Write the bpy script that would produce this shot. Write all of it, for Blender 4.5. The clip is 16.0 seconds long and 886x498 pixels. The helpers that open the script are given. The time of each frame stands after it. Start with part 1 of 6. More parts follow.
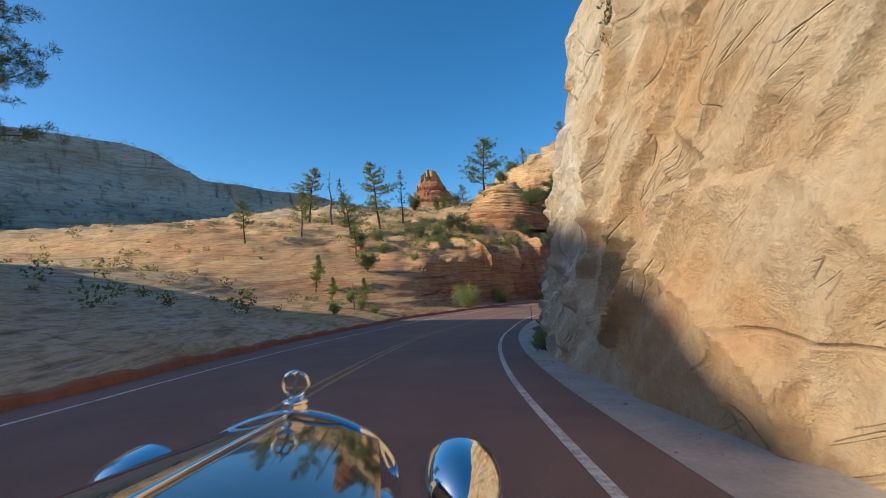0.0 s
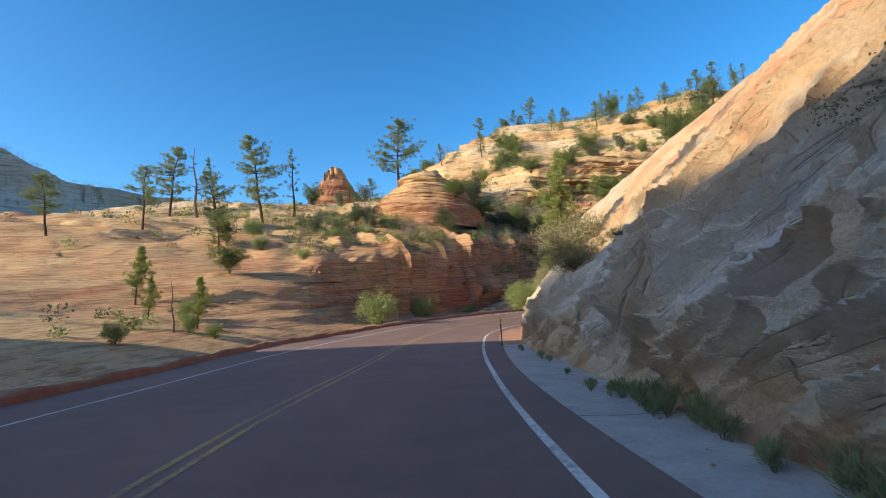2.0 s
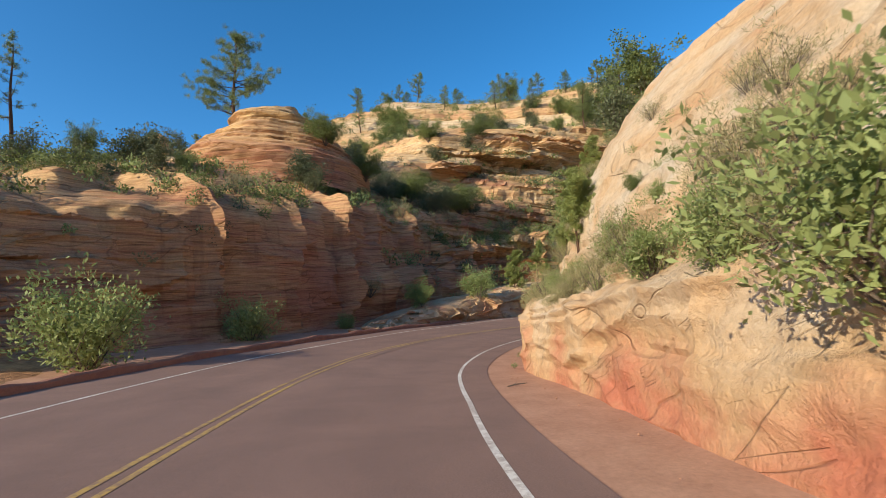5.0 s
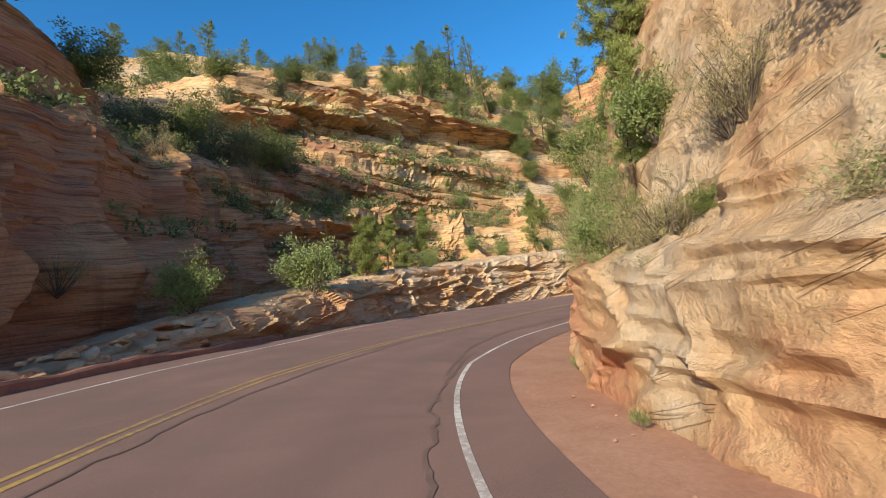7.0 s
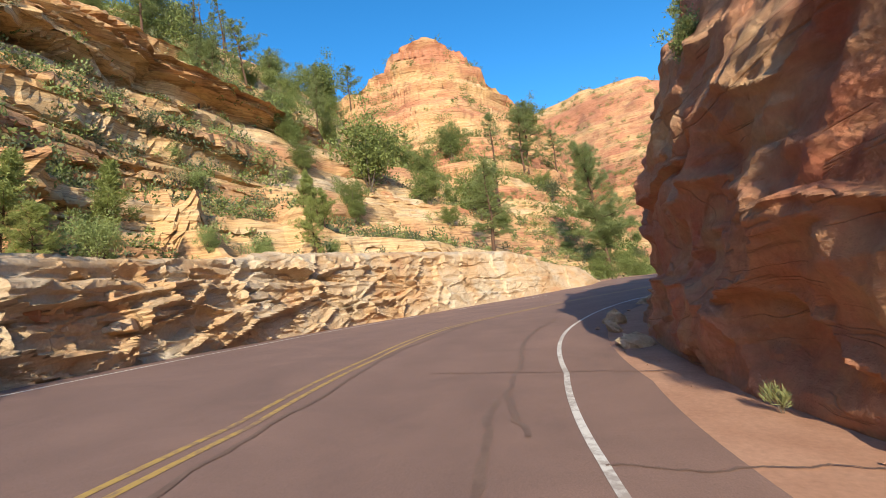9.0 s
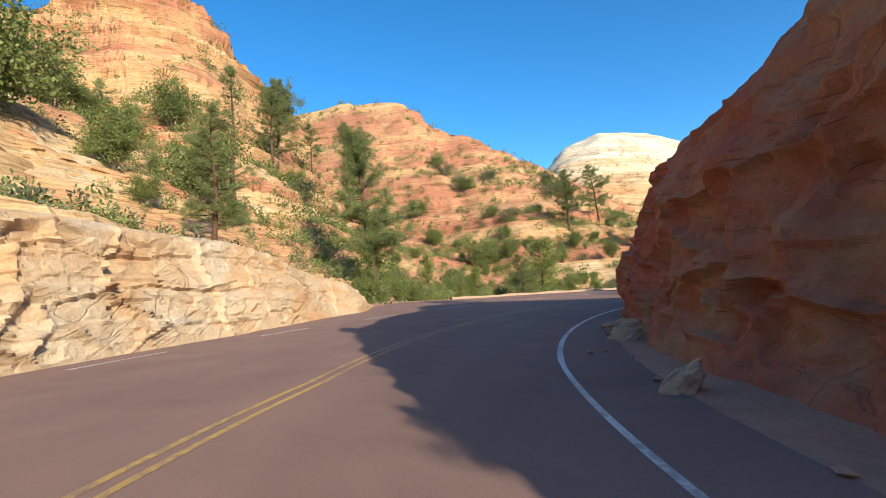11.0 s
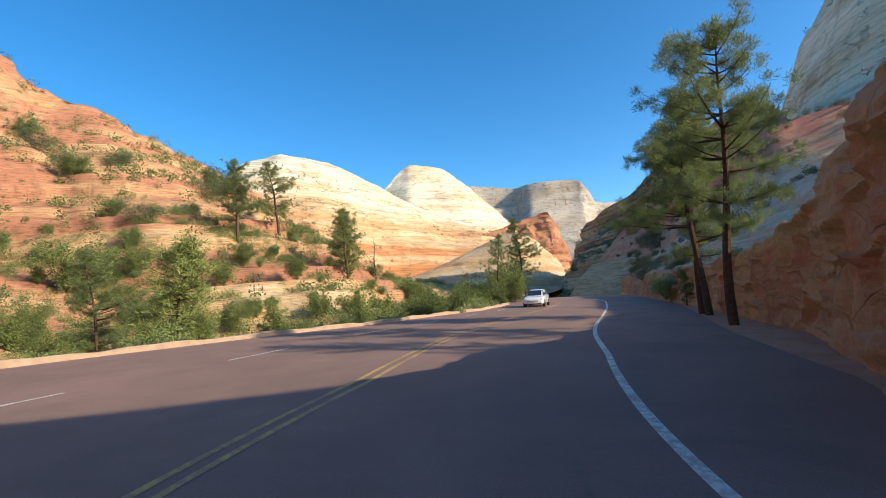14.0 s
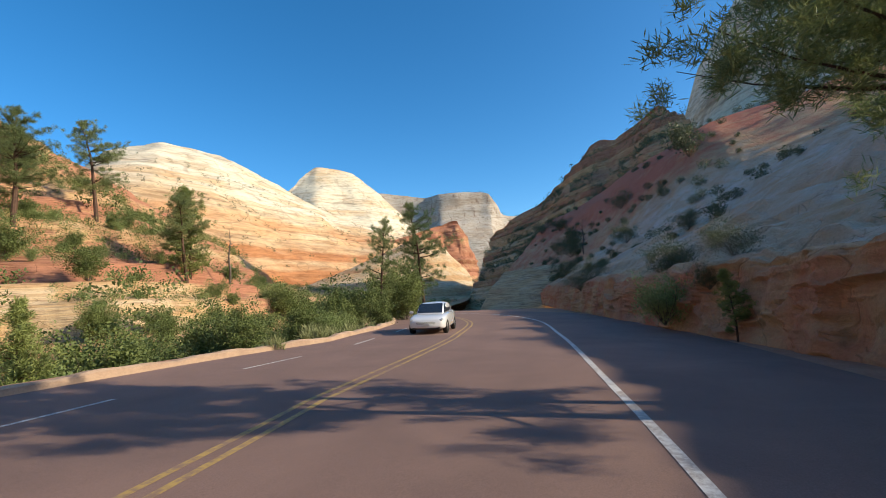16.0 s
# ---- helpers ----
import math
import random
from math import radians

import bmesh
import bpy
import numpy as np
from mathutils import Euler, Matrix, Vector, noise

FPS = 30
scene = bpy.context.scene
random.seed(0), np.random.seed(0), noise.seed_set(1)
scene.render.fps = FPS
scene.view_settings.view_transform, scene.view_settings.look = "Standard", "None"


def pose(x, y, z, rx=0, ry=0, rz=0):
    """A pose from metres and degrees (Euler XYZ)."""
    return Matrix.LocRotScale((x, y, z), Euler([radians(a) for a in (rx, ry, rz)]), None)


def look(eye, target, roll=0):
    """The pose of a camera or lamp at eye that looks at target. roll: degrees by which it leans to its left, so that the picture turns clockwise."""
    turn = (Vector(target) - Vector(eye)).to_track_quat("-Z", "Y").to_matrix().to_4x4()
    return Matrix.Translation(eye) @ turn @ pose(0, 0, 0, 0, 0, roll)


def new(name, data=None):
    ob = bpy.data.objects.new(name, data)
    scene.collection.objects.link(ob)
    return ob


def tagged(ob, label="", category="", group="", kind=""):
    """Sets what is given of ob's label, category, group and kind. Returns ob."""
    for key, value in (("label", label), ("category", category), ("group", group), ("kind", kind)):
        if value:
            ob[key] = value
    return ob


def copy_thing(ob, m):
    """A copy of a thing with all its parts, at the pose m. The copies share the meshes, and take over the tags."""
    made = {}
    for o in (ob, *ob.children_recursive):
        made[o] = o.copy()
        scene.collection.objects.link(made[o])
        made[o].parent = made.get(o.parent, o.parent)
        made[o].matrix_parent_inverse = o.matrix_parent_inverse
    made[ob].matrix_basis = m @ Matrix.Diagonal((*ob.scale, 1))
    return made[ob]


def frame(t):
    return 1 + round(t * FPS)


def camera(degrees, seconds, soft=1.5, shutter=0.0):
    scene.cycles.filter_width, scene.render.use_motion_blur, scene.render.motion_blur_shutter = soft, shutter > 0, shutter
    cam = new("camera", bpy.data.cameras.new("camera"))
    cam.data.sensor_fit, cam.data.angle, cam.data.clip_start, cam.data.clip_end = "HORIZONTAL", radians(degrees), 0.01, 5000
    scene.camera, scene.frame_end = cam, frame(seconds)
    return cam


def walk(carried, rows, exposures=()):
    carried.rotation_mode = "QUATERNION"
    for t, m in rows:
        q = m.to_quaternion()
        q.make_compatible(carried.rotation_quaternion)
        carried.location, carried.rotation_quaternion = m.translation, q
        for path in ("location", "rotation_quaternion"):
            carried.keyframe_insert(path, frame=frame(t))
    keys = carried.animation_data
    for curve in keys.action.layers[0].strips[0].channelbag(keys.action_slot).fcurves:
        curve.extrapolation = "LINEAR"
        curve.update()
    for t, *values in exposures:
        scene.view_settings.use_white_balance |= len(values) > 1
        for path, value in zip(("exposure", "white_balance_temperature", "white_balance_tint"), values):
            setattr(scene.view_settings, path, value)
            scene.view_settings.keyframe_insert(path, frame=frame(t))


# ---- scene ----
cam = camera(84.80, 16.0, 0.9, 0.06)
PATH = [
    (0.0, pose(0, -0, 1.666, 94.008, 3.258, 0.228)),
    (0.5, pose(-0.111, 5.281, 1.397, 94.274, 3.607, -2.398)),
    (1.0, pose(-0.04, 10.602, 1.121, 94.486, 3.891, -5.158)),
    (1.5, pose(0.237, 15.924, 0.839, 94.805, 3.922, -7.854)),
    (2.0, pose(0.67, 21.156, 0.561, 95.225, 3.933, -10.428)),
    (2.5, pose(1.364, 26.227, 0.298, 95.656, 3.931, -12.601)),
    (3.0, pose(2.161, 31.126, 0.051, 95.81, 4.165, -14.82)),
    (3.2, pose(2.526, 33.058, -0.04, 95.856, 4.238, -15.669)),
    (3.5, pose(3.146, 36.015, -0.161, 95.907, 4.179, -17.019)),
    (4.0, pose(4.353, 41.027, -0.334, 95.971, 3.946, -19.469)),
    (4.5, pose(5.75, 46.062, -0.493, 96.014, 3.924, -22.26)),
    (5.0, pose(7.326, 51.049, -0.663, 96.009, 4.253, -25.624)),
    (5.3, pose(8.347, 53.997, -0.776, 95.951, 4.566, -28.087)),
    (5.5, pose(9.048, 55.939, -0.859, 95.877, 4.778, -29.968)),
    (5.7, pose(9.791, 57.842, -0.945, 95.875, 4.981, -31.899)),
    (6.0, pose(11.052, 60.647, -1.076, 95.68, 5.486, -35.214)),
    (6.5, pose(13.477, 65.189, -1.286, 95.278, 6.34, -41.236)),
    (7.0, pose(16.193, 69.301, -1.473, 94.811, 7.108, -47.742)),
    (7.5, pose(19.307, 73.009, -1.627, 94.527, 7.67, -54.501)),
    (8.0, pose(22.95, 76.308, -1.751, 94.496, 7.956, -61.648)),
    (8.3, pose(25.368, 77.989, -1.814, 94.661, 8.078, -66.395)),
    (8.5, pose(26.939, 78.99, -1.851, 94.574, 7.695, -69.129)),
    (9.0, pose(30.955, 80.969, -1.926, 94.584, 7.023, -76.781)),
    (9.5, pose(35.583, 82.365, -1.969, 94.616, 6.272, -84.376)),
    (10.0, pose(40.27, 83.207, -2.009, 94.518, 5.107, -92.309)),
    (10.2, pose(42.233, 83.334, -2.023, 94.435, 4.88, -95.458)),
    (10.5, pose(45.248, 83.269, -2.045, 94.363, 4.422, -100.045)),
    (11.0, pose(50.343, 82.528, -2.082, 94.343, 3.656, -107.333)),
    (11.5, pose(55.354, 81.064, -2.118, 94.386, 3.268, -114.222)),
    (12.0, pose(60.125, 78.954, -2.155, 94.465, 3.405, -120.807)),
    (12.3, pose(62.797, 77.42, -2.178, 94.532, 3.713, -124.678)),
    (12.5, pose(64.473, 76.3, -2.194, 94.59, 3.979, -127.246)),
    (12.9, pose(67.576, 73.865, -2.223, 94.656, 4.396, -132.366)),
    (13.0, pose(68.317, 73.22, -2.229, 94.657, 4.444, -133.585)),
    (13.5, pose(71.825, 69.772, -2.244, 94.851, 4.628, -139.318)),
    (14.0, pose(74.73, 66.162, -2.24, 95.206, 4.372, -144.47)),
    (14.5, pose(77.265, 62.253, -2.218, 95.621, 4.119, -148.715)),
    (15.0, pose(79.314, 58.066, -2.193, 95.777, 4.129, -152.232)),
    (15.5, pose(80.888, 53.627, -2.192, 95.767, 3.802, -154.576)),
    (16.0, pose(82.085, 48.913, -2.268, 95.54, 3.615, -155.244)),
]
walk(cam, PATH, [(0.0, 0.04, 7400, 6), (0.5, 0.22, 7400, 6), (1.2, 0.46, 7400, 6), (3.0, 0.48, 7400, 6), (5.3, 0.28, 7400, 6), (6.8, 0.36, 7400, 6), (8.3, 0.58, 7400, 6), (10.2, 0.57, 7400, 6), (13.0, 0.5, 7400, 6), (14.0, 0.5, 7400, 6), (15.0, 0.32, 7400, 6), (16.0, 0.27, 7400, 6)])

# ---- world, sun ----
SUN_AZ, SUN_EL = -103.0, 26.0          # degrees clockwise from +y, degrees up
world = bpy.data.worlds.new("sky")
scene.world = world
world.use_nodes = True
wn = world.node_tree
sky = wn.nodes.new("ShaderNodeTexSky")
sky.sky_type = "NISHITA"
sky.sun_disc = False
sky.sun_elevation, sky.sun_rotation = radians(SUN_EL), radians(SUN_AZ)
sky.altitude, sky.air_density, sky.dust_density, sky.ozone_density = 2000, 0.9, 4.0, 4.0
wn.nodes["Background"].inputs["Strength"].default_value = 0.215
deep = wn.nodes.new("ShaderNodeHueSaturation")
deep.inputs["Saturation"].default_value = 1.27
deep.inputs["Hue"].default_value = 0.498
wn.links.new(sky.outputs[0], deep.inputs["Color"])
wn.links.new(deep.outputs[0], wn.nodes["Background"].inputs["Color"])
sun = new("sun", bpy.data.lights.new("sun", "SUN"))
sun.data.energy, sun.data.angle, sun.data.color = 4.3, radians(0.5), (1.0, 0.905, 0.77)
_a, _e = radians(SUN_AZ), radians(SUN_EL)
SUN_DIR = Vector((math.sin(_a) * math.cos(_e), math.cos(_a) * math.cos(_e), math.sin(_e)))
sun.matrix_world = look(SUN_DIR * 400, (0, 0, 0))

# ---- noise in numpy ----
_rng = np.random.RandomState(5)
PERM = _rng.permutation(4096).astype(np.int64)
RAND = _rng.rand(4096)


def hash3(i, j, k):
    return PERM[(PERM[(PERM[i & 4095] + j) & 4095] + k) & 4095]


def vnoise(p, scale=1.0, shift=0.0):
    """Smooth value noise, -1 to 1."""
    q = p / scale + shift
    i = np.floor(q).astype(np.int64)
    f = q - i
    f = f * f * (3 - 2 * f)
    out = 0
    for a in (0, 1):
        for b in (0, 1):
            for c in (0, 1):
                w = (f[..., 0] if a else 1 - f[..., 0]) * (f[..., 1] if b else 1 - f[..., 1]) * (f[..., 2] if c else 1 - f[..., 2])
                out = out + w * RAND[hash3(i[..., 0] + a, i[..., 1] + b, i[..., 2] + c)]
    return out * 2 - 1


def fbm(p, scale, octaves=4, shift=0.0):
    out, amp, total = 0, 1.0, 0.0
    for o in range(octaves):
        out = out + amp * vnoise(p, scale / 2 ** o, shift + 7.3 * o)
        total += amp
        amp *= 0.5
    return out / total


def cells(p, scale, stretch=(1, 1, 1), shift=0.0):
    """Cellular blocks: a random value, the distance to the nearest joint and a random slope across each cell."""
    q = p / (np.array(stretch) * scale) + shift
    base = np.floor(q).astype(np.int64)
    best = np.full(q.shape[:-1], 9.0)
    second = best.copy()
    value, slope = np.zeros_like(best), np.zeros_like(best)
    for a in (-1, 0, 1):
        for b in (-1, 0, 1):
            for c in (-1, 0, 1):
                i, j, k = base[..., 0] + a, base[..., 1] + b, base[..., 2] + c
                h = hash3(i, j, k)
                o = [a_ + RAND[(h + b_) & 4095] - q[..., c_] for c_, (a_, b_) in enumerate(((i, 0), (j, 911), (k, 1777)))]
                d = np.sqrt(o[0] ** 2 + o[1] ** 2 + o[2] ** 2)
                near = d < best
                second = np.where(near, best, np.minimum(second, d))
                value = np.where(near, RAND[(h + 333) & 4095], value)
                slope = np.where(near, sum(c_ * (RAND[(h + 57 * (n_ + 1)) & 4095] - 0.5) for n_, c_ in enumerate(o)), slope)
                best = np.where(near, d, best)
    return value, second - best, slope


def ledges(z, thick, warp, sharp=0.75):
    """Bedding: a stepped outline across the layers, 0 to 1."""
    q = z / thick + warp
    i = np.floor(q).astype(np.int64)
    f = q - i
    a, b = RAND[i & 4095], RAND[(i + 1) & 4095]
    w = np.clip((f - sharp) / (1 - sharp), 0, 1)
    return a * (1 - w) + b * w


def terrace(p, out, thick, amount, notch, tilt, seed=0.0):
    """Steps a slope into beds: flat treads, steep risers and a worn notch under each bed. out: the way the slope faces."""
    z = p[..., 2] + tilt
    q = z / thick + 0.5 * fbm(p * np.array((1, 1, 0.3)), np.maximum(thick * 16, 9.0), 2, seed) + 0.35 * np.sin(z / thick * 1.7 + seed)
    f = q - np.floor(q)
    hard = 0.4 + 0.9 * RAND[np.floor(q).astype(np.int64) & 4095]
    g = np.clip((f - 0.5) / 0.4, 0, 1)
    p = p.copy()
    p[..., 2] += amount * hard * thick * (g - f)
    p[..., :2] -= out[..., :2] * (notch * hard * thick * np.exp(-((f - 0.52) / 0.09) ** 2))[..., None]
    return p


# ---- the road's line ----
CENTRE = np.array([(1.26, -59.91, 3.05), (1.01, -47.99, 2.44), (0.76, -35.99, 1.83), (0.5, -23.99, 1.22), (0.25, -12.0, 0.61),
                   (0.0, 0.0, 0.0), (0.01, 12.0, -0.62), (1.03, 23.95, -1.25), (3.09, 35.77, -1.82), (6.15, 47.37, -2.2),
                   (10.15, 58.68, -2.65), (16.05, 69.1, -3.13), (24.57, 77.46, -3.46), (35.45, 82.33, -3.63), (47.35, 83.03, -3.73),
                   (58.79, 79.6, -3.81), (68.67, 72.88, -3.9), (76.38, 63.73, -3.89), (81.13, 52.76, -3.87), (84.2, 41.16, -4.01),
                   (87.35, 29.58, -4.08), (91.16, 18.22, -4.11), (97.55, 8.11, -4.13), (106.64, 0.35, -4.14), (117.79, -3.93, -4.15),
                   (129.73, -4.6, -4.15)])
CENTRE_S = np.arange(26) * 12.0 - 60


def spline(s, xs, ys):
    """A smooth curve through rows ys at xs."""
    s = np.asarray(s, float)
    m = np.gradient(ys, xs, axis=0)
    i = np.clip(np.searchsorted(xs, s) - 1, 0, len(xs) - 2)
    h = (xs[i + 1] - xs[i])[..., None]
    u = ((s - xs[i]) / (xs[i + 1] - xs[i]))[..., None]
    return ((2 * u ** 3 - 3 * u ** 2 + 1) * ys[i] + (u ** 3 - 2 * u ** 2 + u) * h * m[i]
            + (-2 * u ** 3 + 3 * u ** 2) * ys[i + 1] + (u ** 3 - u ** 2) * h * m[i + 1])


def keyed(s, *pairs):
    xs, ys = zip(*pairs)
    return np.interp(s, xs, ys)


def bank(s):
    return keyed(s, (40, .024), (60, .035), (72, .07), (85, .085), (95, .08), (108, .045), (120, .024))


# the hills' guide: the road as far as the bend, and then straight on down the valley
GUIDE = np.vstack([CENTRE[:20], [CENTRE[19] + (CENTRE[19] - CENTRE[17]) / 2 * k * np.array((1, 1, 0)) for k in range(1, 45)]])
GUIDE_S = np.arange(len(GUIDE)) * 12.0 - 60


def line(s, centre, stations):
    p = spline(s, stations, centre)
    t = spline(np.asarray(s) + 0.3, stations, centre) - spline(np.asarray(s) - 0.3, stations, centre)
    t = t[..., :2] / np.linalg.norm(t[..., :2], axis=-1, keepdims=True)
    return p, np.stack([-t[..., 1], t[..., 0]], -1)


def at_road(s, d, up=0.0):
    p, n = line(s, CENTRE, CENTRE_S)
    d = np.asarray(d, float)
    return np.concatenate([p[..., :2] + n * d[..., None], (p[..., 2] + bank(s) * d + up)[..., None]], -1)


# ---- meshes ----
def grid_mesh(name, p, material, attributes=None, smooth=True, keep=None, crease=0.5):
    n, m = p.shape[:2]
    me = bpy.data.meshes.new(name)
    i = np.arange(n * m).reshape(n, m)
    f = np.stack([i[:-1, :-1], i[1:, :-1], i[1:, 1:], i[:-1, 1:]], -1)
    f = f.reshape(-1, 4) if keep is None else f[keep]
    me.vertices.add(n * m)
    me.vertices.foreach_set("co", p.reshape(-1).astype(np.float32))
    me.loops.add(f.size)
    me.loops.foreach_set("vertex_index", f.reshape(-1).astype(np.int32))
    me.polygons.add(len(f))
    me.polygons.foreach_set("loop_start", (np.arange(len(f)) * 4).astype(np.int32))
    me.polygons.foreach_set("use_smooth", np.full(len(f), smooth))
    me.update(calc_edges=True)
    if smooth:
        me.set_sharp_from_angle(angle=crease)
    for key, values in (attributes or {}).items():
        me.attributes.new(key, "FLOAT", "POINT").data.foreach_set("value", values.reshape(-1).astype(np.float32))
    me.materials.append(material)
    return new(name, me)


def part(name, bm, material, parent=None, label=""):
    me = bpy.data.meshes.new(name)
    bm.to_mesh(me)
    bm.free()
    if material:
        me.materials.append(material)
    ob = new(name, me)
    if parent:
        ob.parent = parent
    return tagged(ob, label)


def raw_part(name, verts, faces, material, parent=None, label="", smooth=False):
    me = bpy.data.meshes.new(name)
    me.from_pydata([tuple(v) for v in verts], [], faces)
    if smooth:
        me.polygons.foreach_set("use_smooth", [True] * len(me.polygons))
    me.materials.append(material)
    me.update()
    ob = new(name, me)
    if parent:
        ob.parent = parent
    return tagged(ob, label)


# ---- materials ----
def material(name):
    m = bpy.data.materials.new(name)
    m.use_nodes = True
    t = m.node_tree
    return m, t, t.nodes["Principled BSDF"]


def node(t, kind, inputs=None):
    n = t.nodes.new(kind)
    for key, value in (inputs or {}).items():
        if hasattr(value, "is_output"):
            t.links.new(value, n.inputs[key])
        else:
            n.inputs[key].default_value = value
    return n


def attribute(t, name):
    n = t.nodes.new("ShaderNodeAttribute")
    n.attribute_name = name
    return n.outputs["Fac"]


def ramp(t, fac, stops, mode="LINEAR"):
    n = t.nodes.new("ShaderNodeValToRGB")
    n.color_ramp.interpolation = mode
    e = n.color_ramp.elements
    while len(e) < len(stops):
        e.new(0.5)
    for el, (pos, col) in zip(e, stops):
        el.position, el.color = pos, (*col, 1) if len(col) == 3 else col
    t.links.new(fac, n.inputs[0])
    return n.outputs[0]


def mix(t, fac, a, b, blend="MIX"):
    n = t.nodes.new("ShaderNodeMix")
    n.data_type, n.blend_type = "RGBA", blend
    for slot, v in ((0, fac), (6, a), (7, b)):
        if hasattr(v, "is_output"):
            t.links.new(v, n.inputs[slot])
        else:
            n.inputs[slot].default_value = v if slot == 0 else (*v, 1)
    return n.outputs[2]


def maths(t, op, a, b=0.0, c=0.0):
    n = t.nodes.new("ShaderNodeMath")
    n.operation = op
    for i, v in enumerate((a, b, c)):
        if hasattr(v, "is_output"):
            t.links.new(v, n.inputs[i])
        else:
            n.inputs[i].default_value = v
    return n.outputs[0]


def noise_tex(t, coords, scale, detail=4, rough=0.55, distortion=0.0):
    return node(t, "ShaderNodeTexNoise", {"Vector": coords, "Scale": scale, "Detail": detail, "Roughness": rough, "Distortion": distortion}).outputs["Fac"]


def mapped(t, coords, scale=(1, 1, 1), rotation=(0, 0, 0)):
    return node(t, "ShaderNodeMapping", {"Vector": coords, "Scale": scale, "Rotation": rotation}).outputs[0]


def bump(t, bsdf, height, strength=0.5, distance=0.05):
    b = node(t, "ShaderNodeBump", {"Height": height, "Strength": strength, "Distance": distance})
    t.links.new(b.outputs[0], bsdf.inputs["Normal"])


def mixed_coords(t, co, scale):
    """Coordinates stirred by noise, so that joints wander."""
    n = node(t, "ShaderNodeTexNoise", {"Vector": co, "Scale": scale, "Detail": 3.0})
    v = node(t, "ShaderNodeVectorMath", {0: n.outputs["Color"], 1: (0.7, 0.7, 0.7)})
    v.operation = "MULTIPLY"
    w = node(t, "ShaderNodeVectorMath", {0: co, 1: v.outputs[0]})
    w.operation = "ADD"
    return w.outputs[0]


def sandstone(name, pale, mid, red, band=1.0, far=1.0, varnish=0.5, lines=0.45, course_shade=0.55, patches=0.16, contrast=0.85, bleached=None, banded=0.75, relief=0.7, rifts=0.28, lumps=0.0, slits=0.0):
    """Bedded sandstone: 'iron' on the mesh moves it from pale to red; beds, streaks, grain and painted bed shadows vary
    it.
    """
    m, t, b = material(name)
    co = node(t, "ShaderNodeTexCoord").outputs["Object"]
    iron = attribute(t, "iron")
    beds = noise_tex(t, mapped(t, co, (0.12 / far, 0.12 / far, 2.6 * band / far), (0.10, 0.06, 0)), 1.0, 6, 0.62, 0.25)
    fine = noise_tex(t, mapped(t, co, (0.5 / far, 0.5 / far, 9.0 * band / far), (0.16, -0.10, 0)), 1.0, 4, 0.6, 0.3)
    patch = noise_tex(t, co, patches / far, 5, 0.6, 0.5)
    grain = noise_tex(t, co, 9.0 / far, 6, 0.7)
    lift = maths(t, "ADD", iron, maths(t, "MULTIPLY", maths(t, "SUBTRACT", beds, 0.5), banded))
    lift = maths(t, "ADD", lift, maths(t, "MULTIPLY", maths(t, "SUBTRACT", patch, 0.5), contrast))
    if bleached:
        col = ramp(t, maths(t, "MULTIPLY_ADD", lift, 0.72, 0.28), [(0.10, bleached), (0.31, pale), (0.60, mid), (0.93, red)])
    else:
        col = ramp(t, lift, [(0.05, pale), (0.45, mid), (0.9, red)])
    col = mix(t, lines, col, ramp(t, fine, [(0.32, (0.34, 0.30, 0.28)), (0.5, (1, 1, 1)), (0.75, (1.1, 1.06, 1.0))]), "MULTIPLY")
    col = mix(t, 0.5, col, ramp(t, grain, [(0.3, (0.74, 0.72, 0.70)), (0.6, (1.12, 1.12, 1.12))]), "MULTIPLY")
    # Bed tones, with the thin shadows under beds painted in as dark lines.
    shaded_course = noise_tex(t, mapped(t, co, (0.10 / far, 0.10 / far, 2.1 * band / far), (0.12, 0.05, 0)), 1.0, 5, 0.66, 0.35)
    col = mix(t, course_shade, col, ramp(t, shaded_course, [(0.36, (0.42, 0.34, 0.30)), (0.43, (0.95, 0.93, 0.9)), (0.52, (1, 1, 1)), (0.56, (0.62, 0.55, 0.50)), (0.60, (1.05, 1.02, 1.0))]), "MULTIPLY")
    streak = noise_tex(t, mapped(t, co, (0.9 / far, 0.9 / far, 0.07 / far)), 1.0, 5, 0.6, 0.4)
    stain = maths(t, "MULTIPLY", ramp(t, streak, [(0.56, (0, 0, 0)), (0.72, (1, 1, 1))]), varnish)
    col = mix(t, stain, col, (0.16, 0.075, 0.05))
    t.links.new(col, b.inputs["Base Color"])
    b.inputs["Roughness"].default_value = 0.92
    b.inputs["Specular IOR Level"].default_value = 0.15
    split = None
    for scale, turn, wide in (((0.05, 0.16, 0.22), (0.5, 0.5, 0.4), 0.0022), ((0.12, 0.07, 0.15), (-0.7, 0.35, -0.5), 0.0018)):
        n = noise_tex(t, mapped(t, co, tuple(k / far for k in scale), turn), 1.0, 3, 0.5, 0.5)
        gate = noise_tex(t, mapped(t, co, (0.3 / far, 0.3 / far, 0.3 / far), turn), 1.0, 2, 0.5)
        off = maths(t, "ABSOLUTE", maths(t, "SUBTRACT", n, 0.5))
        off = maths(t, "ADD", off, maths(t, "MULTIPLY", maths(t, "GREATER_THAN", gate, 0.53), 0.1))
        rift = ramp(t, maths(t, "DIVIDE", off, wide * 3), [(0.0, (0, 0, 0)), (0.33, (0.4, 0.4, 0.4)), (0.6, (1, 1, 1))])
        split = rift if split is None else mix(t, 1.0, split, rift, "MULTIPLY")
    t.links.new(mix(t, rifts, col, split, "MULTIPLY"), b.inputs["Base Color"])
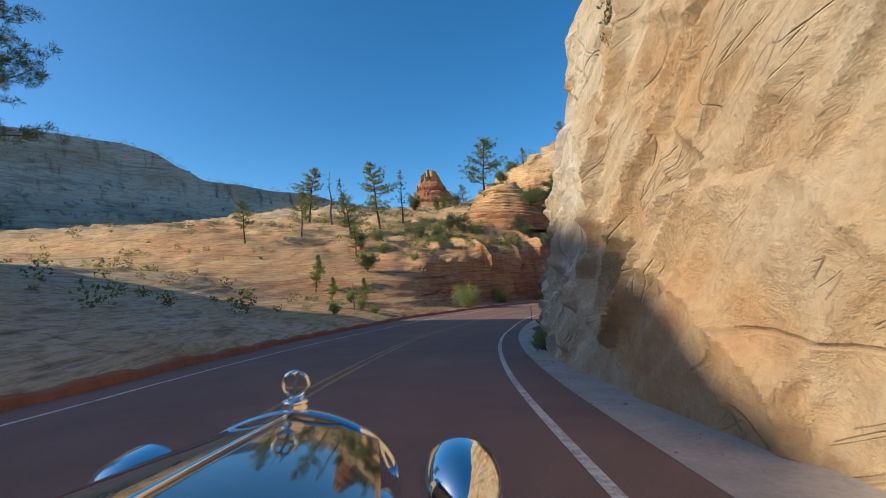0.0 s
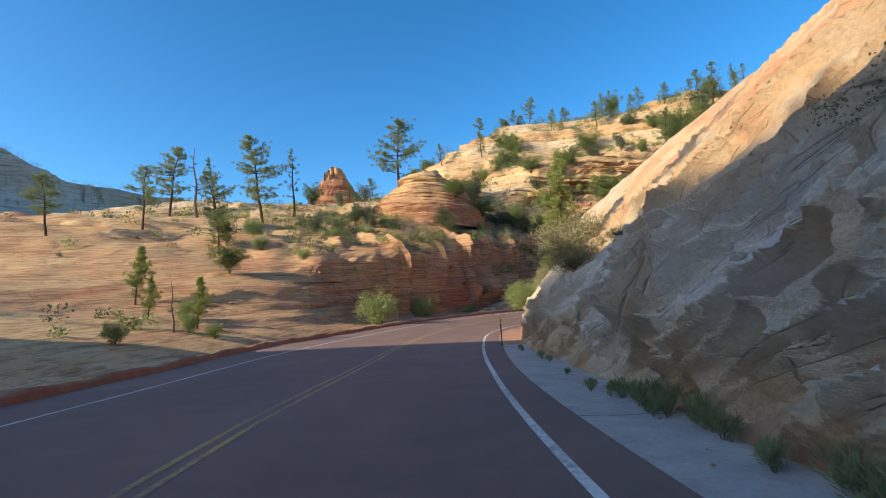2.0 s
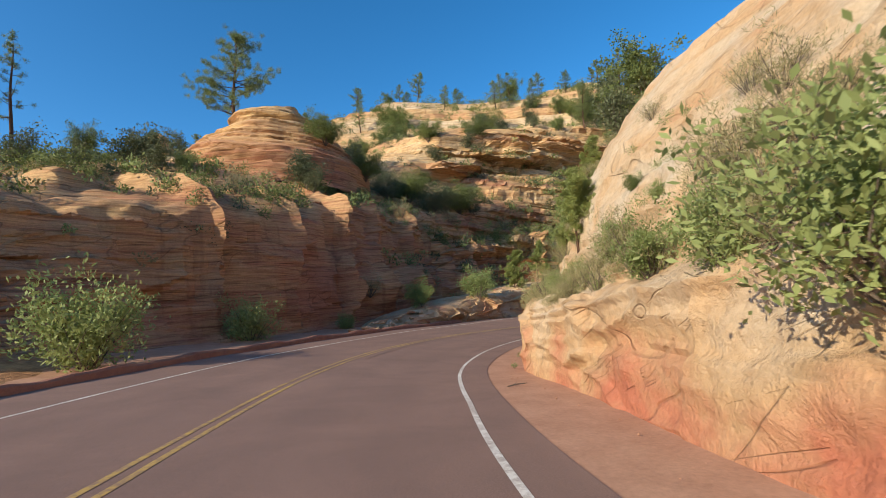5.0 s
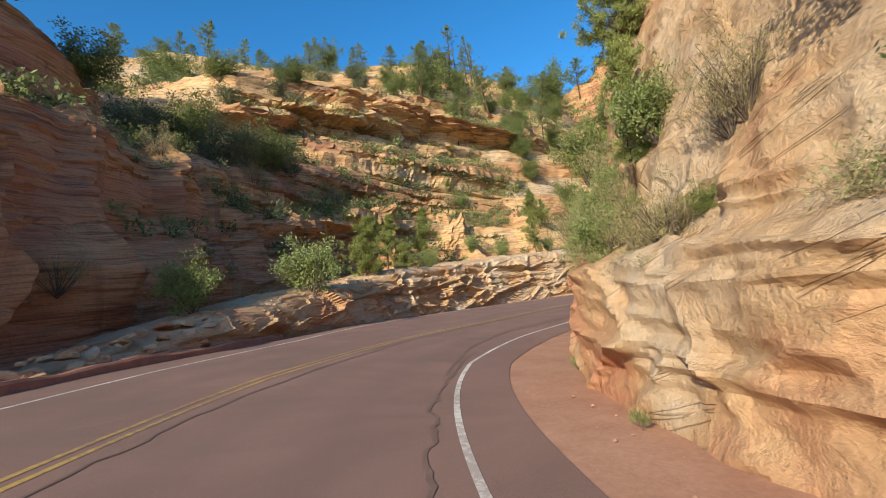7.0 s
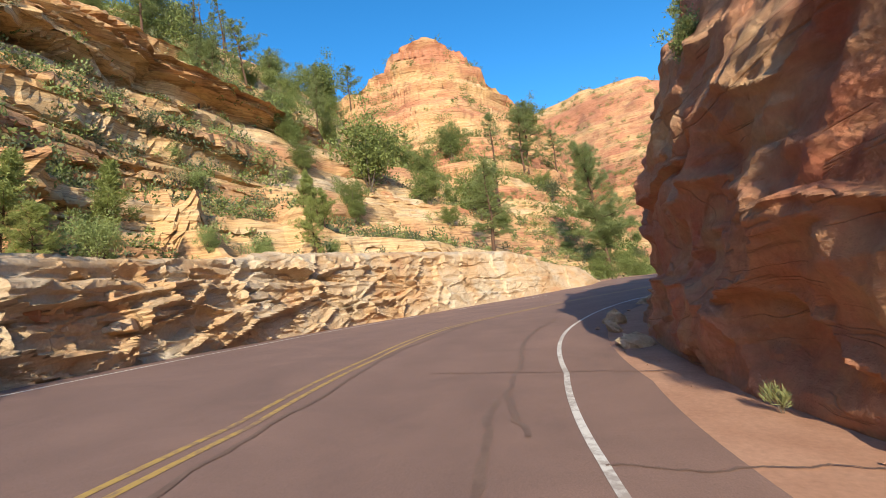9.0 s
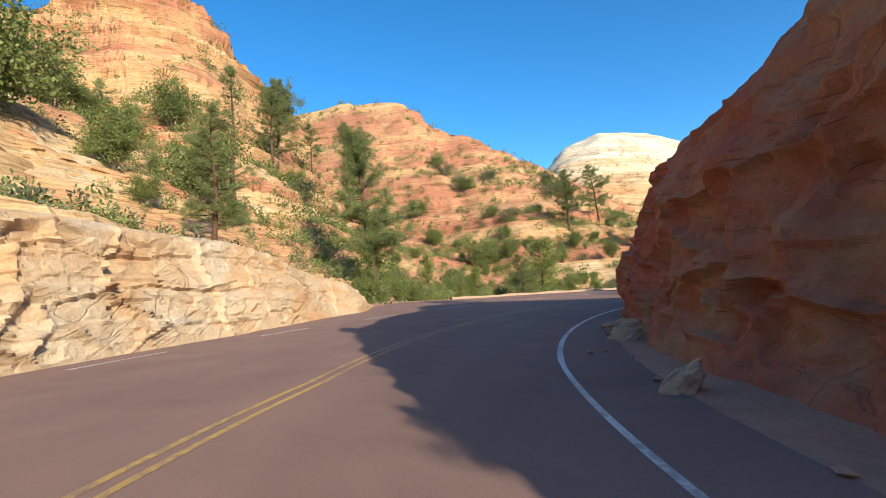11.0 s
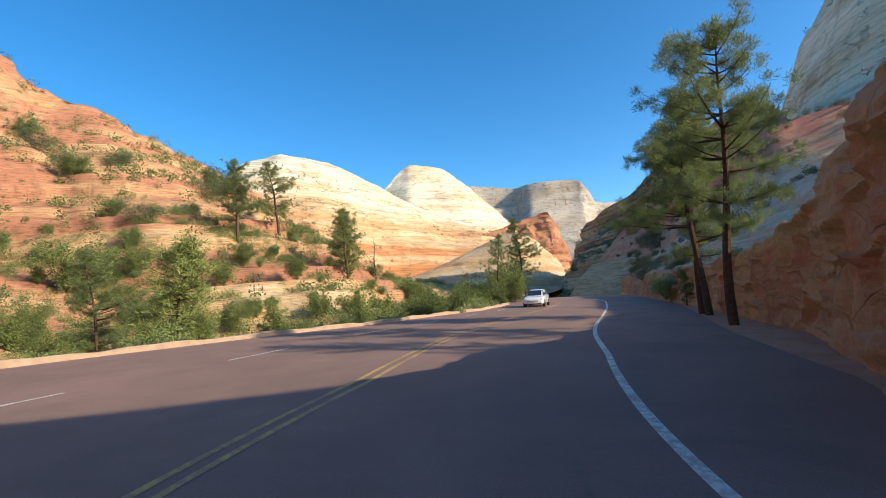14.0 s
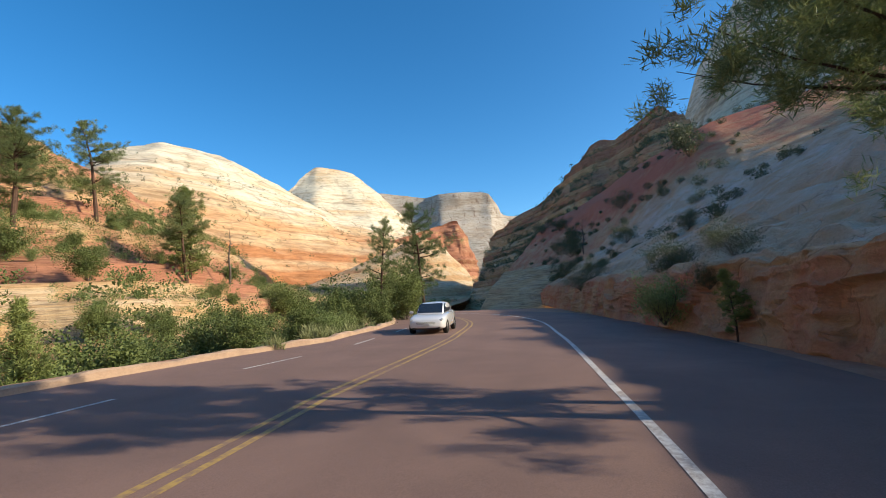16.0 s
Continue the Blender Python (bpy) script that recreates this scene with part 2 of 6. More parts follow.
    if slits:
        for size, dip_ in (((0.07, 0.07, 1.2), 0.5), ((0.12, 0.12, 2.4), 0.42), ((0.05, 0.05, 0.7), 0.9)):
            lay = mapped(t, mapped(t, co, (1, 1, 1), (dip_, 0.1, 0)), size)
            n = noise_tex(t, lay, 1.0, 4, 0.4, 0.0)
            gate = noise_tex(t, co, 0.55 if dip_ > 0.3 else 0.8, 2, 0.5)
            off = maths(t, "ADD", maths(t, "ABSOLUTE", maths(t, "SUBTRACT", n, 0.5)), maths(t, "MULTIPLY", maths(t, "GREATER_THAN", gate, 0.47), 0.1))
            split = mix(t, 1.0, split, ramp(t, off, [(0.0015, (0, 0, 0)), (0.0045, (1, 1, 1))]), "MULTIPLY")
        t.links.new(mix(t, slits, col, split, "MULTIPLY"), b.inputs["Base Color"])
    h = maths(t, "ADD", maths(t, "MULTIPLY", fine, relief), maths(t, "MULTIPLY", grain, 0.5))
    h = maths(t, "ADD", h, maths(t, "MULTIPLY", split, 0.45))
    if lumps:
        h = maths(t, "ADD", h, maths(t, "MULTIPLY", noise_tex(t, mixed_coords(t, co, 0.8), 1.7, 9, 0.68, 0.3), lumps))
    bump(t, b, h, 0.8, 0.12 * far)
    return m


PALE, MID, RED = (0.65, 0.54, 0.39), (0.59, 0.395, 0.205), (0.45, 0.205, 0.125)
M_ROCK = sandstone("sandstone", PALE, MID, RED, lines=0.62, course_shade=0.68)
M_ROCK_NEAR = sandstone("near sandstone", (0.62, 0.52, 0.39), (0.57, 0.375, 0.215), (0.53, 0.195, 0.12), bleached=(0.70, 0.63, 0.57), band=1.2, varnish=0.22, lines=0.04, course_shade=0.04, patches=0.4, contrast=1.35, banded=0.25, relief=0.08, rifts=0.1, lumps=2.2, slits=0.2)
M_CLIFF = sandstone("white cliff sandstone", (0.70, 0.63, 0.48), (0.64, 0.44, 0.25), (0.52, 0.23, 0.10), band=0.5, far=8.0, varnish=0.45)
M_GREY = sandstone("grey cliff sandstone", (0.52, 0.46, 0.38), (0.44, 0.35, 0.26), (0.30, 0.18, 0.12), band=0.4, far=6.0, varnish=0.85)


def asphalt(name, base, dark):
    m, t, b = material(name)
    co = node(t, "ShaderNodeTexCoord").outputs["Object"]
    chip = noise_tex(t, co, 60, 3, 0.8)
    wear = noise_tex(t, co, 0.35, 5, 0.65, 0.6)
    track = attribute(t, "wheel")
    col = mix(t, ramp(t, wear, [(0.3, (0, 0, 0)), (0.7, (1, 1, 1))]), base, dark)
    col = mix(t, maths(t, "MULTIPLY", track, 0.45), col, dark)
    col = mix(t, 0.6, col, ramp(t, chip, [(0.25, (0.45, 0.45, 0.45)), (0.7, (1.25, 1.2, 1.2))]), "MULTIPLY")
    t.links.new(col, b.inputs["Base Color"])
    b.inputs["Roughness"].default_value = 0.85
    b.inputs["Specular IOR Level"].default_value = 0.3
    bump(t, b, chip, 0.5, 0.01)
    return m


M_ROAD = asphalt("red chip-seal asphalt", (0.305, 0.192, 0.155), (0.215, 0.138, 0.115))


def mottled(name, a, b_, scale=3.0, rough=0.9, relief=0.3, distance=0.02, spec=0.2):
    m, t, b = material(name)
    co = node(t, "ShaderNodeTexCoord").outputs["Object"]
    big, small = noise_tex(t, co, scale, 5, 0.6), noise_tex(t, co, scale * 11, 4, 0.7)
    col = mix(t, ramp(t, big, [(0.32, (0, 0, 0)), (0.68, (1, 1, 1))]), a, b_)
    col = mix(t, 0.5, col, ramp(t, small, [(0.25, (0.6, 0.6, 0.6)), (0.7, (1.1, 1.1, 1.1))]), "MULTIPLY")
    t.links.new(col, b.inputs["Base Color"])
    b.inputs["Roughness"].default_value, b.inputs["Specular IOR Level"].default_value = rough, spec
    bump(t, b, small, relief, distance)
    return m


M_DIRT = mottled("red roadside dirt", (0.52, 0.30, 0.205), (0.42, 0.225, 0.15), 1.2)
M_PLAIN = mottled("desert ground", (0.36, 0.22, 0.13), (0.25, 0.16, 0.09), 0.05)
M_KERB = mottled("red sandstone kerb", (0.42, 0.20, 0.13), (0.30, 0.14, 0.10), 2.0, relief=0.6)
M_GUTTER = mottled("grey concrete gutter", (0.55, 0.49, 0.435), (0.41, 0.36, 0.325), 1.3)
M_SEAL = mottled("tar crack sealant", (0.18, 0.115, 0.092), (0.22, 0.145, 0.115), 3.0, rough=0.6)


def paint(name, colour, under):
    m, t, b = material(name)
    co = node(t, "ShaderNodeTexCoord").outputs["Object"]
    worn = noise_tex(t, co, 7.0, 6, 0.75)
    big = noise_tex(t, co, 0.5, 3, 0.6)
    fac = maths(t, "ADD", worn, maths(t, "MULTIPLY", maths(t, "SUBTRACT", big, 0.5), 0.5))
    t.links.new(mix(t, ramp(t, fac, [(0.42, (0, 0, 0)), (0.60, (1, 1, 1))]), colour, under), b.inputs["Base Color"])
    b.inputs["Roughness"].default_value = 0.7
    return m


M_WHITE = paint("worn white road paint", (0.72, 0.69, 0.64), (0.42, 0.36, 0.32))
M_YELLOW = paint("worn yellow road paint", (0.50, 0.32, 0.09), (0.27, 0.165, 0.11))


# ---- ground, road ----
far = np.linspace(-1, 1, 61)
gx, gy = np.meshgrid(np.sign(far) * np.abs(far) ** 3 * 4200, np.sign(far) * np.abs(far) ** 3 * 4200, indexing="ij")
gp = np.stack([gx, gy, np.full_like(gx, -9.0)], -1)
gp[..., 2] += 4 * vnoise(gp, 180.0)
tagged(grid_mesh("ground", gp, M_PLAIN), "dry sandy desert ground reaching to the horizon", "ground", kind="structure")


def white_right(s):
    return keyed(s, (-60, -1.45), (12, -1.45), (36, -1.6), (45, -1.45), (53, -1.27), (62, -1.17), (67, -.95), (76, -.72), (86, -.6), (92, -1.1), (96, -1.6), (101, -2.1), (112, -2.1),
                 (122, -1.85), (134, -1.8), (153, -1.97), (164, -1.47), (176, -1.34), (193, -1.1), (215, -1.1))


def yellow(s):
    return keyed(s, (-60, 2.9), (15, 2.95), (30, 3.2), (40, 2.95), (48, 3.0), (58, 3.3), (65, 3.75), (76, 4.4), (84, 4.3), (91, 3.7), (98, 2.7), (104, 2.7), (111, 3.25), (120, 2.8), (137, 3.3), (150, 2.75), (159, 3.2),
                 (168, 3.7), (180, 3.05), (215, 3.0))


def white_left(s):
    return keyed(s, (-60, 7.2), (10, 7.25), (27, 8.1), (42, 8.7), (55, 8.4), (91, 8.35), (100, 9.6), (122, 10.2), (140, 10.3), (154, 8.1), (170, 7.8), (178, 6.65), (195, 6.4), (215, 6.4))


def road_left(s):
    return keyed(s, (-60, 8.2), (10, 8.4), (33, 10.6), (50, 11.6), (60, 11.2), (72, 10.4), (90, 9.6), (100, 10.4), (118, 10.9), (128, 11.6), (136, 15.0), (145, 20.5), (150, 16.5), (157, 13.6), (165, 11.2), (173, 10.2), (180, 8.4), (215, 7.6))


def road_right(s):
    return keyed(s, (-60, -2.4), (45, -2.45), (50, -2.2), (70, -1.75), (86, -1.7), (94, -2.6), (100, -3.4), (140, -3.4), (150, -5.4), (160, -5.7), (180, -6.1), (215, -6.1))


def ribbon(name, s, lo, hi, up, material, across=2, smooth=False, attributes=None):
    k = np.linspace(0, 1, across)
    d = lo[:, None] + (hi - lo)[:, None] * k[None]
    ss = np.repeat(s[:, None], across, 1)
    return grid_mesh(name, at_road(ss, d, up), material, attributes(ss, d) if attributes else None, smooth)


def wheel_wear(ss, d):
    y, w = yellow(ss), white_right(ss)
    lane = (y - w) / 2
    mid = (y + w) / 2
    a = np.exp(-((np.abs(d - mid) - 0.85) / 0.4) ** 2)
    b = np.exp(-((np.abs(d - (y + lane)) - 0.85) / 0.4) ** 2)
    return {"wheel": np.clip(a + b, 0, 1)}


rs = np.arange(-58, 232, 0.5)
tagged(ribbon("road", rs, road_right(rs), road_left(rs), 0.0, M_ROAD, 36, attributes=wheel_wear), "red-brown chip-seal mountain road with worn wheel tracks", "road", kind="structure")
tagged(ribbon("shoulder", rs, np.full(len(rs), -14.0), road_right(rs) + 0.25, -0.014, M_DIRT, 12), "red sandy dirt shoulder beside the asphalt", "shoulder", kind="structure")
tagged(ribbon("verge", rs, road_left(rs) - 0.25, road_left(rs) + keyed(rs, (140, 14.0), (156, 2.2), (232, 2.2)), -0.05, M_DIRT, 12), "red sandy verge along the outer road edge", "verge", kind="structure")
gs = np.arange(-58, 46.5, 0.5)
tagged(ribbon("gutter", gs, np.full(len(gs), -4.3), road_right(gs) + 0.05, 0.006, M_GUTTER, 5), "grey concrete gutter strip below the rock cut", "gutter", kind="structure")


def stripe(name, s0, s1, centre, width, material, label, shift=0.0, step=0.5):
    s = np.linspace(s0, s1, max(2, int((s1 - s0) / step) + 1))
    c = centre(s) + shift
    return tagged(ribbon(name, s, c - width / 2, c + width / 2, 0.006, material), label, "road marking", kind="structure")


stripe("edge_line", 56, 122, white_right, 0.105, M_WHITE, "thin worn white edge line round the bend")
for a, b in ((-58, 56), (122, 230)):
    stripe("edge_line", a, b, white_right, 0.14, M_WHITE, "worn white edge line painted on the asphalt")
stripe("edge_line", -58, 118, white_left, 0.12, M_WHITE, "thin white edge line on the outer lane")
for side in (-0.14, 0.14):
    stripe("centre_line", -58, 230, yellow, 0.11, M_YELLOW, "worn double yellow centre line", side)
for k in range(12):
    a = 121.5 + k * 6.3
    stripe("lane_dash", a, a + 2.6, white_left, 0.11, M_WHITE, "short white lane dash on the red asphalt")


# ---- rock walls and hillsides, lofted along the road ----
def smooth_keys(s, stations, rows):
    """Rows between stations, eased."""
    stations, rows = np.array(stations, float), np.array(rows, float)
    i = np.clip(np.searchsorted(stations, s) - 1, 0, len(stations) - 2)
    u = np.clip((s - stations[i]) / (stations[i + 1] - stations[i]), 0, 1)
    u = (0.5 * u + 0.5 * u * u * (3 - 2 * u))[:, None]
    return rows[i] * (1 - u) + rows[i + 1] * u


def loft(s, profiles, spread, centre, stations, side):
    """A surface whose cross-sections (distance, height pairs) are keyed by station. spread: points on each leg of a section."""
    keys = np.array([row for _, row in profiles], float)
    n = len(spread) + 1
    sect = smooth_keys(s, [k for k, _ in profiles], keys.reshape(len(keys), -1)).reshape(len(s), n, 2)
    cols = []
    for leg, count in enumerate(spread):
        u = np.linspace(0, 1, count, endpoint=leg == len(spread) - 1)[None, :, None]
        a, b = sect[:, leg, None], sect[:, leg + 1, None]
        before, after = sect[:, max(leg - 1, 0), None], sect[:, min(leg + 2, n - 1), None]
        ma, mb = 0.3 * (b - before), 0.3 * (after - a)
        cols.append((2 * u ** 3 - 3 * u ** 2 + 1) * a + (u ** 3 - 2 * u ** 2 + u) * ma + (-2 * u ** 3 + 3 * u ** 2) * b + (u ** 3 - u ** 2) * mb)
    dh = np.concatenate(cols, 1)
    c, nrm = line(s, centre, stations)
    tilt = bank(s)[:, None] * np.clip(dh[..., 0], 0, 12) * side
    xy = c[:, None, :2] + nrm[:, None] * side * dh[..., :1]
    return np.concatenate([xy, (c[:, None, 2] + dh[..., 1] + tilt)[..., None]], -1), dh


def normals(p, side):
    a = np.gradient(p, axis=0)
    b = np.gradient(p, axis=1)
    n = np.cross(b, a) * side
    return n / (np.linalg.norm(n, axis=-1, keepdims=True) + 1e-9)


TERRAIN = []


def eased(move):
    """Evens a grid of offsets over neighbouring points, so that beds that cross the mesh keep clean edges."""
    for axis in (0, 1):
        wide_ = np.pad(move, [(1, 1) if a == axis else (0, 0) for a in range(3)], mode="edge")
        n = move.shape[axis]
        move = sum(w * np.take(wide_, range(i, i + n), axis) for i, w in enumerate((0.25, 0.5, 0.25)))
    return move


def weather(p, n, bed_tilt, big, bedding, blocks, fine, block_size=1.2, bed=0.5, coarse=0.0, small=0.45, facet=0.9, stir=0.22, shape=(1.35, 1.35, 0.85)):
    """Erodes a smooth rock face: lumps, beds that stand proud and joint blocks; each amount may vary over the face."""
    steep = np.clip(1.15 - np.abs(n[..., 2]), 0.25, 1)
    z = p[..., 2] + bed_tilt
    warp = 0.9 * fbm(p, 9.0, 3) + 0.25 * fbm(p, 1.6, 2)
    out = big * fbm(p, 7.0, 3, 3.1)
    out = out + bedding * coarse * steep * (ledges(z, bed * 8.0, warp * 0.5, 0.85) - 0.5) * 2.2
    out = out + bedding * steep * (ledges(z, bed * 2.6, warp * 0.8) - 0.5) * 1.3
    out = out + bedding * steep * (ledges(z, bed, warp * 1.7) - 0.5) * 0.7
    q = p + stir * np.stack([vnoise(p, 1.1), vnoise(p, 1.1, 9.0), vnoise(p, 1.1, 17.0)], -1) 
    v, gap, lean = cells(q, block_size * 2.3, shape, 4.4)
    out = out + blocks * steep * ((v - 0.5) * 0.9 + lean * facet - 0.5 * np.clip(1 - gap / 0.065, 0, 1))
    v, gap, lean = cells(q, block_size * 0.8, shape)
    out = out + blocks * steep * small * ((v - 0.5) + lean * facet - 0.3 * np.clip(1 - gap / 0.08, 0, 1))
    out = out + fine * fbm(p, 0.7, 3, 5.5)
    return p + n * out[..., None]


def shingles(p, along, z, thick, length, seed, wedge=0.9, bend=0.45):
    """Overlapping slabs: each bed is broken into lengths that stand proud by chance, thickest along their lower edge."""
    q = z / thick + bend * fbm(p, thick * 5.0, 2, seed) + 31.0 + seed
    i = np.floor(q).astype(np.int64)
    f = q - i
    w = along / (length * (0.6 + 0.9 * RAND[(i + 77) & 4095])) + 9.0 * RAND[(i + 5) & 4095] + 0.22 * vnoise(p, thick * 0.9, seed + 3.0) + 50.0
    j = np.floor(w).astype(np.int64)
    g = w - j
    v = RAND[hash3(i, j, i * 0 + int(seed * 10))]
    out = 0.7 * (v - 0.5) + wedge * v * (0.5 - f) + 0.5 * (RAND[hash3(j, i, i * 0 + 3)] - 0.5) * (g - 0.5)
    return out - 1.1 * np.exp(-(np.minimum(f, 1 - f) / 0.085) ** 2) * (v > 0.35) - 0.5 * np.exp(-(np.minimum(g, 1 - g) * length / thick / 0.06) ** 2)


# outer side: slickrock, the red cliff under the knob, the broken rock bank, the hills behind
LEFT = [
    (-60, [(8.6, -.3), (12, .6), (18, 3), (26, 8), (46, 20), (75, 29), (130, 28), (260, 30)]),
    (-25, [(8.8, -.3), (12, .6), (18, 3), (26, 8), (46, 20), (75, 30.5), (130, 28), (260, 26)]),
    (-13, [(8.8, -.3), (12, .6), (18, 3), (26, 8), (46, 20), (75, 34.4), (130, 29), (260, 24)]),
    (-4, [(8.8, -.3), (12, .6), (18, 3), (26, 7), (46, 21), (75, 40.8), (130, 31), (260, 22)]),
    (6, [(9, -.3), (12, .6), (18, 2.4), (26, 6), (46, 22), (75, 44.5), (130, 34), (260, 20)]),
    (13, [(9.7, -.3), (12.5, .6), (18.5, 2.3), (26.5, 5.5), (46, 22), (75, 44.8), (130, 30), (260, 17)]),
    (20, [(10.4, -.3), (13, .6), (19, 2.2), (27, 5), (46, 20), (75, 42), (130, 26), (260, 14)]),
    (24, [(10.8, -.3), (13.5, .6), (19.5, 2.1), (27.5, 4.5), (46, 14), (75, 33), (130, 20), (260, 14)]),
    (27, [(11.2, -.3), (14, .6), (20, 2.0), (28, 4), (46, 11), (75, 18), (130, 14), (260, 14)]),
    (32, [(11.5, -.3), (14, .6), (20, 1.9), (28, 3.5), (46, 7.5), (75, 9), (130, 12), (260, 14)]),
    (43, [(11.9, -.3), (15, .5), (21, 1.9), (29, 3.6), (46, 7.5), (75, 9), (130, 10), (260, 14)]),
    (56, [(12.2, -.3), (15, .6), (20, 1.6), (30, 3.4), (48, 7), (80, 10), (130, 14), (260, 20)]),
    (66, [(11.6, -.3), (15.5, .7), (19, 3.0), (22.5, 6.0), (42, 10.5), (62, 16), (110, 22), (260, 34)]),
    (72, [(11.4, -.3), (16.5, .3), (18.5, 4.5), (20.5, 8.6), (34, 12), (60, 18), (110, 24), (260, 38)]),
    (77, [(11.3, -.3), (16.0, .3), (17.0, 4.8), (18.2, 9.2), (31, 13.5), (60, 20), (110, 28), (260, 42)]),
    (82, [(11.3, -.3), (15.2, .3), (15.9, 5.0), (16.9, 9.6), (29, 15.5), (60, 23), (110, 32), (260, 46)]),
    (88, [(10.9, -.3), (15.6, .6), (16.6, 6), (18.0, 11), (30, 17), (46, 23), (90, 27), (260, 34)]),
    (96, [(12, -1), (19, 1.2), (20.6, 7), (22.3, 12.5), (33, 18.5), (52, 27), (110, 31), (260, 36)]),
    (104, [(13, -1), (22, 3.5), (25, 9.5), (27, 15), (37, 22), (38.5, 28), (60, 35), (260, 40)]),
    (111, [(14.5, -1), (25, 5.5), (30, 12), (32.5, 17.5), (39, 25.5), (40.5, 32), (62, 38), (260, 52)]),
    (118, [(16, -.5), (26, 8), (33, 14), (37, 20), (43, 27), (44.5, 33), (66, 41), (260, 60)]),
    (127, [(17, -.5), (24, 6.5), (33, 10), (41, 17), (48, 26), (50, 31), (75, 42), (260, 40)]),
    (138, [(19, -1), (24, 3.5), (34, 8), (48, 17), (64, 27), (90, 42), (125, 50), (260, 30)]),
    (147, [(21.5, -.5), (26, -.5), (36, 4), (52, 13), (75, 24), (105, 38), (150, 46), (260, 30)]),
    (158, [(14.2, -.5), (20, -2.6), (34, -2.5), (52, 4), (75, 14), (110, 26), (160, 40), (260, 30)]),
    (172, [(10.8, -.5), (17, -3.0), (30, -4.2), (48, -1.5), (72, 8), (105, 20), (150, 30), (260, 24)]),
    (200, [(9, -.6), (16, -3.2), (30, -4.2), (46, -1.5), (66, 7), (95, 17), (140, 22), (260, 20)]),
    (250, [(9, -.6), (16, -2.8), (30, -3.2), (42, 0), (58, 6), (85, 14), (120, 18), (260, 16)]),
    (310, [(9, -.6), (16, -1.0), (30, 0), (42, 2), (58, 6), (85, 10), (120, 12), (260, 12)]),
    (380, [(9, 0), (16, 1), (30, 1.5), (42, 2), (58, 3), (85, 4), (120, 6), (260, 8)]),
    (450, [(9, 0), (16, 1), (30, 1), (42, 2), (58, 2), (85, 3), (120, 4), (260, 6)]),
]
ls = np.concatenate([np.arange(-58, 30, 1.5), np.arange(30, 66, 0.6), np.arange(66, 150, 0.28), np.arange(150, 260, 0.8), np.arange(260, 446, 3.0)])
lp, ldh = loft(ls, LEFT, (22, 46, 46, 44, 44, 40, 30), GUIDE, GUIDE_S, 1)
ln = normals(lp, 1)
LS = np.repeat(ls[:, None], lp.shape[1], 1)
cliff = keyed(LS, (40, .4), (60, .6), (72, .8), (80, .8), (110, 1.0), (135, .8), (160, .6), (300, .6))
near = np.clip((ldh[..., 0] - 12) / 6, 0.15, 1)
farther = keyed(ldh[..., 0], (10, .6), (30, 1.0), (60, 2.2), (150, 4.0))
strata = keyed(LS, (60, .7), (72, .4), (98, .4), (106, 2.3), (135, 2.3), (150, 1.5), (300, .9))
beds_dip = 0.10 * lp[..., 0] - 0.06 * lp[..., 1] + 0.22 * (LS - 86) * keyed(LS, (62, 0), (72, 1), (98, 1), (106, 0)) * np.clip((13 - ldh[..., 1]) / 4, 0, 1)
lp = weather(lp, ln, beds_dip, 0.9 * cliff * near * farther, strata * cliff * near * np.sqrt(farther), 0.45 * cliff * near, 0.06, 1.6, 0.45, np.clip((ldh[..., 0] - 15) / 12, 0, 1))
# upright joints in the red cliff, and a hollow along its foot
face = np.exp(-((ldh[..., 1] - 6.5) / 6.0) ** 4)
for s0, depth, wide in ((77.0, 1.2, .30), (81.5, .8, .22), (85.2, 1.5, .35), (88.6, 1.0, .5), (92.4, 1.4, .32), (95.0, .7, .2), (99.6, 1.2, .4), (107.0, 1.3, .5), (113.5, 1.5, .6), (119.0, 1.3, .5)):
    off = LS - s0 - 0.09 * ldh[..., 1] - 0.5 * vnoise(lp, 2.2)
    lp -= (ln * (1.35 * depth * face * np.exp(-(off / wide) ** 2))[..., None]) * (ldh[..., :1] > 14.5)
bulge = face * keyed(LS, (66, 0), (74, 1), (98, 1), (106, .3)) * (ldh[..., 0] > 14)
lp += ln * (bulge * (1.2 * vnoise(lp * np.array((1, 1, .3)), 2.6, 3.3) + 0.5 * vnoise(lp * np.array((1, 1, .45)), 1.1, 7.7)))[..., None]
hollow = np.exp(-((ldh[..., 1] - 3.2) / 2.2) ** 2) * keyed(LS, (82, 0), (87, 1), (100, 1), (106, 0)) * (ldh[..., 0] > 14)
lp -= ln * (hollow * 1.1)[..., None]
# alcoves under the yellow cliff band
col_ = np.arange(lp.shape[1])[None]
rise = (col_ - 158.0) / 44.0
for s0, wide_, u0, high_, depth in ((105.2, 3.4, .30, .42, 2.4), (110.6, 2.0, .28, .34, 1.6), (114.6, 3.0, .32, .45, 2.6), (119.6, 2.2, .28, .40, 2.0), (123.6, 2.6, .30, .38, 1.8), (101.2, 2.0, .25, .3, 1.2)):
    bowl = np.clip(1 - ((LS - s0) / wide_) ** 2 - ((rise - u0) / high_) ** 2, 0, 1) ** 0.5
    lp -= (ln * np.array((1, 1, .25))) * (depth * bowl)[..., None]
brow = np.exp(-((rise - 0.85) / 0.22) ** 2) * keyed(LS, (98, 0), (103, 1), (126, 1), (132, 0))
lp += (ln * np.array((1, 1, .1))) * (0.9 * brow * (1 + 0.6 * vnoise(lp, 4.0)))[..., None]
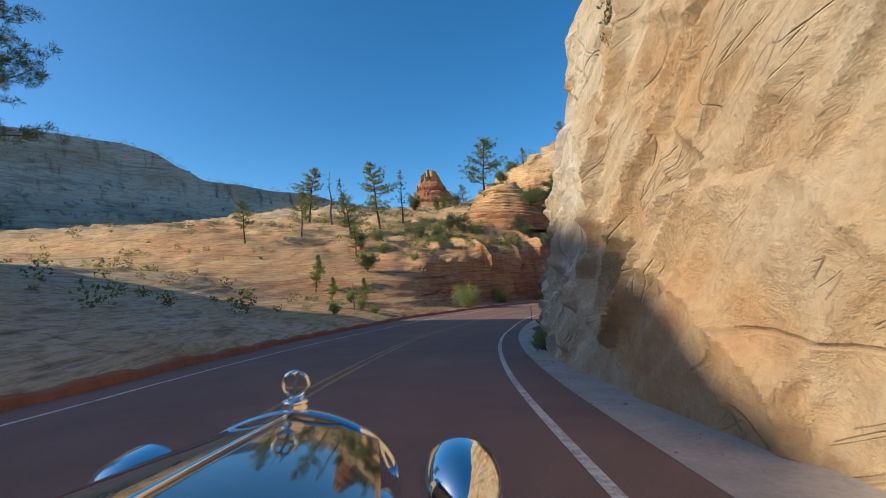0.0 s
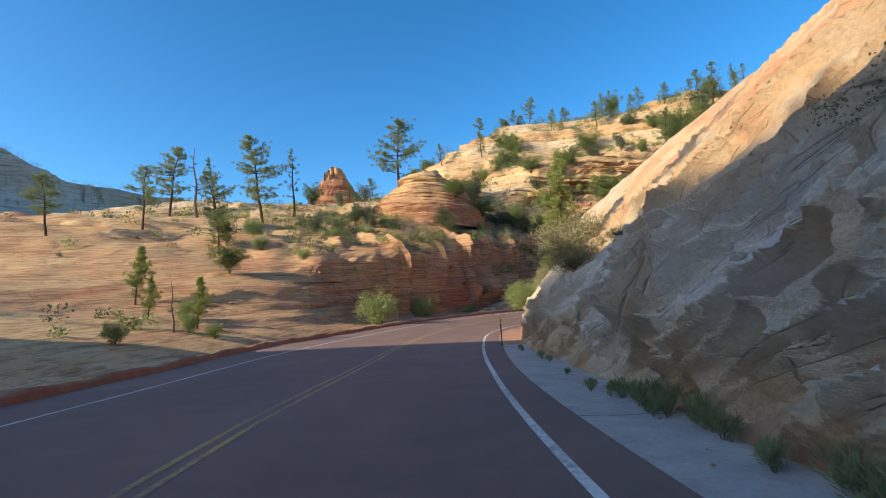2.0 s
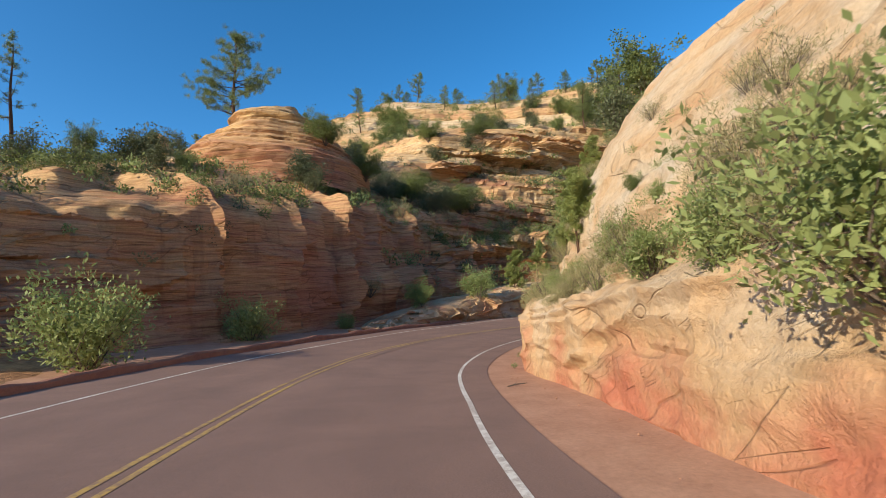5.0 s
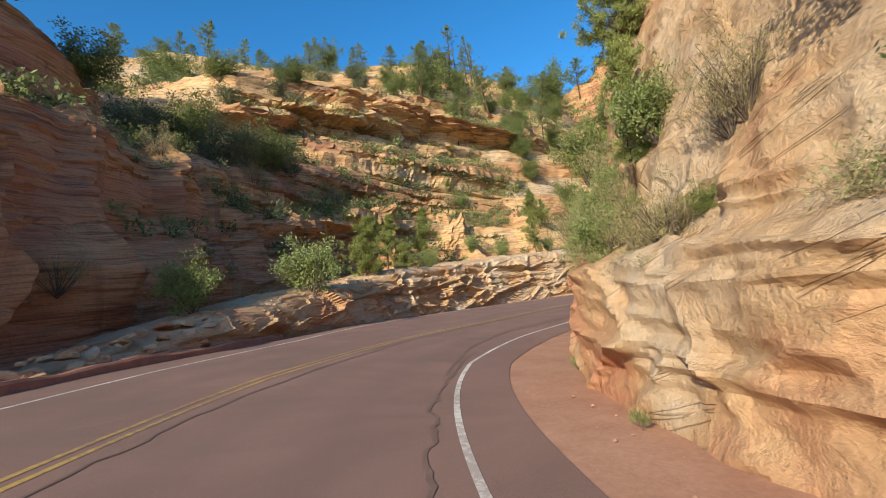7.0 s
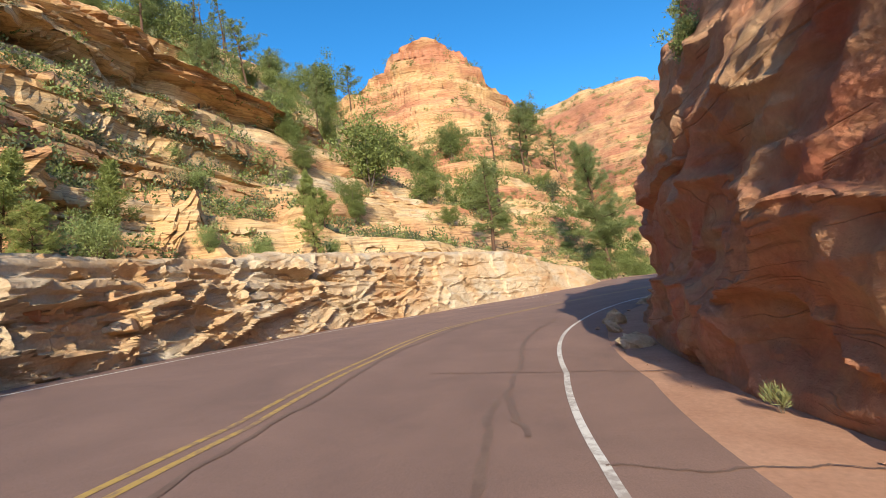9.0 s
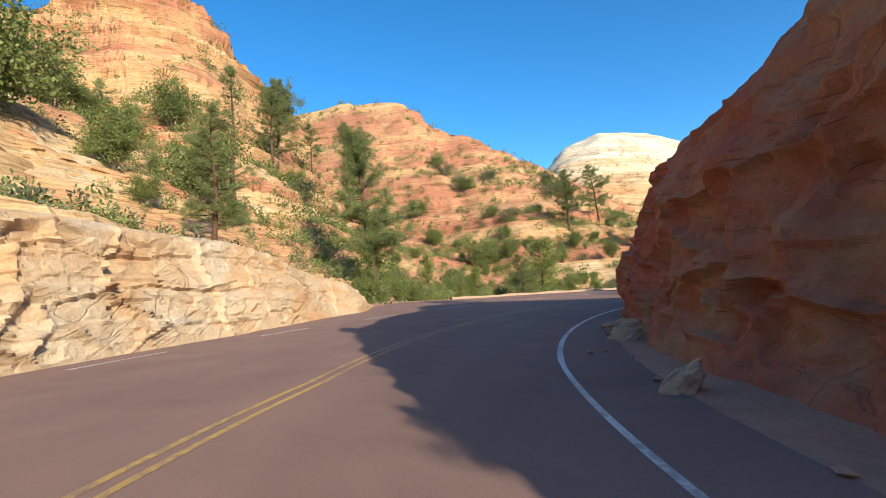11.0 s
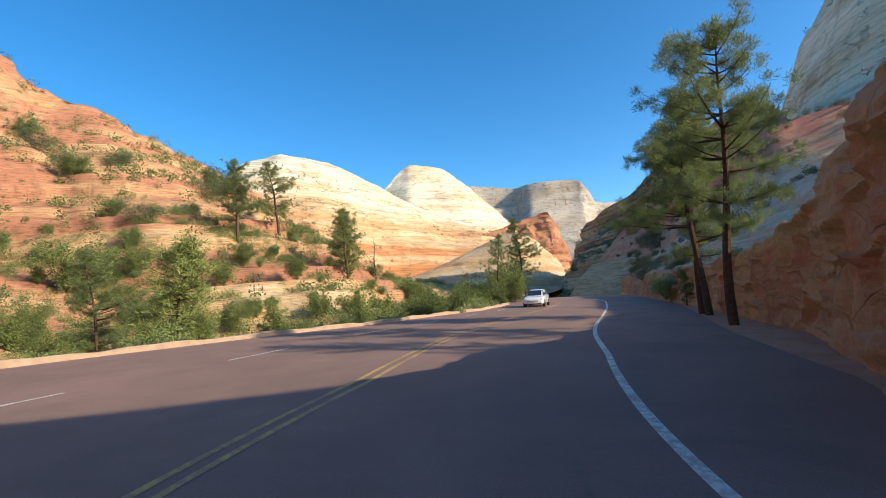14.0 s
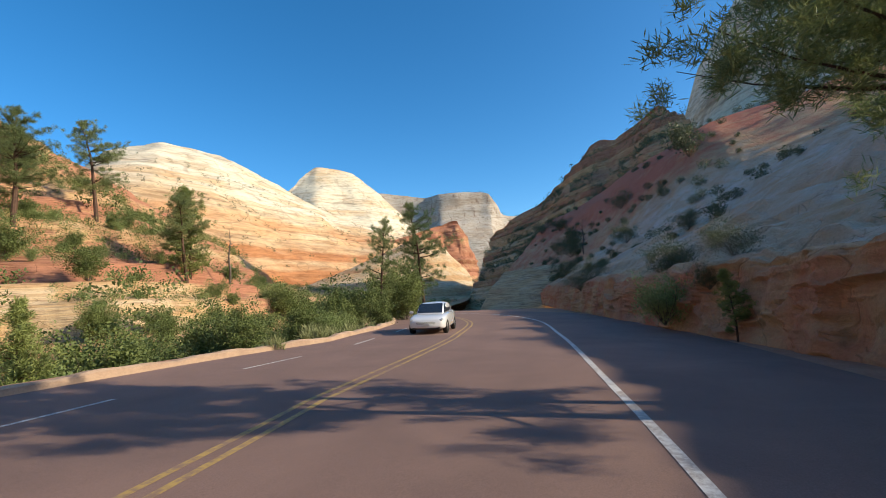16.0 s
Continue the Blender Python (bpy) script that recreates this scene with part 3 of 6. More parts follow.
step_ = keyed(LS, (44, .5), (66, .8), (90, .75), (104, 1.0), (148, 1.0), (158, .15), (230, .15)) * np.clip((ldh[..., 0] - 15) / 4, 0, 1)
step_ = step_ * (1 - 0.75 * keyed(LS, (68, 0), (74, 1), (97, 1), (103, 0)) * np.clip((11.5 - ldh[..., 1]) / 2.5, 0, 1))
tilt_ = 0.10 * lp[..., 0] - 0.06 * lp[..., 1]
fine_ = keyed(LS, (148, 1), (156, 0))
lp = terrace(lp, ln, 1.5, 0.75 * step_ * (0.5 + 0.5 * fine_), 0.45 * step_ * (0.4 + 0.6 * fine_), tilt_, 1.0)
lp = terrace(lp, ln, 0.52, 0.75 * step_ * fine_, 0.40 * step_ * fine_, tilt_, 4.0)
iron_left = keyed(LS, (30, .26), (46, .34), (60, .55), (70, .66), (78, .72), (88, .80), (100, .74), (106, .64), (112, .58), (124, .52), (140, .52), (160, .72), (200, .72), (300, .5))
iron_left = iron_left - 0.30 * np.clip((ldh[..., 1] - 11) / 6, 0, 1) * keyed(LS, (68, 0), (76, 1), (100, 1), (108, 0)) - 0.10 * np.clip((ldh[..., 1] - 16) / 14, 0, 1) * keyed(LS, (70, 1), (125, 1), (140, 0)) + 0.15 * fbm(lp, 22.0, 2) + 0.34 * (ledges(lp[..., 2] + 0.1 * lp[..., 0] - 0.06 * lp[..., 1], 3.1, 0.5 * fbm(lp, 12.0, 2)) - 0.5)
hill = tagged(grid_mesh("hillside", lp, M_ROCK, {"iron": iron_left}), "layered orange and cream sandstone hillside with ledges", "hillside", kind="structure")
TERRAIN.append(lp.reshape(-1, 3))
# the knob over the red cliff, a cap of harder beds on a tapering foot
kw_, ku = np.meshgrid(np.linspace(0, 2 * math.pi, 181), np.linspace(0, 1, 110), indexing="ij")
knob_r = np.interp(ku, (0, .14, .30, .45, .56, .60, .66, .78, .88, 1), (10.5, 9.2, 7.8, 6.2, 4.9, 4.2, 4.3, 3.5, 2.3, 0.02))
knob_z = np.interp(ku, (0, .14, .30, .45, .56, .60, .66, .78, .88, 1), (-4.0, 0, 2.4, 4.1, 5.2, 5.6, 6.0, 7.0, 7.6, 7.8))
kp = np.stack([14.7 + knob_r * np.cos(kw_) * 1.06, 109.6 + knob_r * np.sin(kw_), 15.6 + knob_z], -1)
kn = np.stack([np.cos(kw_), np.sin(kw_), 0.4 + 0 * kw_], -1)
kd = 0.6 * fbm(kp, 4.0, 3) + 1.1 * (ledges(kp[..., 2] + 0.12 * kp[..., 0], 0.9, 0.6 * fbm(kp, 5.0, 2)) - 0.5) + 0.5 * (ledges(kp[..., 2] + 0.12 * kp[..., 0], 0.33, 0.8 * fbm(kp, 3.0, 2)) - 0.5)
kp = kp + kn * (kd * np.clip(knob_r / 2.5, 0.05, 1) * (kw_ * 0 + 1))[..., None]
kp[-1] = kp[0]
tagged(grid_mesh("knob", kp, M_ROCK, {"iron": 0.85 - 0.42 * np.clip(ku / 0.55, 0, 1) + 0.1 * fbm(kp, 4.0, 2)}), "layered sandstone knob with a harder cap", "rock knob", kind="structure")
TERRAIN.append(kp.reshape(-1, 3))

# inner side: the rock cut and the slope after it
RIGHT = [
    (-60, [(3.6, -.3), (4.2, 4), (5.0, 7), (7.5, 11), (14, 18), (22, 22), (34, 20)]),
    (4, [(3.6, -.3), (3.9, 4), (4.4, 8), (5.6, 12), (13, 19), (22, 22), (36, 20)]),
    (16, [(3.0, -.3), (3.5, 4), (4.1, 8), (5.2, 12), (12, 19), (22, 21), (36, 20)]),
    (18, [(3.3, -.3), (4.1, 3.3), (5.4, 6.6), (7.8, 10.4), (13, 16.2), (22, 20.4), (36, 20)]),
    (21, [(3.6, -.3), (4.3, 2.5), (5.3, 5), (7.4, 8.2), (13, 14), (22, 19), (36, 19)]),
    (28, [(3.9, -.3), (4.6, 1.7), (5.8, 3.7), (8.3, 6.6), (14, 11.6), (24, 17), (36, 17)]),
    (38, [(4.0, -.3), (4.7, 1.4), (5.9, 3.1), (8.3, 5.8), (14, 11.4), (24, 18.5), (36, 20)]),
    (45, [(3.2, -.3), (4.0, 1.7), (5.2, 3.3), (8.0, 5.5), (14, 10.8), (24, 17.5), (36, 19)]),
    (54, [(3.6, -.3), (4.2, 1.7), (5.2, 3.3), (7.6, 6.0), (13, 11.4), (20, 16), (27, 17)]),
    (62, [(3.8, -.3), (4.1, 2.0), (5.1, 2.5), (6.7, 6.0), (11, 10.8), (17, 14.5), (24, 16)]),
    (69, [(3.0, -.3), (3.4, 2.1), (4.5, 2.7), (5.9, 6.5), (9, 10.4), (15, 12.8), (22, 13)]),
    (75, [(3.3, -.3), (3.5, 2.1), (4.6, 2.7), (6.0, 6.8), (9, 10.4), (15, 12.8), (22, 13)]),
    (82, [(3.2, -.3), (3.4, 2.1), (4.4, 2.9), (5.8, 7.2), (8.6, 12.4), (14, 17), (21, 18.5)]),
    (89, [(4.8, -.3), (4.6, 2.2), (4.8, 4.4), (5.7, 8.4), (8.2, 13.6), (13.5, 18.2), (20, 19.5)]),
    (97, [(4.5, -.3), (4.5, 2.2), (4.8, 4.4), (6.2, 7.2), (9, 11.2), (15, 16), (22, 18)]),
    (104, [(4.5, -.3), (4.8, 1.4), (5.0, 4.3), (5.9, 7.6), (8.6, 12.5), (15, 17), (22, 21)]),
    (112, [(4.3, -.3), (5.1, 1.1), (5.5, 4.2), (6.9, 7.6), (9.4, 12.5), (15, 17), (22, 21)]),
    (118, [(4.4, -.3), (5.3, 1.1), (5.8, 4.0), (7.2, 7.0), (9.6, 11.0), (15, 15.5), (23, 19)]),
    (124, [(4.0, -.3), (4.8, 1.2), (5.2, 3.8), (6.4, 6.0), (9.0, 8.2), (15, 12.0), (24, 16)]),
    (134, [(3.5, -.3), (3.8, 1.7), (4.2, 3.5), (5.4, 5.4), (9, 7.4), (15, 10), (28, 13)]),
    (139, [(3.7, -.3), (3.9, 1.8), (4.3, 3.2), (5.6, 4.4), (9, 6.0), (18, 9.5), (34, 14)]),
    (143, [(4.0, -.3), (4.1, 1.9), (4.3, 3.9), (5.4, 4.9), (11, 6.4), (22, 9.8), (44, 18)]),
    (147, [(4.6, -.3), (4.8, 1.8), (5.0, 3.9), (6.2, 4.8), (12, 6.4), (24, 10.5), (52, 22)]),
    (151, [(6.0, -.3), (6.2, 1.9), (6.5, 3.9), (8.0, 4.6), (13, 6.0), (26, 11.5), (60, 26)]),
    (158, [(7.3, -.3), (7.5, 2.0), (7.9, 3.5), (9.4, 3.9), (14, 5.6), (26, 12), (66, 30)]),
    (165, [(7.0, -.3), (7.2, 1.6), (7.6, 2.8), (9.4, 3.2), (14, 4.8), (26, 12), (70, 33)]),
    (190, [(6.6, -.3), (7.0, 1.3), (7.5, 2.3), (9.6, 3.0), (16, 6.0), (28, 13), (76, 36)]),
    (215, [(6.8, -.3), (7.2, 1.3), (7.7, 2.4), (10, 3.4), (18, 7.4), (30, 14), (80, 38)]),
    (240, [(6.8, -.3), (7.2, 1.4), (7.8, 2.6), (10.4, 4.2), (20, 11), (36, 27), (80, 36)]),
    (268, [(5, -.3), (5.5, 1.5), (6.2, 3.0), (9.6, 5.6), (20, 14), (34, 28), (84, 40)]),
    (300, [(1, -.3), (1.6, 2), (2.4, 4.0), (6, 9), (17, 21), (34, 28), (84, 44)]),
    (400, [(-4, -.3), (-3, 1.5), (-2, 3.0), (4, 6), (18, 14), (34, 22), (84, 40)]),
]
ws = np.concatenate([np.arange(-58, -4, 0.6), np.arange(-4, 18, 0.055), np.arange(18, 54, 0.08), np.arange(54, 152, 0.125), np.arange(152, 196, 0.16), np.arange(196, 220, 0.3), np.arange(220, 398, 1.5)])
wp, wdh = loft(ws, RIGHT, (58, 58, 54, 48, 34, 24), GUIDE, GUIDE_S, -1)
wp0, wn_ = wp, normals(wp, -1)
WS = np.repeat(ws[:, None], wp.shape[1], 1)
foot = np.clip((wdh[..., 1] + 0.5) / 1.0, 0.1, 1)
rough = keyed(WS, (0, .7), (14, .7), (22, .85), (30, 1.3), (42, 1.3), (52, .9), (60, .8), (76, .75), (84, 1.1), (92, .85), (104, .85), (112, 1.3), (134, 1.3), (143, 1.0), (160, 1.0), (230, 1.4))
wide = keyed(wdh[..., 0], (3, .6), (8, 1.0), (30, 2.0), (80, 3.0))
beds_in = keyed(WS, (0, .10), (16, .16), (22, .35), (46, .4), (56, .05), (75, .03), (88, .06), (108, .04), (146, .06), (152, .06), (165, .08), (220, .12), (240, .5), (300, .6))
dip = keyed(WS, (0, .55), (45, .50), (60, .25), (85, .10), (400, .05)) * (WS - 45)
wp = weather(wp, wn_, dip, 0.30 * rough * foot * wide, beds_in * foot, 0.42 * rough * foot * (1 - 0.6 * np.clip((wdh[..., 1] - 3) / 2, 0, 1) * keyed(WS, (54, 0), (60, 1), (82, 1), (88, 0))), 0.045, 1.0, 0.26, small=keyed(WS, (0, .12), (44, .12), (52, .18), (80, .2), (86, .4), (96, .35), (120, .5), (300, .4)), facet=keyed(WS, (0, .8), (12, .8), (16, .3), (44, .3), (52, .5), (60, .5), (78, .5), (86, .9), (104, .8), (114, .9), (150, .9), (165, .8)))
up_ = np.clip((WS - 150) / 12, 0, 1) * np.clip((wdh[..., 0] - 7.5) / 3, 0, 1)
wp = terrace(wp, wn_, 1.3, 0.7 * up_, 0.4 * up_, 0.06 * wp[..., 0], 2.0)
lift_ = np.clip(wdh[..., 1] / 1.0, 0, 1)
worn_ = np.clip(0.6 + 1.5 * fbm(wp, 3.2, 2, 9.1), 0.05, 1.3)
early = keyed(WS, (-60, 1), (13, 1), (18, 0)) * lift_
late = keyed(WS, (14, 0), (19, 1), (44, 1), (52, .25), (82, .28), (90, .15), (100, 0)) * lift_ * keyed(wdh[..., 1], (0, 1), (5, .9), (8, .5))
cut = keyed(WS, (48, 0), (54, .05), (80, .05), (86, .25), (92, .14), (128, .1), (136, 0), (162, 0)) * lift_
steep_ = wp0[..., 2] + 0.95 * (WS - 45)
wp = wp + wn_ * (early * (0.42 * np.clip(worn_ - 0.45, 0, 1) * shingles(wp0, WS, steep_, 2.6, 7.0, 2.0) + 0.07 * worn_ * shingles(wp0, WS, steep_, 0.8, 3.0, 5.0)))[..., None]
lean_ = wp0[..., 2] + dip
wp = wp + wn_ * (late * (0.58 * shingles(wp0, WS, lean_, 1.0, 3.0, 1.0, 1.3) + 0.40 * np.clip(worn_, .3, 1) * shingles(wp0, WS, lean_, 0.42, 1.7, 4.0, 1.2) + 0.10 * shingles(wp0, WS, lean_, 0.2, 0.9, 6.0)))[..., None]
flat_ = wp0[..., 2] + 0.12 * WS
wp = wp + wn_ * (cut * (0.34 * worn_ * shingles(wp0, WS + 0.4 * wp0[..., 2], flat_, 1.5, 1.9, 3.0, 0.5, 0.8) + 0.14 * worn_ * shingles(wp0, WS - 0.3 * wp0[..., 2], flat_, 0.6, 0.9, 7.0, 0.5, 0.8)))[..., None]
fold = keyed(WS, (48, 0), (56, .3), (80, .3), (88, .9), (128, 1.1), (140, .55), (150, .45), (165, .3)) * np.clip((wdh[..., 1] + .1) / 0.8, 0, 1)
bent = np.stack([WS + 0.5 * wp0[..., 2], wdh[..., 0], wp0[..., 2] - 0.25 * WS], -1) + 0.3 * vnoise(wp0, 1.0, 5.0)[..., None]
wp = wp + wn_ * (fold * (0.55 * np.abs(vnoise(bent * np.array((.6, 1, 1.0)), 1.7, 1.0)) + 0.22 * np.abs(vnoise(bent * np.array((1.2, 1, .7)), 0.8, 4.0)) + 0.2 * np.abs(vnoise(bent, 0.42, 8.0)) - 0.28))[..., None]
slit = keyed(WS, (136, 0), (142, 1), (225, 1), (240, 0)) * np.clip(wdh[..., 1] / 0.4, 0, 1) * np.clip((3.4 - wdh[..., 1]) / 0.6, 0, 1)
tall = np.stack([WS, wdh[..., 0], 0.22 * wp0[..., 2]], -1)
wp = wp + wn_ * (slit * (0.5 * np.clip(np.abs(vnoise(tall, 1.3, 3.0)) - 0.12, -.12, .3) + 0.25 * np.clip(np.abs(vnoise(tall, 0.6, 6.0)) - 0.1, -.1, .3)))[..., None]
back_ = keyed(WS, (148, 0), (156, 1), (230, 1), (250, .4)) * np.clip((wdh[..., 1] - 2.0) / 1.5, 0, 1) * np.clip(0.5 + 1.6 * fbm(wp0, 6.0, 2, 3.3), 0, 1.2)
sheet_ = wp0[..., 2] - 0.35 * wdh[..., 0] + 0.10 * WS
wp = wp + wn_ * (back_ * (0.55 * shingles(wp0, WS, sheet_, 1.3, 4.5, 11.0, 0.8) + 0.28 * shingles(wp0, WS, sheet_, 0.55, 2.0, 13.0, 0.8)))[..., None]
# a long overhanging crack up the tall face
for s0, slope_k, h0, h1, deep_ in ((13.0, .42, 1.6, 9.5, .45), (10.2, .8, .8, 3.4, .35), (6.0, .9, 3.6, 7.5, .4), (15.2, .3, 2.6, 5.5, .3)):
    off = WS - (s0 - slope_k * wdh[..., 1]) + 0.35 * vnoise(wp, 1.3, 2.0)
    wp = wp - wn_ * (deep_ * np.exp(-(off / 0.16) ** 2) * (wdh[..., 1] > h0) * (wdh[..., 1] < h1) * (WS < 17))[..., None]
wp = wp0 + eased(wp - wp0)
iron_right = keyed(WS, (0, .36), (10, .22), (16, -.02), (44, -.04), (50, .30), (60, .36), (75, .32), (84, .52), (92, .78), (104, .74), (118, .74), (130, .88), (137, .88), (142, .76), (148, .66), (170, .62), (215, .60), (240, .72), (300, .8))
# Stations 14 to 54: the sunlit upper face's warm light goes into the iron.
iron_right = iron_right + 0.45 * keyed(WS, (165, 0), (185, 1), (300, 1)) * np.clip((wdh[..., 1] - 13) / 6, 0, 1) - 0.38 * keyed(WS, (150, 0), (164, 1), (225, 1), (240, 0)) * np.clip((wdh[..., 1] - 2.2) / 0.8, 0, 1) + 0.5 * keyed(WS, (14, 0), (20, 1), (46, 1), (54, 0)) * np.clip((wdh[..., 1] - 3.0) / 2.5, 0, 1) + 0.14 * fbm(wp, 6.0, 3) - 0.15 * np.clip((wdh[..., 1] - 3) / 5, 0, 1) * keyed(WS, (0, 0), (60, .6), (100, .8), (130, 0), (150, 1), (230, 1)) + 0.5 * np.clip(1 - wdh[..., 1] / 1.7 + 0.5 * fbm(wp, 2.5, 2), 0, 1) * keyed(WS, (18, 0), (26, 1), (60, 1), (90, 0))
tagged(grid_mesh("rock_wall", wp, M_ROCK_NEAR, {"iron": iron_right}, crease=0.4), "blasted sandstone rock cut, cream to deep red", "rock wall", kind="structure")
TERRAIN.append(wp.reshape(-1, 3))


# the broken rock bank beyond the outer lane
BANK = [
    (84, [(10.2, -.5), (10.5, -.3), (11.0, -.2), (12.4, -.2), (19, -.3)]),
    (90, [(9.9, -.3), (10.1, .8), (10.6, 1.3), (13, 1.4), (20, 1.2)]),
    (96, [(10.1, -.3), (10.3, 1.3), (10.8, 2.2), (13.4, 2.4), (20, 2.1)]),
    (103, [(10.6, -.3), (10.8, 1.9), (11.2, 3.2), (14, 3.5), (22, 3.6)]),
    (111, [(11.0, -.3), (11.3, 2.2), (11.8, 3.9), (15, 4.2), (23, 4.6)]),
    (122, [(11.4, -.3), (11.9, 2.3), (12.6, 4.3), (16, 4.7), (24, 5.4)]),
    (130, [(12.3, -.3), (13.0, 2.2), (14.0, 4.2), (17, 4.6), (24, 5.0)]),
    (138, [(14.6, -.3), (15.3, 1.2), (16.3, 2.3), (19, 2.6), (25, 3.2)]),
    (145, [(21.0, -.6), (21.6, -.5), (22.4, -.5), (24, -.6), (28, -.8)]),
]
bs = np.arange(84, 145, 0.1)
bp, bdh = loft(bs, BANK, (34, 30, 24, 16), GUIDE, GUIDE_S, 1)
bn = normals(bp, 1)
BS = np.repeat(bs[:, None], bp.shape[1], 1)
rough = keyed(BS, (84, .3), (90, .9), (112, 1.2), (122, .8), (132, .5), (145, .3)) * np.clip((bdh[..., 1] + .5), .2, 1)
bp = weather(bp, bn, 0.05 * bp[..., 0], 0.25 * rough, 0.34 * rough, 0.62 * rough, 0.04, 0.95, 0.36, facet=0.7, stir=0.15, shape=(1.7, 1.7, 0.62))
iron_bank = keyed(BS, (84, .45), (100, .38), (112, .28), (130, .26), (145, .4)) + 0.2 * fbm(bp, 3.0, 3)
tagged(grid_mesh("rock_bank", bp, M_ROCK_NEAR, {"iron": iron_bank}, crease=0.35), "blocky broken sandstone bank along the outer lane", "rock bank", kind="structure")
TERRAIN.append(bp.reshape(-1, 3))


# the hill inside the bend, closing the ground between the two arms of the road
hx, hy = np.meshgrid(np.linspace(2, 110, 136), np.linspace(-58, 80, 173), indexing="ij")
hc, hn = line(np.arange(-58, 330, 1.0), CENTRE, CENTRE_S)
gap_ = np.hypot(hx[..., None] - hc[:, 0], hy[..., None] - hc[:, 1])
nearest = gap_.argmin(-1)
dd = gap_.min(-1)
inside = ((hx - hc[nearest, 0]) * hn[nearest, 0] + (hy - hc[nearest, 1]) * hn[nearest, 1]) < 0
hz = np.minimum(11.0, keyed(dd, (5, -10), (9, -6), (15, -1.5), (20, 2.0), (28, 7.0), (40, 12)))
hz = hz + 15.0 * np.exp(-((hx - 46) / 12) ** 2 / 2 - ((hy - 65) / 9) ** 2 / 2) * np.clip((dd - 9) / 9, 0, 1)
hz = np.where(inside, hz - 9.0 * np.clip((nearest - 58 - 150) / 20, 0, 1), -9.0)
hp = np.stack([hx, hy, hz], -1)
hp[..., 2] += 1.0 * fbm(hp, 9.0, 3) * inside
tagged(grid_mesh("hilltop", hp, M_ROCK, {"iron": 0.4 + 0.2 * fbm(hp, 12.0, 2)}), "rounded sandstone hilltop inside the bend", "hillside", kind="structure")
TERRAIN.append(hp.reshape(-1, 3))


RIDGES = []


def ridge(name, crest, front, back, base, power, material, iron, label, step=2.0, rows=70, big=3.0, bedding=1.4, bed=3.0, lump=40.0, towards=(60.0, 60.0), flat=0.0, terraced=0.35):
    """A hill or mesa whose crest runs through a few points; it falls towards the valley and behind."""
    crest = np.array(crest, float)
    run = np.r_[0, np.cumsum(np.hypot(*np.diff(crest[:, :2], axis=0).T))]
    n = max(int(run[-1] / step), 30)
    c = spline(np.linspace(0, run[-1], n), run, crest) * 0.3 + 0.7 * np.stack([np.interp(np.linspace(0, run[-1], n), run, crest[:, k]) for k in range(3)], -1)
    out = np.array(towards) - c[:, :2]
    out /= np.linalg.norm(out, axis=1)[:, None]
    out = out * 0.75 + 0.25 * out.mean(0)
    v = np.concatenate([np.linspace(-1, 0, int(rows * 0.8), endpoint=False), np.linspace(0, 1, rows - int(rows * 0.8))])
    u = np.abs(v)
    reach = np.where(v < 0, front, back)
    flat_u = np.clip((u - flat) / (1 - flat), 0, 1)
    fall = 1 - (1 - flat_u ** power)
    xy = c[:, None, :2] - out[:, None] * (v * reach)[None, :, None]
    z = c[:, None, 2] + (base - c[:, None, 2]) * fall[None]
    p = np.concatenate([xy, z[..., None]], -1)
    nr = normals(p, -1)
    nr = nr * np.sign((nr[..., 2:] > 0) - 0.5)
    w = np.clip(u / 0.12, 0.25, 1)[None]
    zz = p[..., 2] + 0.05 * p[..., 0]
    warp = 0.8 * fbm(p, lump, 3)
    steep = np.clip(1.1 - np.abs(nr[..., 2]), 0.2, 1)
    d = big * fbm(p, lump, 4) * w + 0.12 * big * fbm(p, lump * 0.25, 2) + 1.7 * bedding * steep * (ledges(zz, bed, warp) - 0.5) + 0.5 * bedding * steep * (ledges(zz, bed * 0.37, warp * 2) - 0.5)
    smooth_p = p
    p = p + nr * d[..., None]
    if terraced:
        p = terrace(p, nr, bed * 1.5, 0.8 * terraced, 0.35 * terraced, 0.05 * p[..., 0], 3.0)
        p = terrace(p, nr, bed * 0.65, 0.5 * terraced, 0.2 * terraced, 0.05 * p[..., 0], 6.0)
    if front > 100:
        p = smooth_p + eased(p - smooth_p)
    (RIDGES if name != "butte" else []).append(p)
    return p, tagged(grid_mesh(name, p, material, {"iron": iron(p) + 0.55 * (ledges(zz, bed * 1.6, warp) - 0.5)}), label, "mountain", kind="structure")


def zoned(low, high, z0, z1, spread=0.15, scale=30.0):
    return lambda p: low + (high - low) * np.clip((p[..., 2] - z0) / (z1 - z0), 0, 1) + spread * fbm(p, scale, 3)


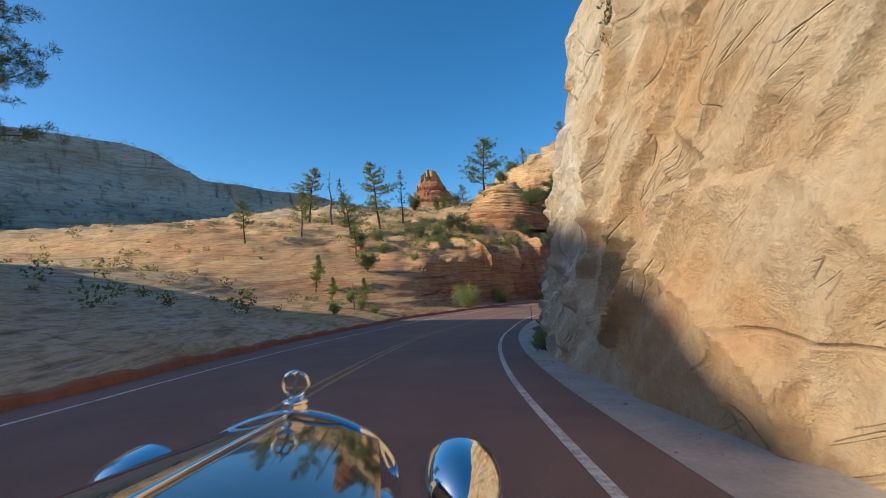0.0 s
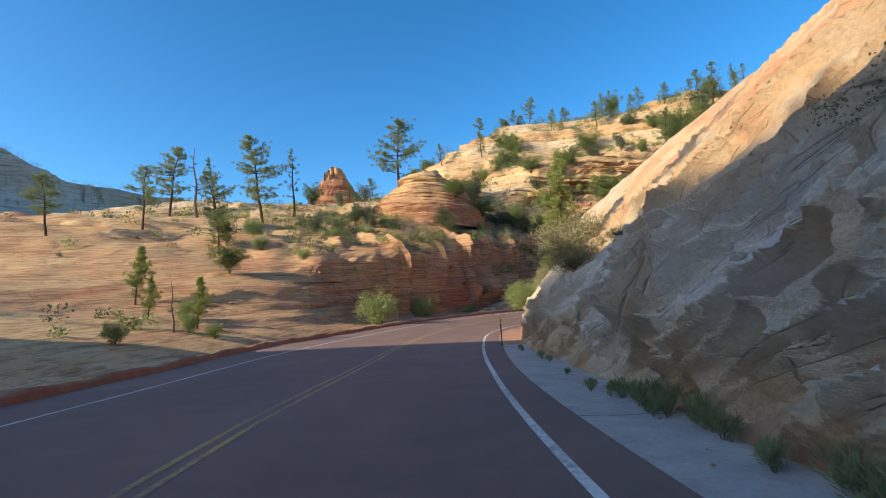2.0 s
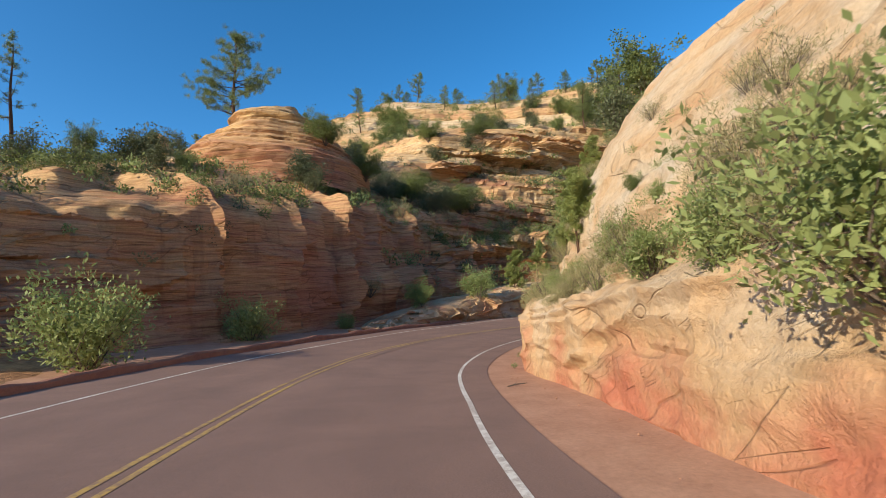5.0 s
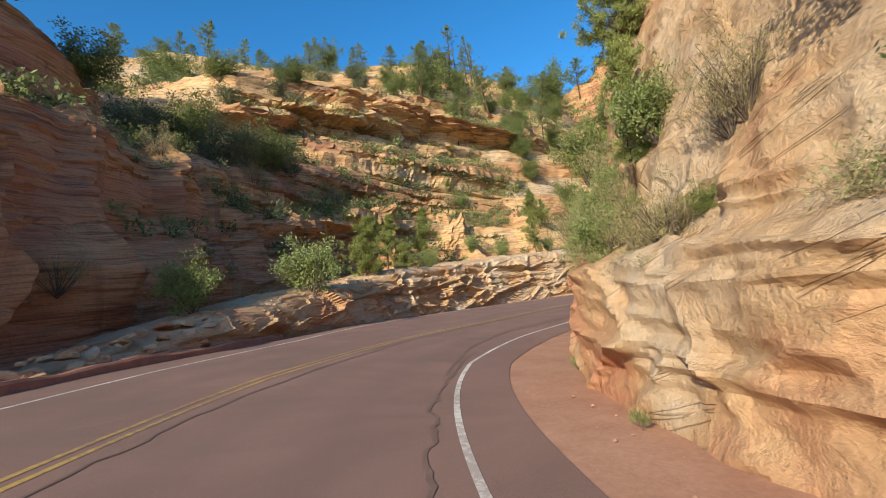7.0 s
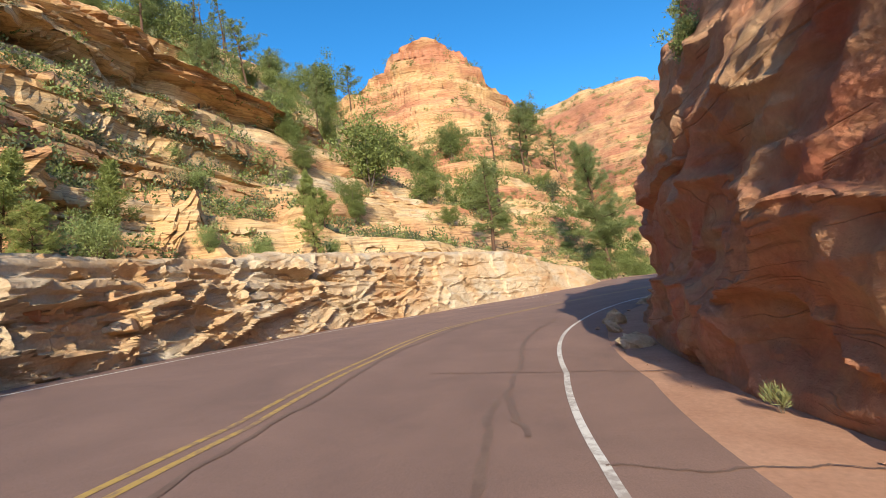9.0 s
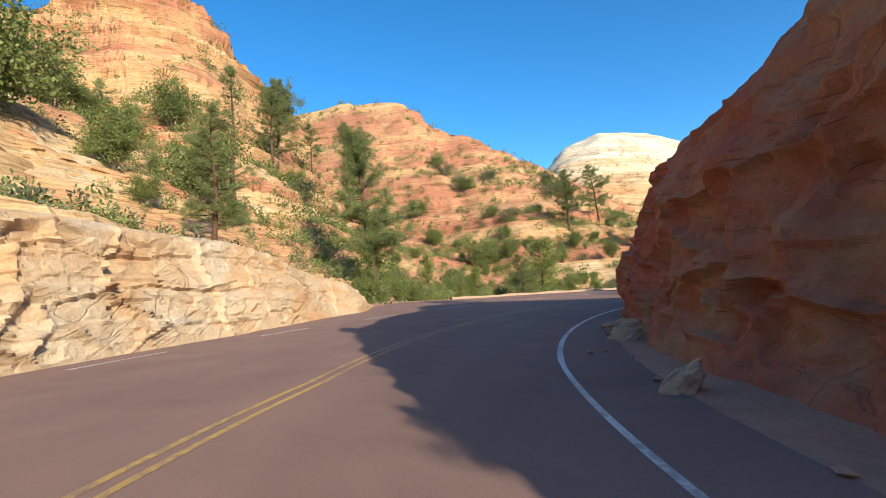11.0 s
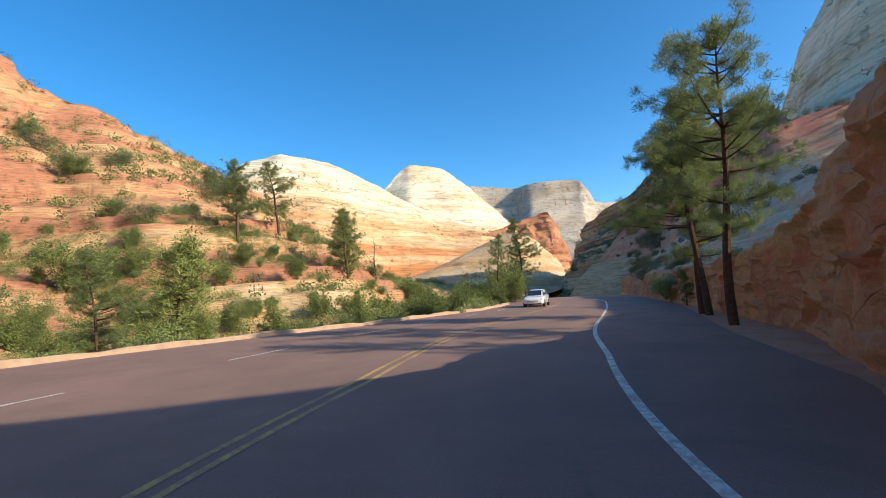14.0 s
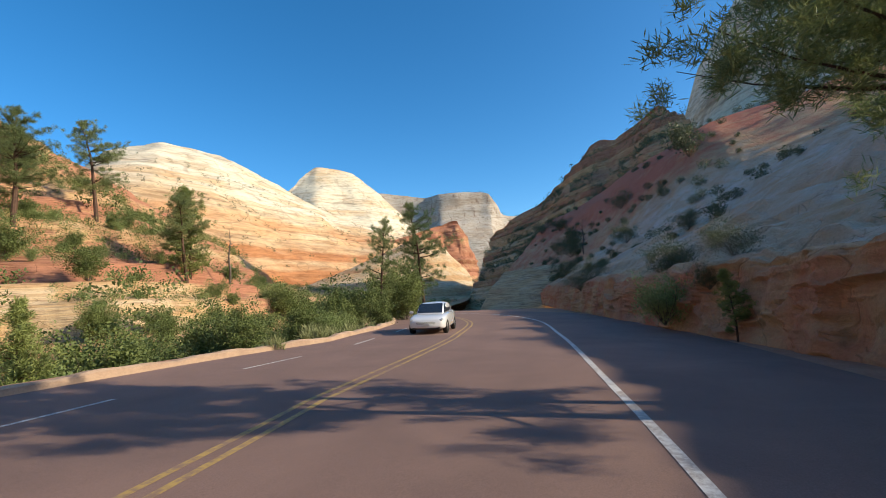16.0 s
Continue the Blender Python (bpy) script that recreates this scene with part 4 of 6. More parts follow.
# skyline ridge over the yellow cliff, and the red towers
for crest, kw in (
    ([(-50, 220, 6), (-8, 192, 22), (10, 184, 32), (27, 172, 43), (52, 174, 55), (75, 170, 56), (93, 160, 57), (109, 155, 60), (120, 150, 59), (131, 143, 56), (150, 138, 50)], dict(front=75, back=60, base=-8, power=1.1, big=2.5, iron=zoned(.42, .30, 20, 60))),
    ([(160, 150, 52), (171, 124, 68), (173, 120, 74), (176, 111, 78), (179, 102, 72), (181, 95, 63), (186, 88, 56), (196, 78, 50)], dict(front=85, back=60, base=-14, power=0.8, big=3.0, bedding=3.0, iron=zoned(.60, .66, 20, 80, .34, 9.0))),
    ([(300, 130, 70), (290, 91, 82), (276, 64, 84), (272, 58, 86), (266, 52, 83), (256, 34, 81), (247, 26, 72), (242, 23, 65), (228, 13, 58), (217, 2, 48), (205, -11, 37), (196, -30, 25), (190, -48, 14)], dict(front=120, back=80, base=-16, power=0.95, big=2.6, bedding=2.0, iron=zoned(.70, .76, 10, 90, .34, 14.0))),
    ([(165, -196, 28), (146, -183, 35), (130, -168, 38), (119, -158, 43), (111, -152, 49), (101, -146, 55), (95, -141, 52), (86, -131, 54), (79, -121, 56), (75, -111, 49), (68, -100, 38), (62, -92, 26)], dict(front=80, back=60, base=-8, power=0.85, big=2.0, bedding=1.3, towards=(115.0, 0.0), iron=zoned(.5, .85, 20, 60, .2, 14.0))),
):
    p, ob = ridge("ridge", crest, material=M_ROCK, label="banded red and cream sandstone ridge with scrub", step=0.8, rows=240, bed=2.6, lump=16.0, terraced=1.0, **kw)
    TERRAIN.append(p.reshape(-1, 3))
p, ob = ridge("butte", [(-11, 186, 33), (-6.5, 186, 44), (-4, 186, 46), (-1, 186, 45), (1.5, 187, 40), (6, 188, 34)], 6, 8, 26, 0.6, M_ROCK, zoned(.75, .7, 30, 45), "small dark red sandstone butte on the skyline", 0.3, 40, 0.5, 0.8, 1.2, 6.0)

# white domes and the far mesas
ridge("white_dome", [(452, -110, 62), (440, -149, 100), (442, -166, 118), (438, -206, 134), (431, -247, 131), (425, -283, 125), (415, -320, 109), (387, -380, 83), (346, -429, 66), (310, -470, 40)], 260, 150, -16, 1.35, M_CLIFF, zoned(.85, .05, 12, 84, .14, 60), "pale cream sandstone dome with bedding lines", 3.0, 150, 7.0, 2.8, 5.0, 38.0)
ridge("white_dome", [(760, -520, 90), (688, -599, 183), (664, -645, 238), (651, -657, 250), (604, -705, 240), (563, -731, 200), (522, -754, 150), (440, -800, 60)], 230, 200, 0, 0.85, M_CLIFF, zoned(.35, .06, 30, 110, .1, 90), "white sandstone peak with a flat top", 4.0, 130, 11.0, 4.6, 9.0, 60.0)
ridge("mesa", [(1150, -1000, 300), (961, -1150, 316), (873, -1209, 322), (735, -1286, 297), (681, -1256, 298), (557, -1306, 292), (540, -1312, 288), (508, -1322, 227), (436, -1394, 224), (300, -1450, 200)], 330, 200, 0, 0.62, M_GREY, zoned(.2, .05, 60, 220, .15, 120), "distant pale cliff mesa with a dark wooded rim", 8.0, 110, 14.0, 9.0, 22.0, 90.0, flat=0.1)
ridge("fin", [(352, -250, 20), (345, -262, 29), (333, -283, 36), (300, -335, 52), (274, -375, 67), (260, -382, 70), (255, -384, 56), (248, -392, 30)], 50, 40, -14, 1.0, M_ROCK, zoned(.9, .8, 0, 60), "orange-red sandstone fin across the valley", 1.2, 140, 5.0, 3.4, 3.4, 14.0)
ridge("slickrock", [(272, -150, 4), (259, -176, 12), (243, -211, 26), (224, -233, 37), (214, -240, 30), (200, -250, 12)], 75, 60, -14, 1.2, M_ROCK, zoned(.36, .22, 0, 36), "pale slickrock slope across the valley", 1.5, 80, 1.6, 1.2, 2.0, 16.0)
ridge("white_dome", [(84, -222, 20), (70, -212, 70), (58, -205, 98), (41, -196, 124), (20, -190, 150), (-20, -180, 190), (-70, -170, 200)], 120, 90, 0, 1.15, M_CLIFF, zoned(.25, .08, 20, 90, .1, 50), "huge grey-white sandstone dome in shade", 3.0, 110, 4.0, 2.2, 5.0, 50.0)
ridge("mesa", [(-420, 250, 140), (-338, 368, 141), (-294, 445, 146), (-276, 456, 141), (-254, 470, 128), (-245, 497, 121), (-221, 530, 121), (-192, 553, 117), (-174, 560, 116), (-90, 590, 100), (0, 620, 90)], 170, 150, -2, 0.5, M_GREY, zoned(.35, .12, 20, 110, .25, 40), "grey-white cliff mesa with a wooded rim", 3.0, 120, 6.0, 5.0, 12.0, 30.0, flat=0.06)


def ground_z(x, y, reach=2.0):
    """The height of the rock under a place."""
    best, low = None, 9.0
    for p in TERRAIN:
        d = np.hypot(p[:, 0] - x, p[:, 1] - y)
        i = int(d.argmin())
        near = np.where(d < d[i] + 0.35)[0]
        z = float(np.median(p[near, 2]))
        if d[i] < reach and (best is None or z > best):
            best = z
    return best if best is not None else -5.0


# ---- foliage ----
def leafy(name, a, b_, sheen=0.25):
    m, t, b = material(name)
    info = node(t, "ShaderNodeObjectInfo").outputs["Random"]
    island = node(t, "ShaderNodeNewGeometry").outputs["Random Per Island"]
    fac = maths(t, "ADD", maths(t, "MULTIPLY", info, 0.4), maths(t, "MULTIPLY", island, 0.6))
    col = mix(t, fac, a, b_)
    t.links.new(col, b.inputs["Base Color"])
    b.inputs["Roughness"].default_value, b.inputs["Specular IOR Level"].default_value = 0.6, 0.25
    glow = node(t, "ShaderNodeBsdfTranslucent", {"Color": col})
    both = node(t, "ShaderNodeMixShader", {0: sheen, 1: b.outputs[0], 2: glow.outputs[0]})
    t.links.new(both.outputs[0], t.nodes["Material Output"].inputs["Surface"])
    return m


M_NEEDLE = leafy("pine needles", (0.13, 0.175, 0.07), (0.31, 0.36, 0.15), 0.38)
M_NEEDLE_YOUNG = leafy("light pine needles", (0.17, 0.21, 0.06), (0.34, 0.38, 0.13))
M_OAK = leafy("scrub oak leaves", (0.10, 0.14, 0.05), (0.24, 0.28, 0.09))
M_SAGE = leafy("grey-green shrub leaves", (0.17, 0.23, 0.08), (0.36, 0.42, 0.17), 0.35)
M_DARK = leafy("dark juniper leaves", (0.075, 0.095, 0.05), (0.17, 0.19, 0.10))
M_DRY = leafy("dry grey brush", (0.24, 0.21, 0.11), (0.42, 0.38, 0.20), 0.2)
M_GRASS = leafy("green roadside grass", (0.17, 0.20, 0.08), (0.36, 0.37, 0.18))
M_BARK = mottled("ponderosa bark", (0.16, 0.09, 0.06), (0.08, 0.05, 0.037), 6.0, relief=0.9, distance=0.03)
M_DEAD = mottled("weathered dead wood", (0.20, 0.16, 0.13), (0.11, 0.085, 0.07), 5.0, relief=0.6)


def tri_mesh(name, verts, material, corners=3, parent=None, label=""):
    n = len(verts) // corners
    me = bpy.data.meshes.new(name)
    me.vertices.add(len(verts))
    me.vertices.foreach_set("co", np.ascontiguousarray(verts, np.float32).reshape(-1))
    me.loops.add(n * corners)
    me.loops.foreach_set("vertex_index", np.arange(n * corners, dtype=np.int32))
    me.polygons.add(n)
    me.polygons.foreach_set("loop_start", (np.arange(n) * corners).astype(np.int32))
    me.update(calc_edges=True)
    me.materials.append(material)
    ob = new(name, me)
    if parent:
        ob.parent = parent
    return tagged(ob, label)


def blades(rng, centres, directions, length, width, spread):
    """Leaf blades that spring from points: slim four-cornered leaves."""
    n = len(centres)
    d = directions + spread * rng.normal(size=(n, 3))
    d /= np.linalg.norm(d, axis=1)[:, None]
    side = np.cross(d, rng.normal(size=(n, 3)))
    side /= np.linalg.norm(side, axis=1)[:, None]
    ln = (length * rng.uniform(0.6, 1.3, n))[:, None]
    wd = (width * rng.uniform(0.7, 1.3, n))[:, None]
    mid = centres + d * ln * 0.55
    return np.stack([centres, mid + side * wd, centres + d * ln, mid - side * wd], 1).reshape(-1, 3)


def tube(points, radii, sides=6):
    """Verts and faces of a tapered branch through points."""
    points, verts, faces = np.array(points, float), [], []
    for i, (p, r) in enumerate(zip(points, radii)):
        t = points[min(i + 1, len(points) - 1)] - points[max(i - 1, 0)]
        t = t / (np.linalg.norm(t) + 1e-9)
        a = np.cross(t, (0.3, 0.9, 0.1) if abs(t[2]) > 0.5 else (0, 0, 1))
        a /= np.linalg.norm(a)
        b = np.cross(t, a)
        for k in range(sides):
            w = 2 * math.pi * k / sides
            verts.append(p + r * (math.cos(w) * a + math.sin(w) * b))
    for i in range(len(points) - 1):
        for k in range(sides):
            faces.append((i * sides + k, i * sides + (k + 1) % sides, (i + 1) * sides + (k + 1) % sides, (i + 1) * sides + k))
    faces.append(tuple(range((len(points) - 1) * sides, len(points) * sides)))
    return verts, faces


def joined(pieces):
    verts, faces = [], []
    for v, f in pieces:
        n = len(verts)
        verts += list(v)
        faces += [tuple(i + n for i in q) for q in f]
    return verts, faces


def pine(seed, height, start, reach, tufts, label, leaf, category="pine tree", name="pine_tree", droop=0.1, top=0.35, blade=(0.25, 0.013), whorl=0.62, per=66, skip=0.18):
    """A conifer: tapered trunk with limbs in loose whorls, and needle tufts gathered at their ends."""
    rng = np.random.RandomState(seed)
    tree = tagged(new(name), label, category)
    bend = rng.normal(0, 0.010, 2)
    def stem(z):
        return np.array([bend[0] * z * z / height * 6 + 0.08 * math.sin(z * 0.7 + seed), bend[1] * z * z / height * 6 + 0.08 * math.cos(z * 0.6), z])
    zs = np.linspace(-0.5, height * 0.985, 14)
    pieces = [tube([stem(z) for z in zs], [max(0.0155 * height * (1 - z / height) ** 0.8, 0.012) for z in zs], 8)]
    centres, ways = [], []
    z = start * height
    lean = rng.uniform(0, 2 * math.pi)
    while z < height * 0.97:
        rel = (z / height - start) / (1 - start)
        radius = reach * ((1 - rel ** 1.5) ** 0.8 * (0.62 + 0.38 * min(1, rel * 4)) + top * 0.14) * rng.uniform(0.6, 1.15)
        for k in range(rng.randint(3, 6)):
            if rng.rand() < skip:
                continue
            w = rng.uniform(0, 2 * math.pi)
            ln = radius * rng.uniform(0.45, 1.2) * (1 + 0.22 * math.cos(w - lean))
            out = np.array([math.cos(w), math.sin(w), 0])
            lift = rng.uniform(-0.2, 0.3) - droop + 0.5 * rel
            base = stem(z)
            rise = 0.28 * ln
            pts = [base + out * ln * u + np.array([0, 0, ln * lift * u + rise * u * u]) for u in (0, 0.35, 0.7, 1)]
            pieces.append(tube(pts, [0.02 + 0.012 * ln, 0.016 + 0.008 * ln, 0.014, 0.006], 4))
            for u in np.linspace(0.42, 1.0, max(2, int(tufts * ln))):
                p = base + out * ln * u + np.array([0, 0, ln * lift * u + rise * u * u]) + rng.normal(0, 0.10 + 0.09 * ln * u, 3) * (1, 1, 0.55)
                centres.append(p)
                ways.append(out * 0.5 + np.array([0, 0, 0.6]))
        z += whorl * rng.uniform(0.6, 1.4) * (0.5 + 0.5 * (1 - rel))
    for k in range(5):
        centres.append(stem(height * (0.95 + 0.012 * k)))
        ways.append(np.array([0, 0, 1.0]))
    raw_part("trunk", *joined(pieces), M_BARK, tree)
    n = len(centres) * per
    c = np.repeat(np.array(centres), per, 0) + rng.normal(0, 0.09, (n, 3))
    tri_mesh("crown", blades(rng, c, np.repeat(np.array(ways), per, 0), blade[0], blade[1], 0.9), leaf, 4, tree)
    return tree


def snag(seed, height, label):
    rng = np.random.RandomState(seed)
    tree = tagged(new("dead_tree"), label, "dead tree")
    zs = np.linspace(-0.3, height, 9)
    pieces = [tube([(0.1 * math.sin(z), 0.08 * math.cos(z * 1.3), z) for z in zs], [0.018 * height * (1.05 - z / height) + 0.015 for z in zs], 7)]
    for k in range(26):
        z = height * rng.uniform(0.25, 0.95)
        w, ln = rng.uniform(0, 6.28), height * 0.16 * rng.uniform(0.4, 1.1) * (1.2 - z / height)
        o = np.array([math.cos(w), math.sin(w), 0.25])
        b = np.array([0.1 * math.sin(z), 0.08 * math.cos(z * 1.3), z])
        pieces.append(tube([b, b + o * ln * 0.5, b + o * ln + np.array([0, 0, 0.2 * ln])], [0.05, 0.03, 0.01], 4))
    raw_part("trunk", *joined(pieces), M_DEAD, tree)
    return tree


def bush(seed, width, height, clumps, leaf, label, category="bush", name="bush", blade=(0.16, 0.035), stems=9, per=26, lift=0.2):
    """A shrub: bare stems that fork into uneven clumps of small leaves."""
    rng = np.random.RandomState(seed)
    thing = tagged(new(name), label, category)
    pieces, centres, ways = [], [], []
    for k in range(stems):
        w, r = rng.uniform(0, 6.28), width * 0.5 * rng.uniform(0.3, 1.0)
        tip = np.array([math.cos(w) * r, math.sin(w) * r, height * rng.uniform(0.55, 1.0) * (1 - 0.35 * (r / width))])
        mid = tip * 0.5 + rng.normal(0, 0.05 * width, 3)
        pieces.append(tube([(0, 0, -0.15), mid, tip], [0.006 * height + 0.006, 0.004 * height + 0.004, 0.003], 4))
        for c in range(max(1, clumps // stems)):
            u = rng.uniform(0.35, 1.08)
            p = tip * u + rng.normal(0, 0.11 * width, 3)
            p[2] = abs(p[2]) + 0.03
            centres.append(p)
            ways.append(np.array([p[0], p[1], 0]) / width + np.array([0, 0, lift + 0.4]))
    raw_part("branchwork", *joined(pieces), M_DEAD, thing)
    c = np.repeat(np.array(centres), per, 0) + rng.normal(0, 0.075 * width, (len(centres) * per, 3)) * (1, 1, 0.8)
    tri_mesh("leaves", blades(rng, c, np.repeat(np.array(ways), per, 0), blade[0], blade[1], 0.7), leaf, 4, thing)
    return thing


KINDS = {
    "pine": [pine(11, 14, .26, 3.5, 4.4, "tall ponderosa pine with dark green needles", M_NEEDLE), pine(12, 14, .34, 3.3, 4.4, "tall ponderosa pine with dark green needles", M_NEEDLE),
             pine(13, 14, .20, 3.6, 4.2, "tall ponderosa pine with dark green needles", M_NEEDLE)],
    "broad": [pine(15, 11, .27, 3.3, 6.5, "broad ponderosa pine with a leaning dark trunk", M_NEEDLE, per=130, blade=(0.2, 0.008), whorl=.5, skip=.14), pine(16, 11, .36, 3.2, 5.0, "broad ponderosa pine with a leaning dark trunk", M_NEEDLE, per=130, blade=(0.2, 0.008), whorl=.5, skip=.14)],
    "young": [pine(21, 6, .12, 1.5, 4.5, "young light-green pine growing on the rock", M_NEEDLE_YOUNG, whorl=0.36, blade=(0.22, 0.018), skip=.15), pine(22, 6, .16, 1.3, 4.5, "young light-green pine growing on the rock", M_NEEDLE_YOUNG, whorl=0.36, blade=(0.22, 0.018), skip=.15)],
    "bushy": [pine(26, 5, .05, 2.3, 3.6, "bushy light-green pine above the rock bank", M_NEEDLE_YOUNG, whorl=0.32, blade=(0.26, 0.02), top=.5)],
    "great": [pine(17, 14, .13, 2.9, 6.2, "tall full-crowned ponderosa pine beside the road", M_NEEDLE, whorl=.42, skip=.08)],
    "full": [pine(27, 7, .07, 1.75, 4.6, "full light-green pine beside the road", M_NEEDLE_YOUNG, whorl=0.30, blade=(0.24, 0.02), skip=.05, per=30)],
    "thin": [pine(31, 12, .4, 1.9, 1.5, "thin sparse pine with bare lower limbs", M_NEEDLE, whorl=0.8), pine(32, 12, .3, 2.0, 1.2, "thin sparse pine with bare lower limbs", M_NEEDLE, whorl=0.9)],
    "snag": [snag(41, 10, "bare grey dead tree still standing")],
    "juniper": [bush(51, 3.6, 4.2, 60, M_DARK, "dark gnarled juniper on a rock ledge", "juniper", "juniper", (0.24, 0.06), 10, 30), bush(52, 3.2, 4.2, 48, M_DARK, "dark gnarled juniper on a rock ledge", "juniper", "juniper", (0.24, 0.06), 8, 30)],
    "oak": [bush(61, 5.0, 6.0, 110, M_OAK, "broad dark-green oak on the slope", "oak tree", "oak_tree", (0.22, 0.065), 14, 76), bush(62, 4.4, 6.0, 95, M_OAK, "broad dark-green oak on the slope", "oak tree", "oak_tree", (0.22, 0.065), 13, 76)],
    "sage": [bush(71, 2.8, 2.4, 90, M_SAGE, "leafy grey-green roadside bush", blade=(0.15, 0.03), stems=18, per=54), bush(72, 2.5, 2.4, 80, M_SAGE, "leafy grey-green roadside bush", blade=(0.15, 0.03), stems=16, per=54)],
    "dark": [bush(81, 2.8, 2.2, 60, M_DARK, "dark low shrub clinging to the rock", "shrub", "shrub", (0.11, 0.02), 14, 80), bush(82, 3.2, 2.0, 60, M_DARK, "dark low shrub clinging to the rock", "shrub", "shrub", (0.11, 0.02), 14, 80)],
    "dry": [bush(91, 2.6, 1.7, 60, M_DRY, "dry grey-brown brush on the rock ledge", "brush", "brush", (0.17, 0.010), 34, 55, 0.5), bush(92, 2.2, 1.7, 56, M_DRY, "dry grey-brown brush on the rock ledge", "brush", "brush", (0.17, 0.010), 30, 55, 0.5)],
    "grey": [bush(97, 2.8, 2.2, 120, M_DRY, "large grey-green brush on the rock slab", "brush", "brush", (0.13, 0.022), 14, 70, 0.4)],
    "grass": [bush(95, .7, .6, 22, M_GRASS, "tuft of green roadside grass", "grass tuft", "grass_tuft", (0.32, 0.014), 8, 16, 1.2)],
}
TALL = {"broad": 11.0, "great": 14.0, "bushy": 5.0, "full": 7.0, "pine": 14.0, "young": 6.0, "thin": 12.0, "snag": 10.0, "juniper": 4.2, "oak": 6.0, "sage": 2.4, "dark": 2.1, "dry": 1.7, "grey": 2.2, "grass": .7}
rnd = random.Random(8)


def plant(kind, x, y, height, z=None, group="", fat=1.0):
    models = KINDS[kind]
    model = models[rnd.randrange(len(models))]
    k = height / TALL[kind]
    z = ground_z(x, y) if z is None else z
    wide = fat * k * rnd.uniform(0.9, 1.15)
    m = Matrix.LocRotScale((x, y, z - 0.05 * k), Euler((rnd.gauss(0, .03), rnd.gauss(0, .03), rnd.uniform(0, 6.28))), (wide, wide, k))
    ob = copy_thing(model, m)
    ob.scale = (wide, wide, k)
    return tagged(ob, group=group)


for x, y, h in ((-33, 121, 14), (-13.4, 103.5, 14.5), (10.6, 117, 17.5), (-27, 93, 9), (-36, 88, 8), (-15, 83.5, 5.5), (1, 126, 5), (6.6, 138, 6), (33.5, 140, 5), (78, 157, 9),
                (90, 156, 6), (101, 155, 8), (111, 152, 8), (113, 148, 8), (126, 136, 8), (92, 88, 12), (148, 84, 17), (101, 57, 7), (138, 6, 11.6), (157, 6, 15), (152, 18, 15),
                (60, 176, 7), (75, 172, 8), (44, 172, 7), (30, 168, 7), (118, 144, 9)):
    plant("pine", x, y, h, group="pines on the hills", fat=1.25)
for x, y, h in ((104, 6, 11.5), (107, 2, 9), (100.5, 13, 6), (-66, 8, 9), (-70, 18, 9), (-22.5, 21.5, 16), (102.2, 16.8, 8.6)):
    plant("pine", x, y, h, group="pines by the road")
for x, y, h in ((76.37, 46.9, 10.4), (77.95, 41.0, 10.4), (78.25, 39.9, 11.0)):
    plant("broad", x, y, h, -4.15, group="pines by the road")
plant("pine", 71.44, 61.59, 5.0, -1.1, group="pines by the road")
for x, y, h in ((-18, 68, 5), (11.8, 45.2, 5.6), (-14, 60, 3), (52, 104, 6), (46.3, 103, 5.4), (72, 101, 4.0), (38.5, 76.5, 2.4),
                (65.6, 98.8, 4.9), (70.3, 102.1, 4.4), (50, 75, 3), (95, 67, 3), (80.3, 31.5, 2.2), (20.5, 66.5, 1.7), (103, 62, 5), (112, 40, 6)):
    plant("young", x, y, h, group="young pines")
for x, y, h in ((97.4, 66.2, 3.0), (103.5, 50.4, 4.4)):
    plant("full", x, y, h, group="full pines")
for x, y, h in ((101.6, 14.2, 4.6), (104.4, 12.0, 5.2), (103.6, 18.6, 4.2), (99.6, 21.4, 2.8), (106.5, 16, 5), (100.6, 27.5, 3.0), (99.0, 33.4, 2.6), (101.8, 31, 3.4)):
    plant("oak", x, y, h, group="oaks by the road")
for x, y, h in ((37.3, 95.2, 3.9), (44.5, 99.0, 2.2)):
    plant("bushy", x, y, h, group="bushy pines")
for x, y, h in ((-21.7, 108.6, 11), (-8.5, 105.8, 12), (112, 138, 13.5), (120, 143, 11), (85, 160, 9), (66, 178, 9)):
    plant("thin", x, y, h, group="sparse pines")
for x, y, h in ((-24.8, 109, 12), (108, 140, 11), (137, 0, 8), (94, -33, 5.8), (-10, 53, 3.2)):
    plant("snag", x, y, h, group="dead trees")
for x, y, h in ((21.5, 146, 6), (-14.4, 85, 4.3), (16, 97.4, 3.1), (2, 99, 3.2), (3.5, 95.5, 3.8), (16.3, 95.5, 2.7), (26.7, 120, 5.9), (48.5, 123, 3.6), (42, 122, 3.5), (83, 149, 5.3), (77.5, -27, 6), (98, -48, 5), (60, 128, 4), (70, 132, 4.5), (54, 126, 3.6), (-4, 92, 3)):
    plant("juniper", x, y, h, group="junipers")
for x, y, h in ((97.4, 105.6, 12.3), (111, 92, 10), (132, 128, 13), (141, 101, 10.3), (92, 136, 10), (172, 83, 12), (156, 38, 4.4), (131, 128, 9), (118, 128, 6.7), (124, 51, 2.9), (123, 58, 2.4), (155, 38, 4.5), (168, 47, 4.7), (124, 25, 3.6),
                (131, -7, 4.8), (99, 47, 2.4), (189, 21, 3.4), (165, 32, 3.4), (182, 5, 3.8), (140, 28, 4.4), (150, 35, 4.3), (101, 33, 3.4), (106, 99, 7), (121, 110, 8), (86, 104, 5), (104, 20, 4), (108, 26, 4)):
    plant("oak", x, y, h, group="oaks on the slopes")
